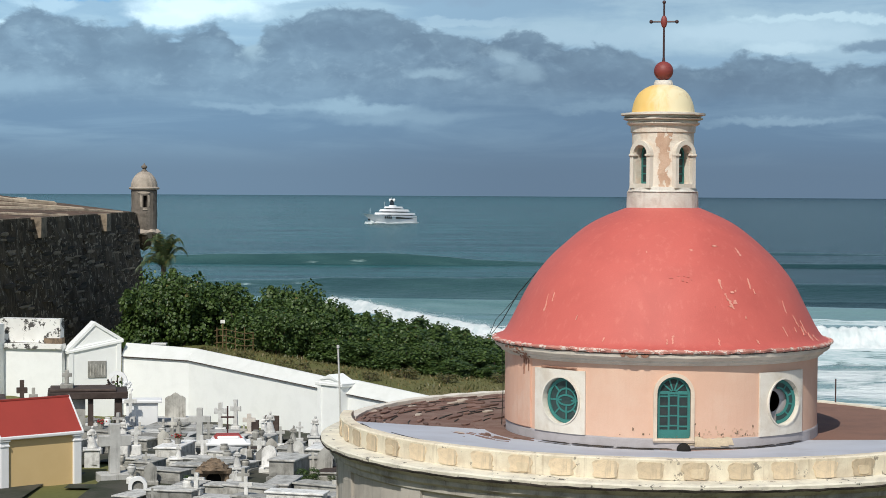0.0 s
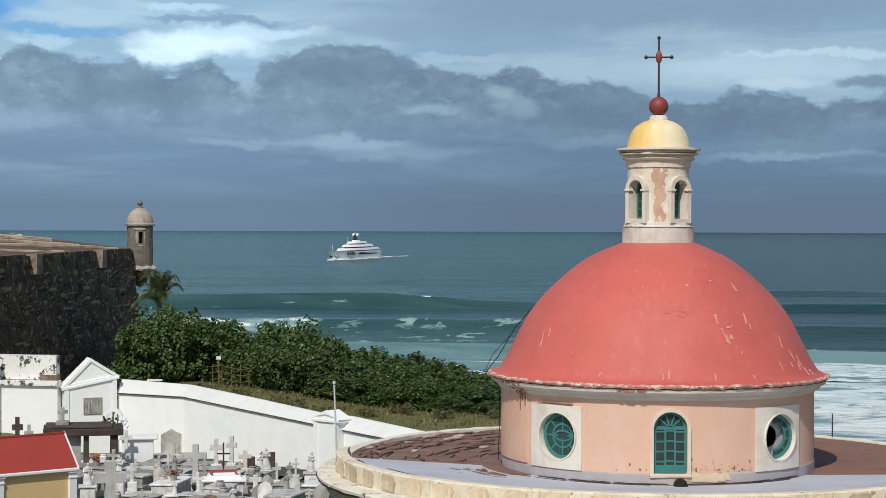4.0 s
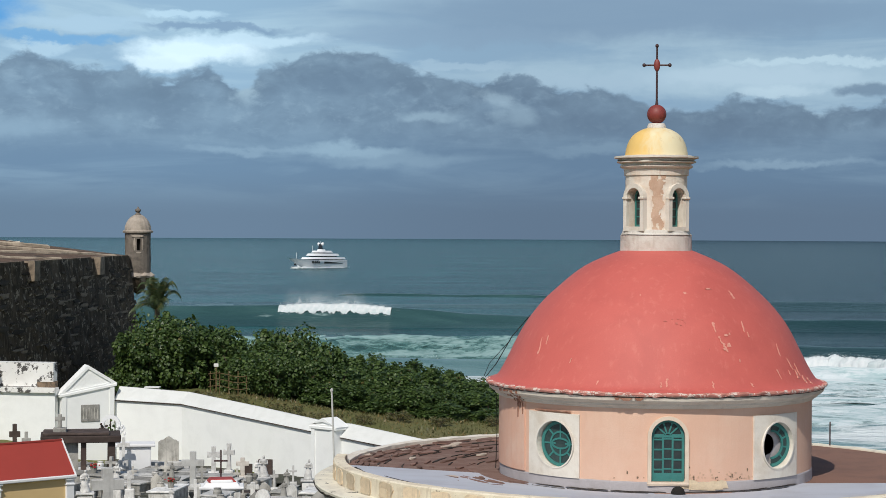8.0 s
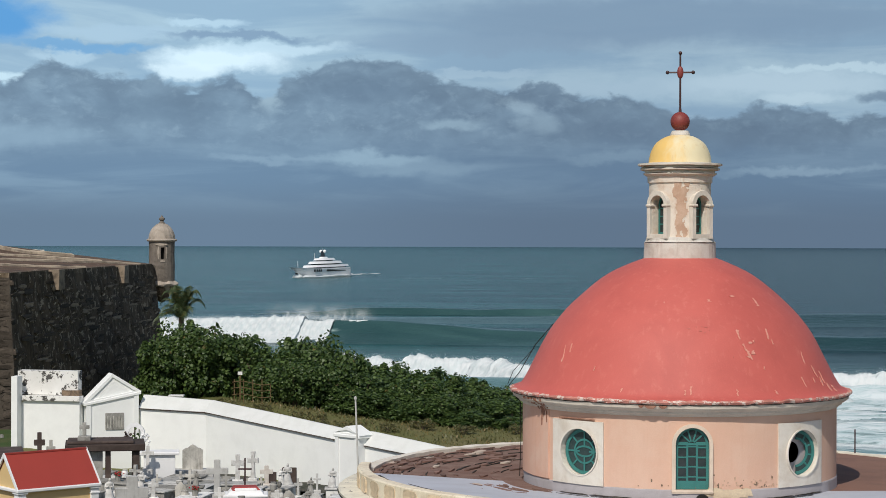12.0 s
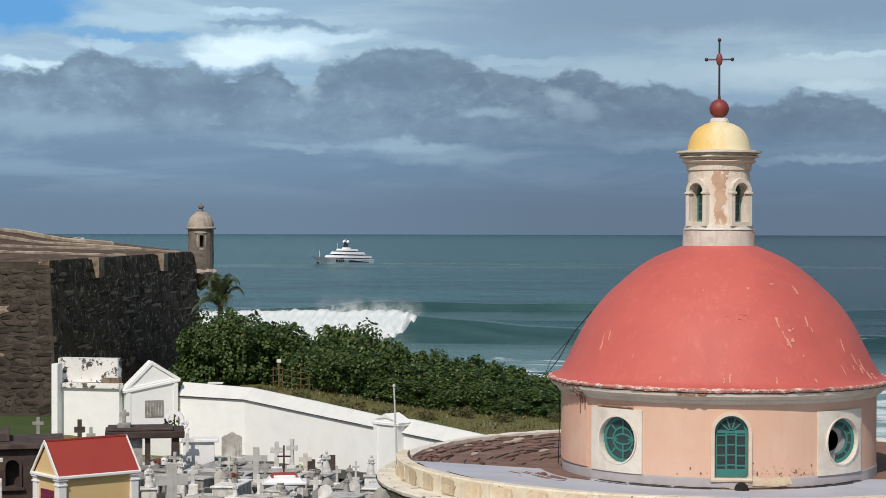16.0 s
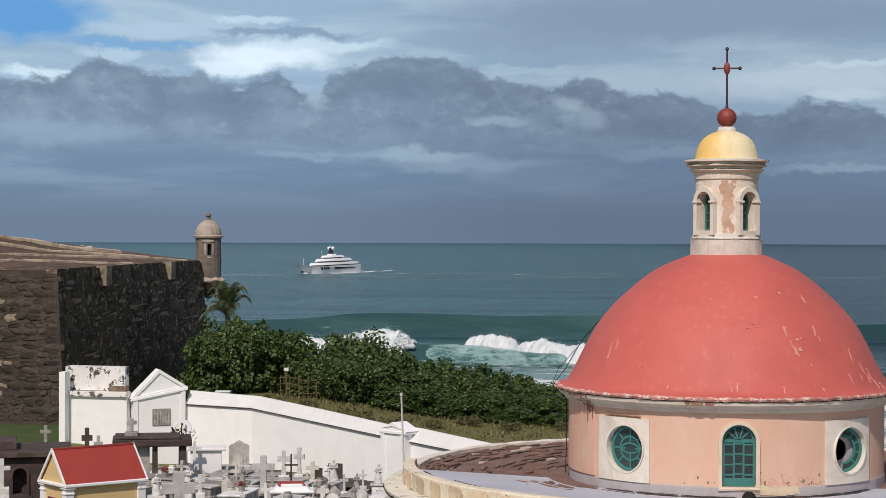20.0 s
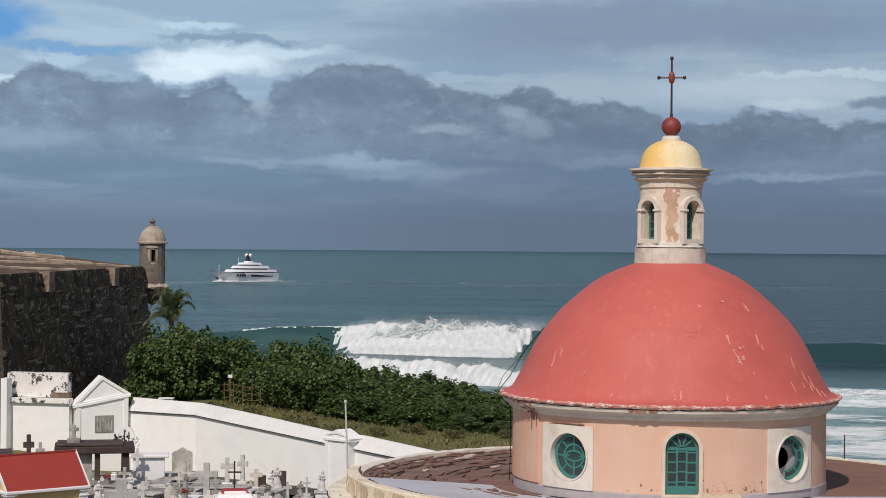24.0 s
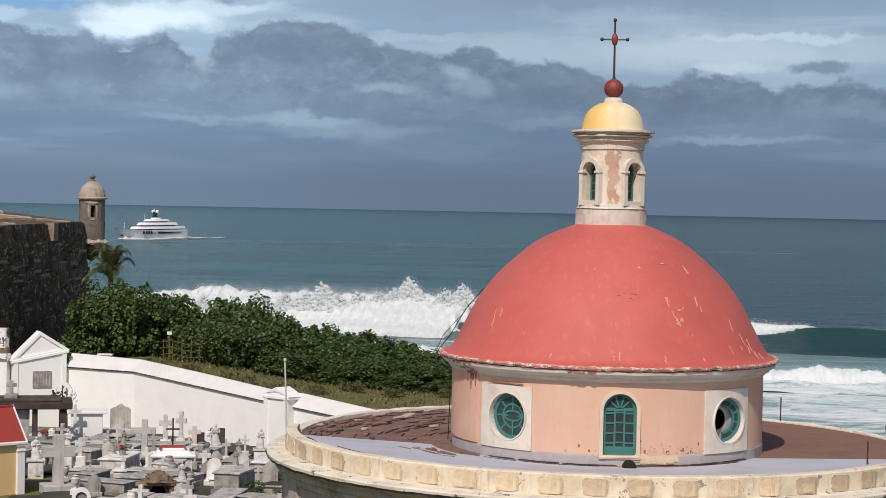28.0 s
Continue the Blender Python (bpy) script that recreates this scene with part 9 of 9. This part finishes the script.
# the packed rows of graves
PROTOS = []
for mat, word in (("marble", "white marble"), ("stone_grey", "grey stone"), ("marble_worn", "worn pale marble")):
    PROTOS += [slab_grave(mat, 2.0, 0.9, 0.5, "flat", word + " slab grave on a low plinth"), slab_grave(mat, 2.1, 1.0, 0.8, "flat", word + " box grave with a flat lid"),
               slab_grave(mat, 1.9, 0.85, 0.45, "stele", word + " grave with an upright headstone"), slab_grave(mat, 2.0, 0.9, 0.55, "cross", word + " grave with a cross at its head"),
               slab_grave(mat, 2.0, 0.95, 0.7, "gable", word + " sarcophagus with a ridged lid"), slab_grave(mat, 1.9, 0.9, 0.4, "urn", word + " grave with an urn on a block"),
               slab_grave(mat, 2.1, 1.0, 0.25, "kerb", word + " kerbed grave with dark gravel")]
POTS = [flower_pot("stone_grey", "flower_red", "grey pot of red artificial flowers on a grave"), flower_pot("marble", "flower_yellow", "white pot of yellow artificial flowers on a grave")]


def graves():
    rng = random.Random(77)
    fresh, pots = set(), set()
    row = 65.5
    while row < 100:
        x = -24.0
        while x < 0.5:
            y = row - (x + 12) * 0.22 + rng.uniform(-0.25, 0.25)
            x += rng.uniform(1.25, 2.2)
            az = math.degrees(math.atan2(x, y))
            if not -13.8 < az < -2.6 or y > 101.0 - max(0.0, (x + 21) * 0.66) or math.hypot(x - CHAPEL.translation.x, y - CHAPEL.translation.y) < 10.2:
                continue
            if any(math.hypot(x - a, y - b) < r + 0.35 for a, b, r in TAKEN) or (az < -10.9 and y < 81):
                continue
            if noise.noise(Vector((x * 0.33, y * 0.33, 7.0))) > 0.34:
                continue
            k = 7 * rng.randrange(3) + rng.choice((0, 0, 0, 0, 1, 1, 1, 6, 0, 1, 3, 0, 1, 5))
            if y > 90 - max(0.0, (x + 14) * 0.5) and k % 7 in (2, 3, 4, 5):
                k = k // 7 * 7 + rng.choice((0, 6))
            s = rng.uniform(0.7, 1.0)
            m = pose(x, y, ground_height(x, y) + 0.14, rng.uniform(-2, 2), rng.uniform(-2, 2), -12 + rng.uniform(-8, 8) + (90 if rng.random() < 0.35 else 0))
            if k in fresh:
                o = copy_thing(PROTOS[k], m)
            else:
                o = PROTOS[k]
                o.matrix_basis = m
                fresh.add(k)
            o.scale = (s, s, s * rng.uniform(0.6, 0.95))
            if rng.random() < 0.02:
                j = 0 if rng.random() < 0.65 else 1
                high = max((v[2] for q in PROTOS[k].children if q.name.startswith("lid") for v in q.bound_box), default=0.5) * o.scale.z
                q = pose(x + 0.1, y - 0.1, ground_height(x, y) + 0.14 + high - 0.02, 0, 0, rng.uniform(0, 360))
                if j in pots:
                    copy_thing(POTS[j], q)
                else:
                    POTS[j].matrix_basis = q
                    pots.add(j)
        row += 1.3


graves()


# small markers set between and on the graves
def small_cross(mat, label):
    g = thing("small_cross", Matrix.Identity(4), label, "cross", "crosses in the cemetery")
    part("block", boxed(0, 0, -0.3, 0.30, 0.26, 0.62, bevel=0.02), M[mat], g)
    bm = prism(cross_outline(0.62, 0.19, 0.05), 0.08)
    bmesh.ops.translate(bm, verts=bm.verts, vec=(0, 0, 0.32))
    part("cross", bm, M[mat], g)
    return g


def headstone(mat, label, pointed):
    g = thing("headstone", Matrix.Identity(4), label, "gravestone", "headstones in the cemetery")
    part("foot", boxed(0, 0, -0.3, 0.74, 0.34, 0.45, bevel=0.02), M[mat], g)
    top = [(0.28, 0.62), (0.0, 0.84), (-0.28, 0.62)] if pointed else [(0.28, 0.60), (0.2, 0.74), (0.0, 0.80), (-0.2, 0.74), (-0.28, 0.60)]
    part("stone", prism([(-0.28, 0.14), (0.28, 0.14)] + top, 0.13), M[mat], g)
    return g


def stone_vase(mat, label):
    g = thing("stone_vase", Matrix.Identity(4), label, "vase", "vases in the cemetery")
    part("foot", boxed(0, 0, -0.3, 0.34, 0.34, 0.52, bevel=0.02), M[mat], g)
    u = lathe([(0.01, 0.2), (0.12, 0.2), (0.06, 0.27), (0.15, 0.42), (0.18, 0.58), (0.12, 0.64), (0.15, 0.68), (0.10, 0.68), (0.01, 0.6)], 12)
    part("urn", u, M[mat], g)
    return g


def small_markers():
    rng = random.Random(202)
    kinds = []
    for mat, word in (("marble", "white marble"), ("stone_grey", "grey stone"), ("stone_warm", "yellowed stone")):
        kinds += [small_cross(mat, "small " + word + " cross on a block"), headstone(mat, word + " headstone with a rounded top", False), headstone(mat, word + " headstone with a pointed top", True), stone_vase(mat, word + " vase on a square foot")]
    fresh = set()
    count = 0
    while count < 62:
        x, y = rng.uniform(-22.5, -1.0), rng.uniform(67, 99)
        az = math.degrees(math.atan2(x, y))
        if not -13.4 < az < -3.2 or y > 98.5 - max(0.0, (x + 21) * 0.7) or math.hypot(x - CHAPEL.translation.x, y - CHAPEL.translation.y) < 10.0:
            continue
        if any(math.hypot(x - a, y - b) < r + 0.1 for a, b, r in TAKEN) or (az < -10.9 and y < 81):
            continue
        TAKEN.append((x, y, 0.25))
        k = rng.choice((0, 0, 0, 4, 4, 8, 8, 1, 6, 10, 3, 7, 11, 3))
        m = pose(x, y, ground_height(x, y) + 0.14, 0, rng.uniform(-2, 2), 6 + rng.uniform(-14, 14))
        ob = copy_thing(kinds[k], m) if k in fresh else kinds[k]
        ob.matrix_basis = m
        fresh.add(k)
        f = rng.uniform(0.75, 1.25) * (1.0 if y < 88 else 0.8)
        ob.scale = (f, f, f * rng.uniform(0.9, 1.3))
        count += 1


small_markers()


def weeds():
    """Low green plants and tufts grown up between the graves."""
    rng = random.Random(77)
    made = 0
    green = DRY_CROWNS[1].copy()
    green.materials[0] = M["leaf"]
    while made < 46:
        x, y = rng.uniform(-22.0, -2.0), rng.uniform(70, 99)
        az = math.degrees(math.atan2(x, y))
        if not -13.2 < az < -3.4 or y > 99.5 - max(0.0, (x + 21) * 0.7) or math.hypot(x - CHAPEL.translation.x, y - CHAPEL.translation.y) < 9.6 or (az < -10.9 and y < 82):
            continue
        if any(math.hypot(x - a, y - b) < 0.75 * r for a, b, r in TAKEN):
            continue
        w = thing("weed_plant", pose(x, y, ground_height(x, y) + 0.12, 0, 0, rng.uniform(0, 360)), "low green plant grown up between the graves", "plant", "plants between the graves")
        size = rng.uniform(0.35, 0.95)
        share("leaves", green, w, Matrix.Diagonal((size, size, size * rng.uniform(0.5, 0.9), 1)))
        made += 1


weeds()


# ---- what moves ----
def ride(wave, rows):
    """Rows of seconds, distance off shore at the pivot, height over still water and turn of the crest."""
    px = -25.0
    out = []
    for t, y, z, turn in rows:
        a = radians(turn)
        out.append((t, pose(px - px * math.cos(a), y - px * math.sin(a), SEA + z, 0, 0, turn)))
    walk(wave, out)


def motions():
    walk(yacht, [(t, pose(x, y, SEA + z, rx, ry, turn)) for t, x, y, z, rx, ry, turn in (
        (0, -72.8, 1323.0, 0, 1, -1, 240.0), (5, -98.4, 1290.0, 0.6, -0.8, 1.2, 240.0), (8, -112.8, 1270.0, -0.3, 0.6, -0.8, 240.0), (11, -121.9, 1250.3, 0.3, 1, 1, 240.0), (17, -134.1, 1211.4, -1.2, -0.6, -1.6, 239.5), (20, -142.4, 1191.5, 0.2, 0.8, 1.2, 239.0), (25, -160.2, 1157.7, 0.3, -0.8, -0.8, 238.5), (28, -172.1, 1137.0, 0.2, 0.5, 0.6, 238.0))])
    ride(W1, [(0, 468, 0.0, -4), (5, 430, 0.2, -7), (8, 405, -0.5, -9), (11, 385, -2.4, -11), (14, 362, -3.4, -13), (19, 322, -4.4, -14), (28, 250, -6.0, -14)])
    ride(W2, [(0, 640, -1.6, -2), (2, 610, -1.0, -2.8), (5, 566, -0.5, -4), (8, 523, 0.0, -7), (11, 489, 0.0, -10), (15, 451, 0.1, -14), (17, 426, 0.1, -17), (19, 404, -0.8, -18), (20.5, 385, -1.8, -19), (22, 366, -3.4, -20), (24, 344, -5.2, -20.6), (28, 300, -7.4, -22)])
    ride(W3, [(0, 900, -5.6, -2), (10, 700, -4.0, -3), (15, 570, -2.0, -4), (18, 520, -0.8, -5), (20, 492, 0.0, -6), (24, 450, 0.2, -11), (25, 433, 0.2, -14), (28, 388, 0.2, -18)])
    ride(W4, [(0, 760, -2.4, -2), (8, 650, -0.8, -3), (16, 545, 0.0, -5), (20, 500, -1.6, -6), (28, 430, -4.0, -8)])
    ride(W0, [(0, 412, 0.0, -11), (4, 384, 0.0, -11), (8, 360, 0.0, -12), (12, 338, -0.3, -12), (16, 312, -1.6, -13), (28, 250, -4.0, -14)])
    ride(W8, [(0, 1330, -3.2, 0), (11, 1222, -2.4, 0), (15, 1193, -0.6, 0), (17, 1178, 0.3, 0), (20, 1156, -0.2, 0), (25, 1120, -0.2, 0), (28, 1098, -0.5, 0)])
    ride(W7, [(0, 470, -3.0, -19), (18, 400, -1.6, -19.3), (20, 388, -0.2, -19.3), (21, 376, -0.2, -19.3), (22, 364, -0.2, -19.3), (24, 345, -0.2, -19.3), (28, 322, -0.3, -19.3)])
    ride(W6, [(0, 520, -4.0, -6), (21, 366, -3.0, -9), (23, 346, -0.6, -9), (24, 338, 0.0, -9), (26, 318, 0.0, -9), (28, 297, 0.0, -9)])
    ride(W5, [(0, 378, 0.2, -15), (3, 356, 0.0, -16), (6, 334, -1.5, -16), (28, 240, -4.0, -16)])
    for ob, x, rows in RAFTS:
        walk(ob, [(t, pose(x, y, SEA + z, 0, 0, -9)) for t, y, z in rows])
    for ob, x, y, rows, turn in SURF:
        walk(ob, [(t, pose(x, y, z, 0, 0, turn)) for t, z in rows])


motions()
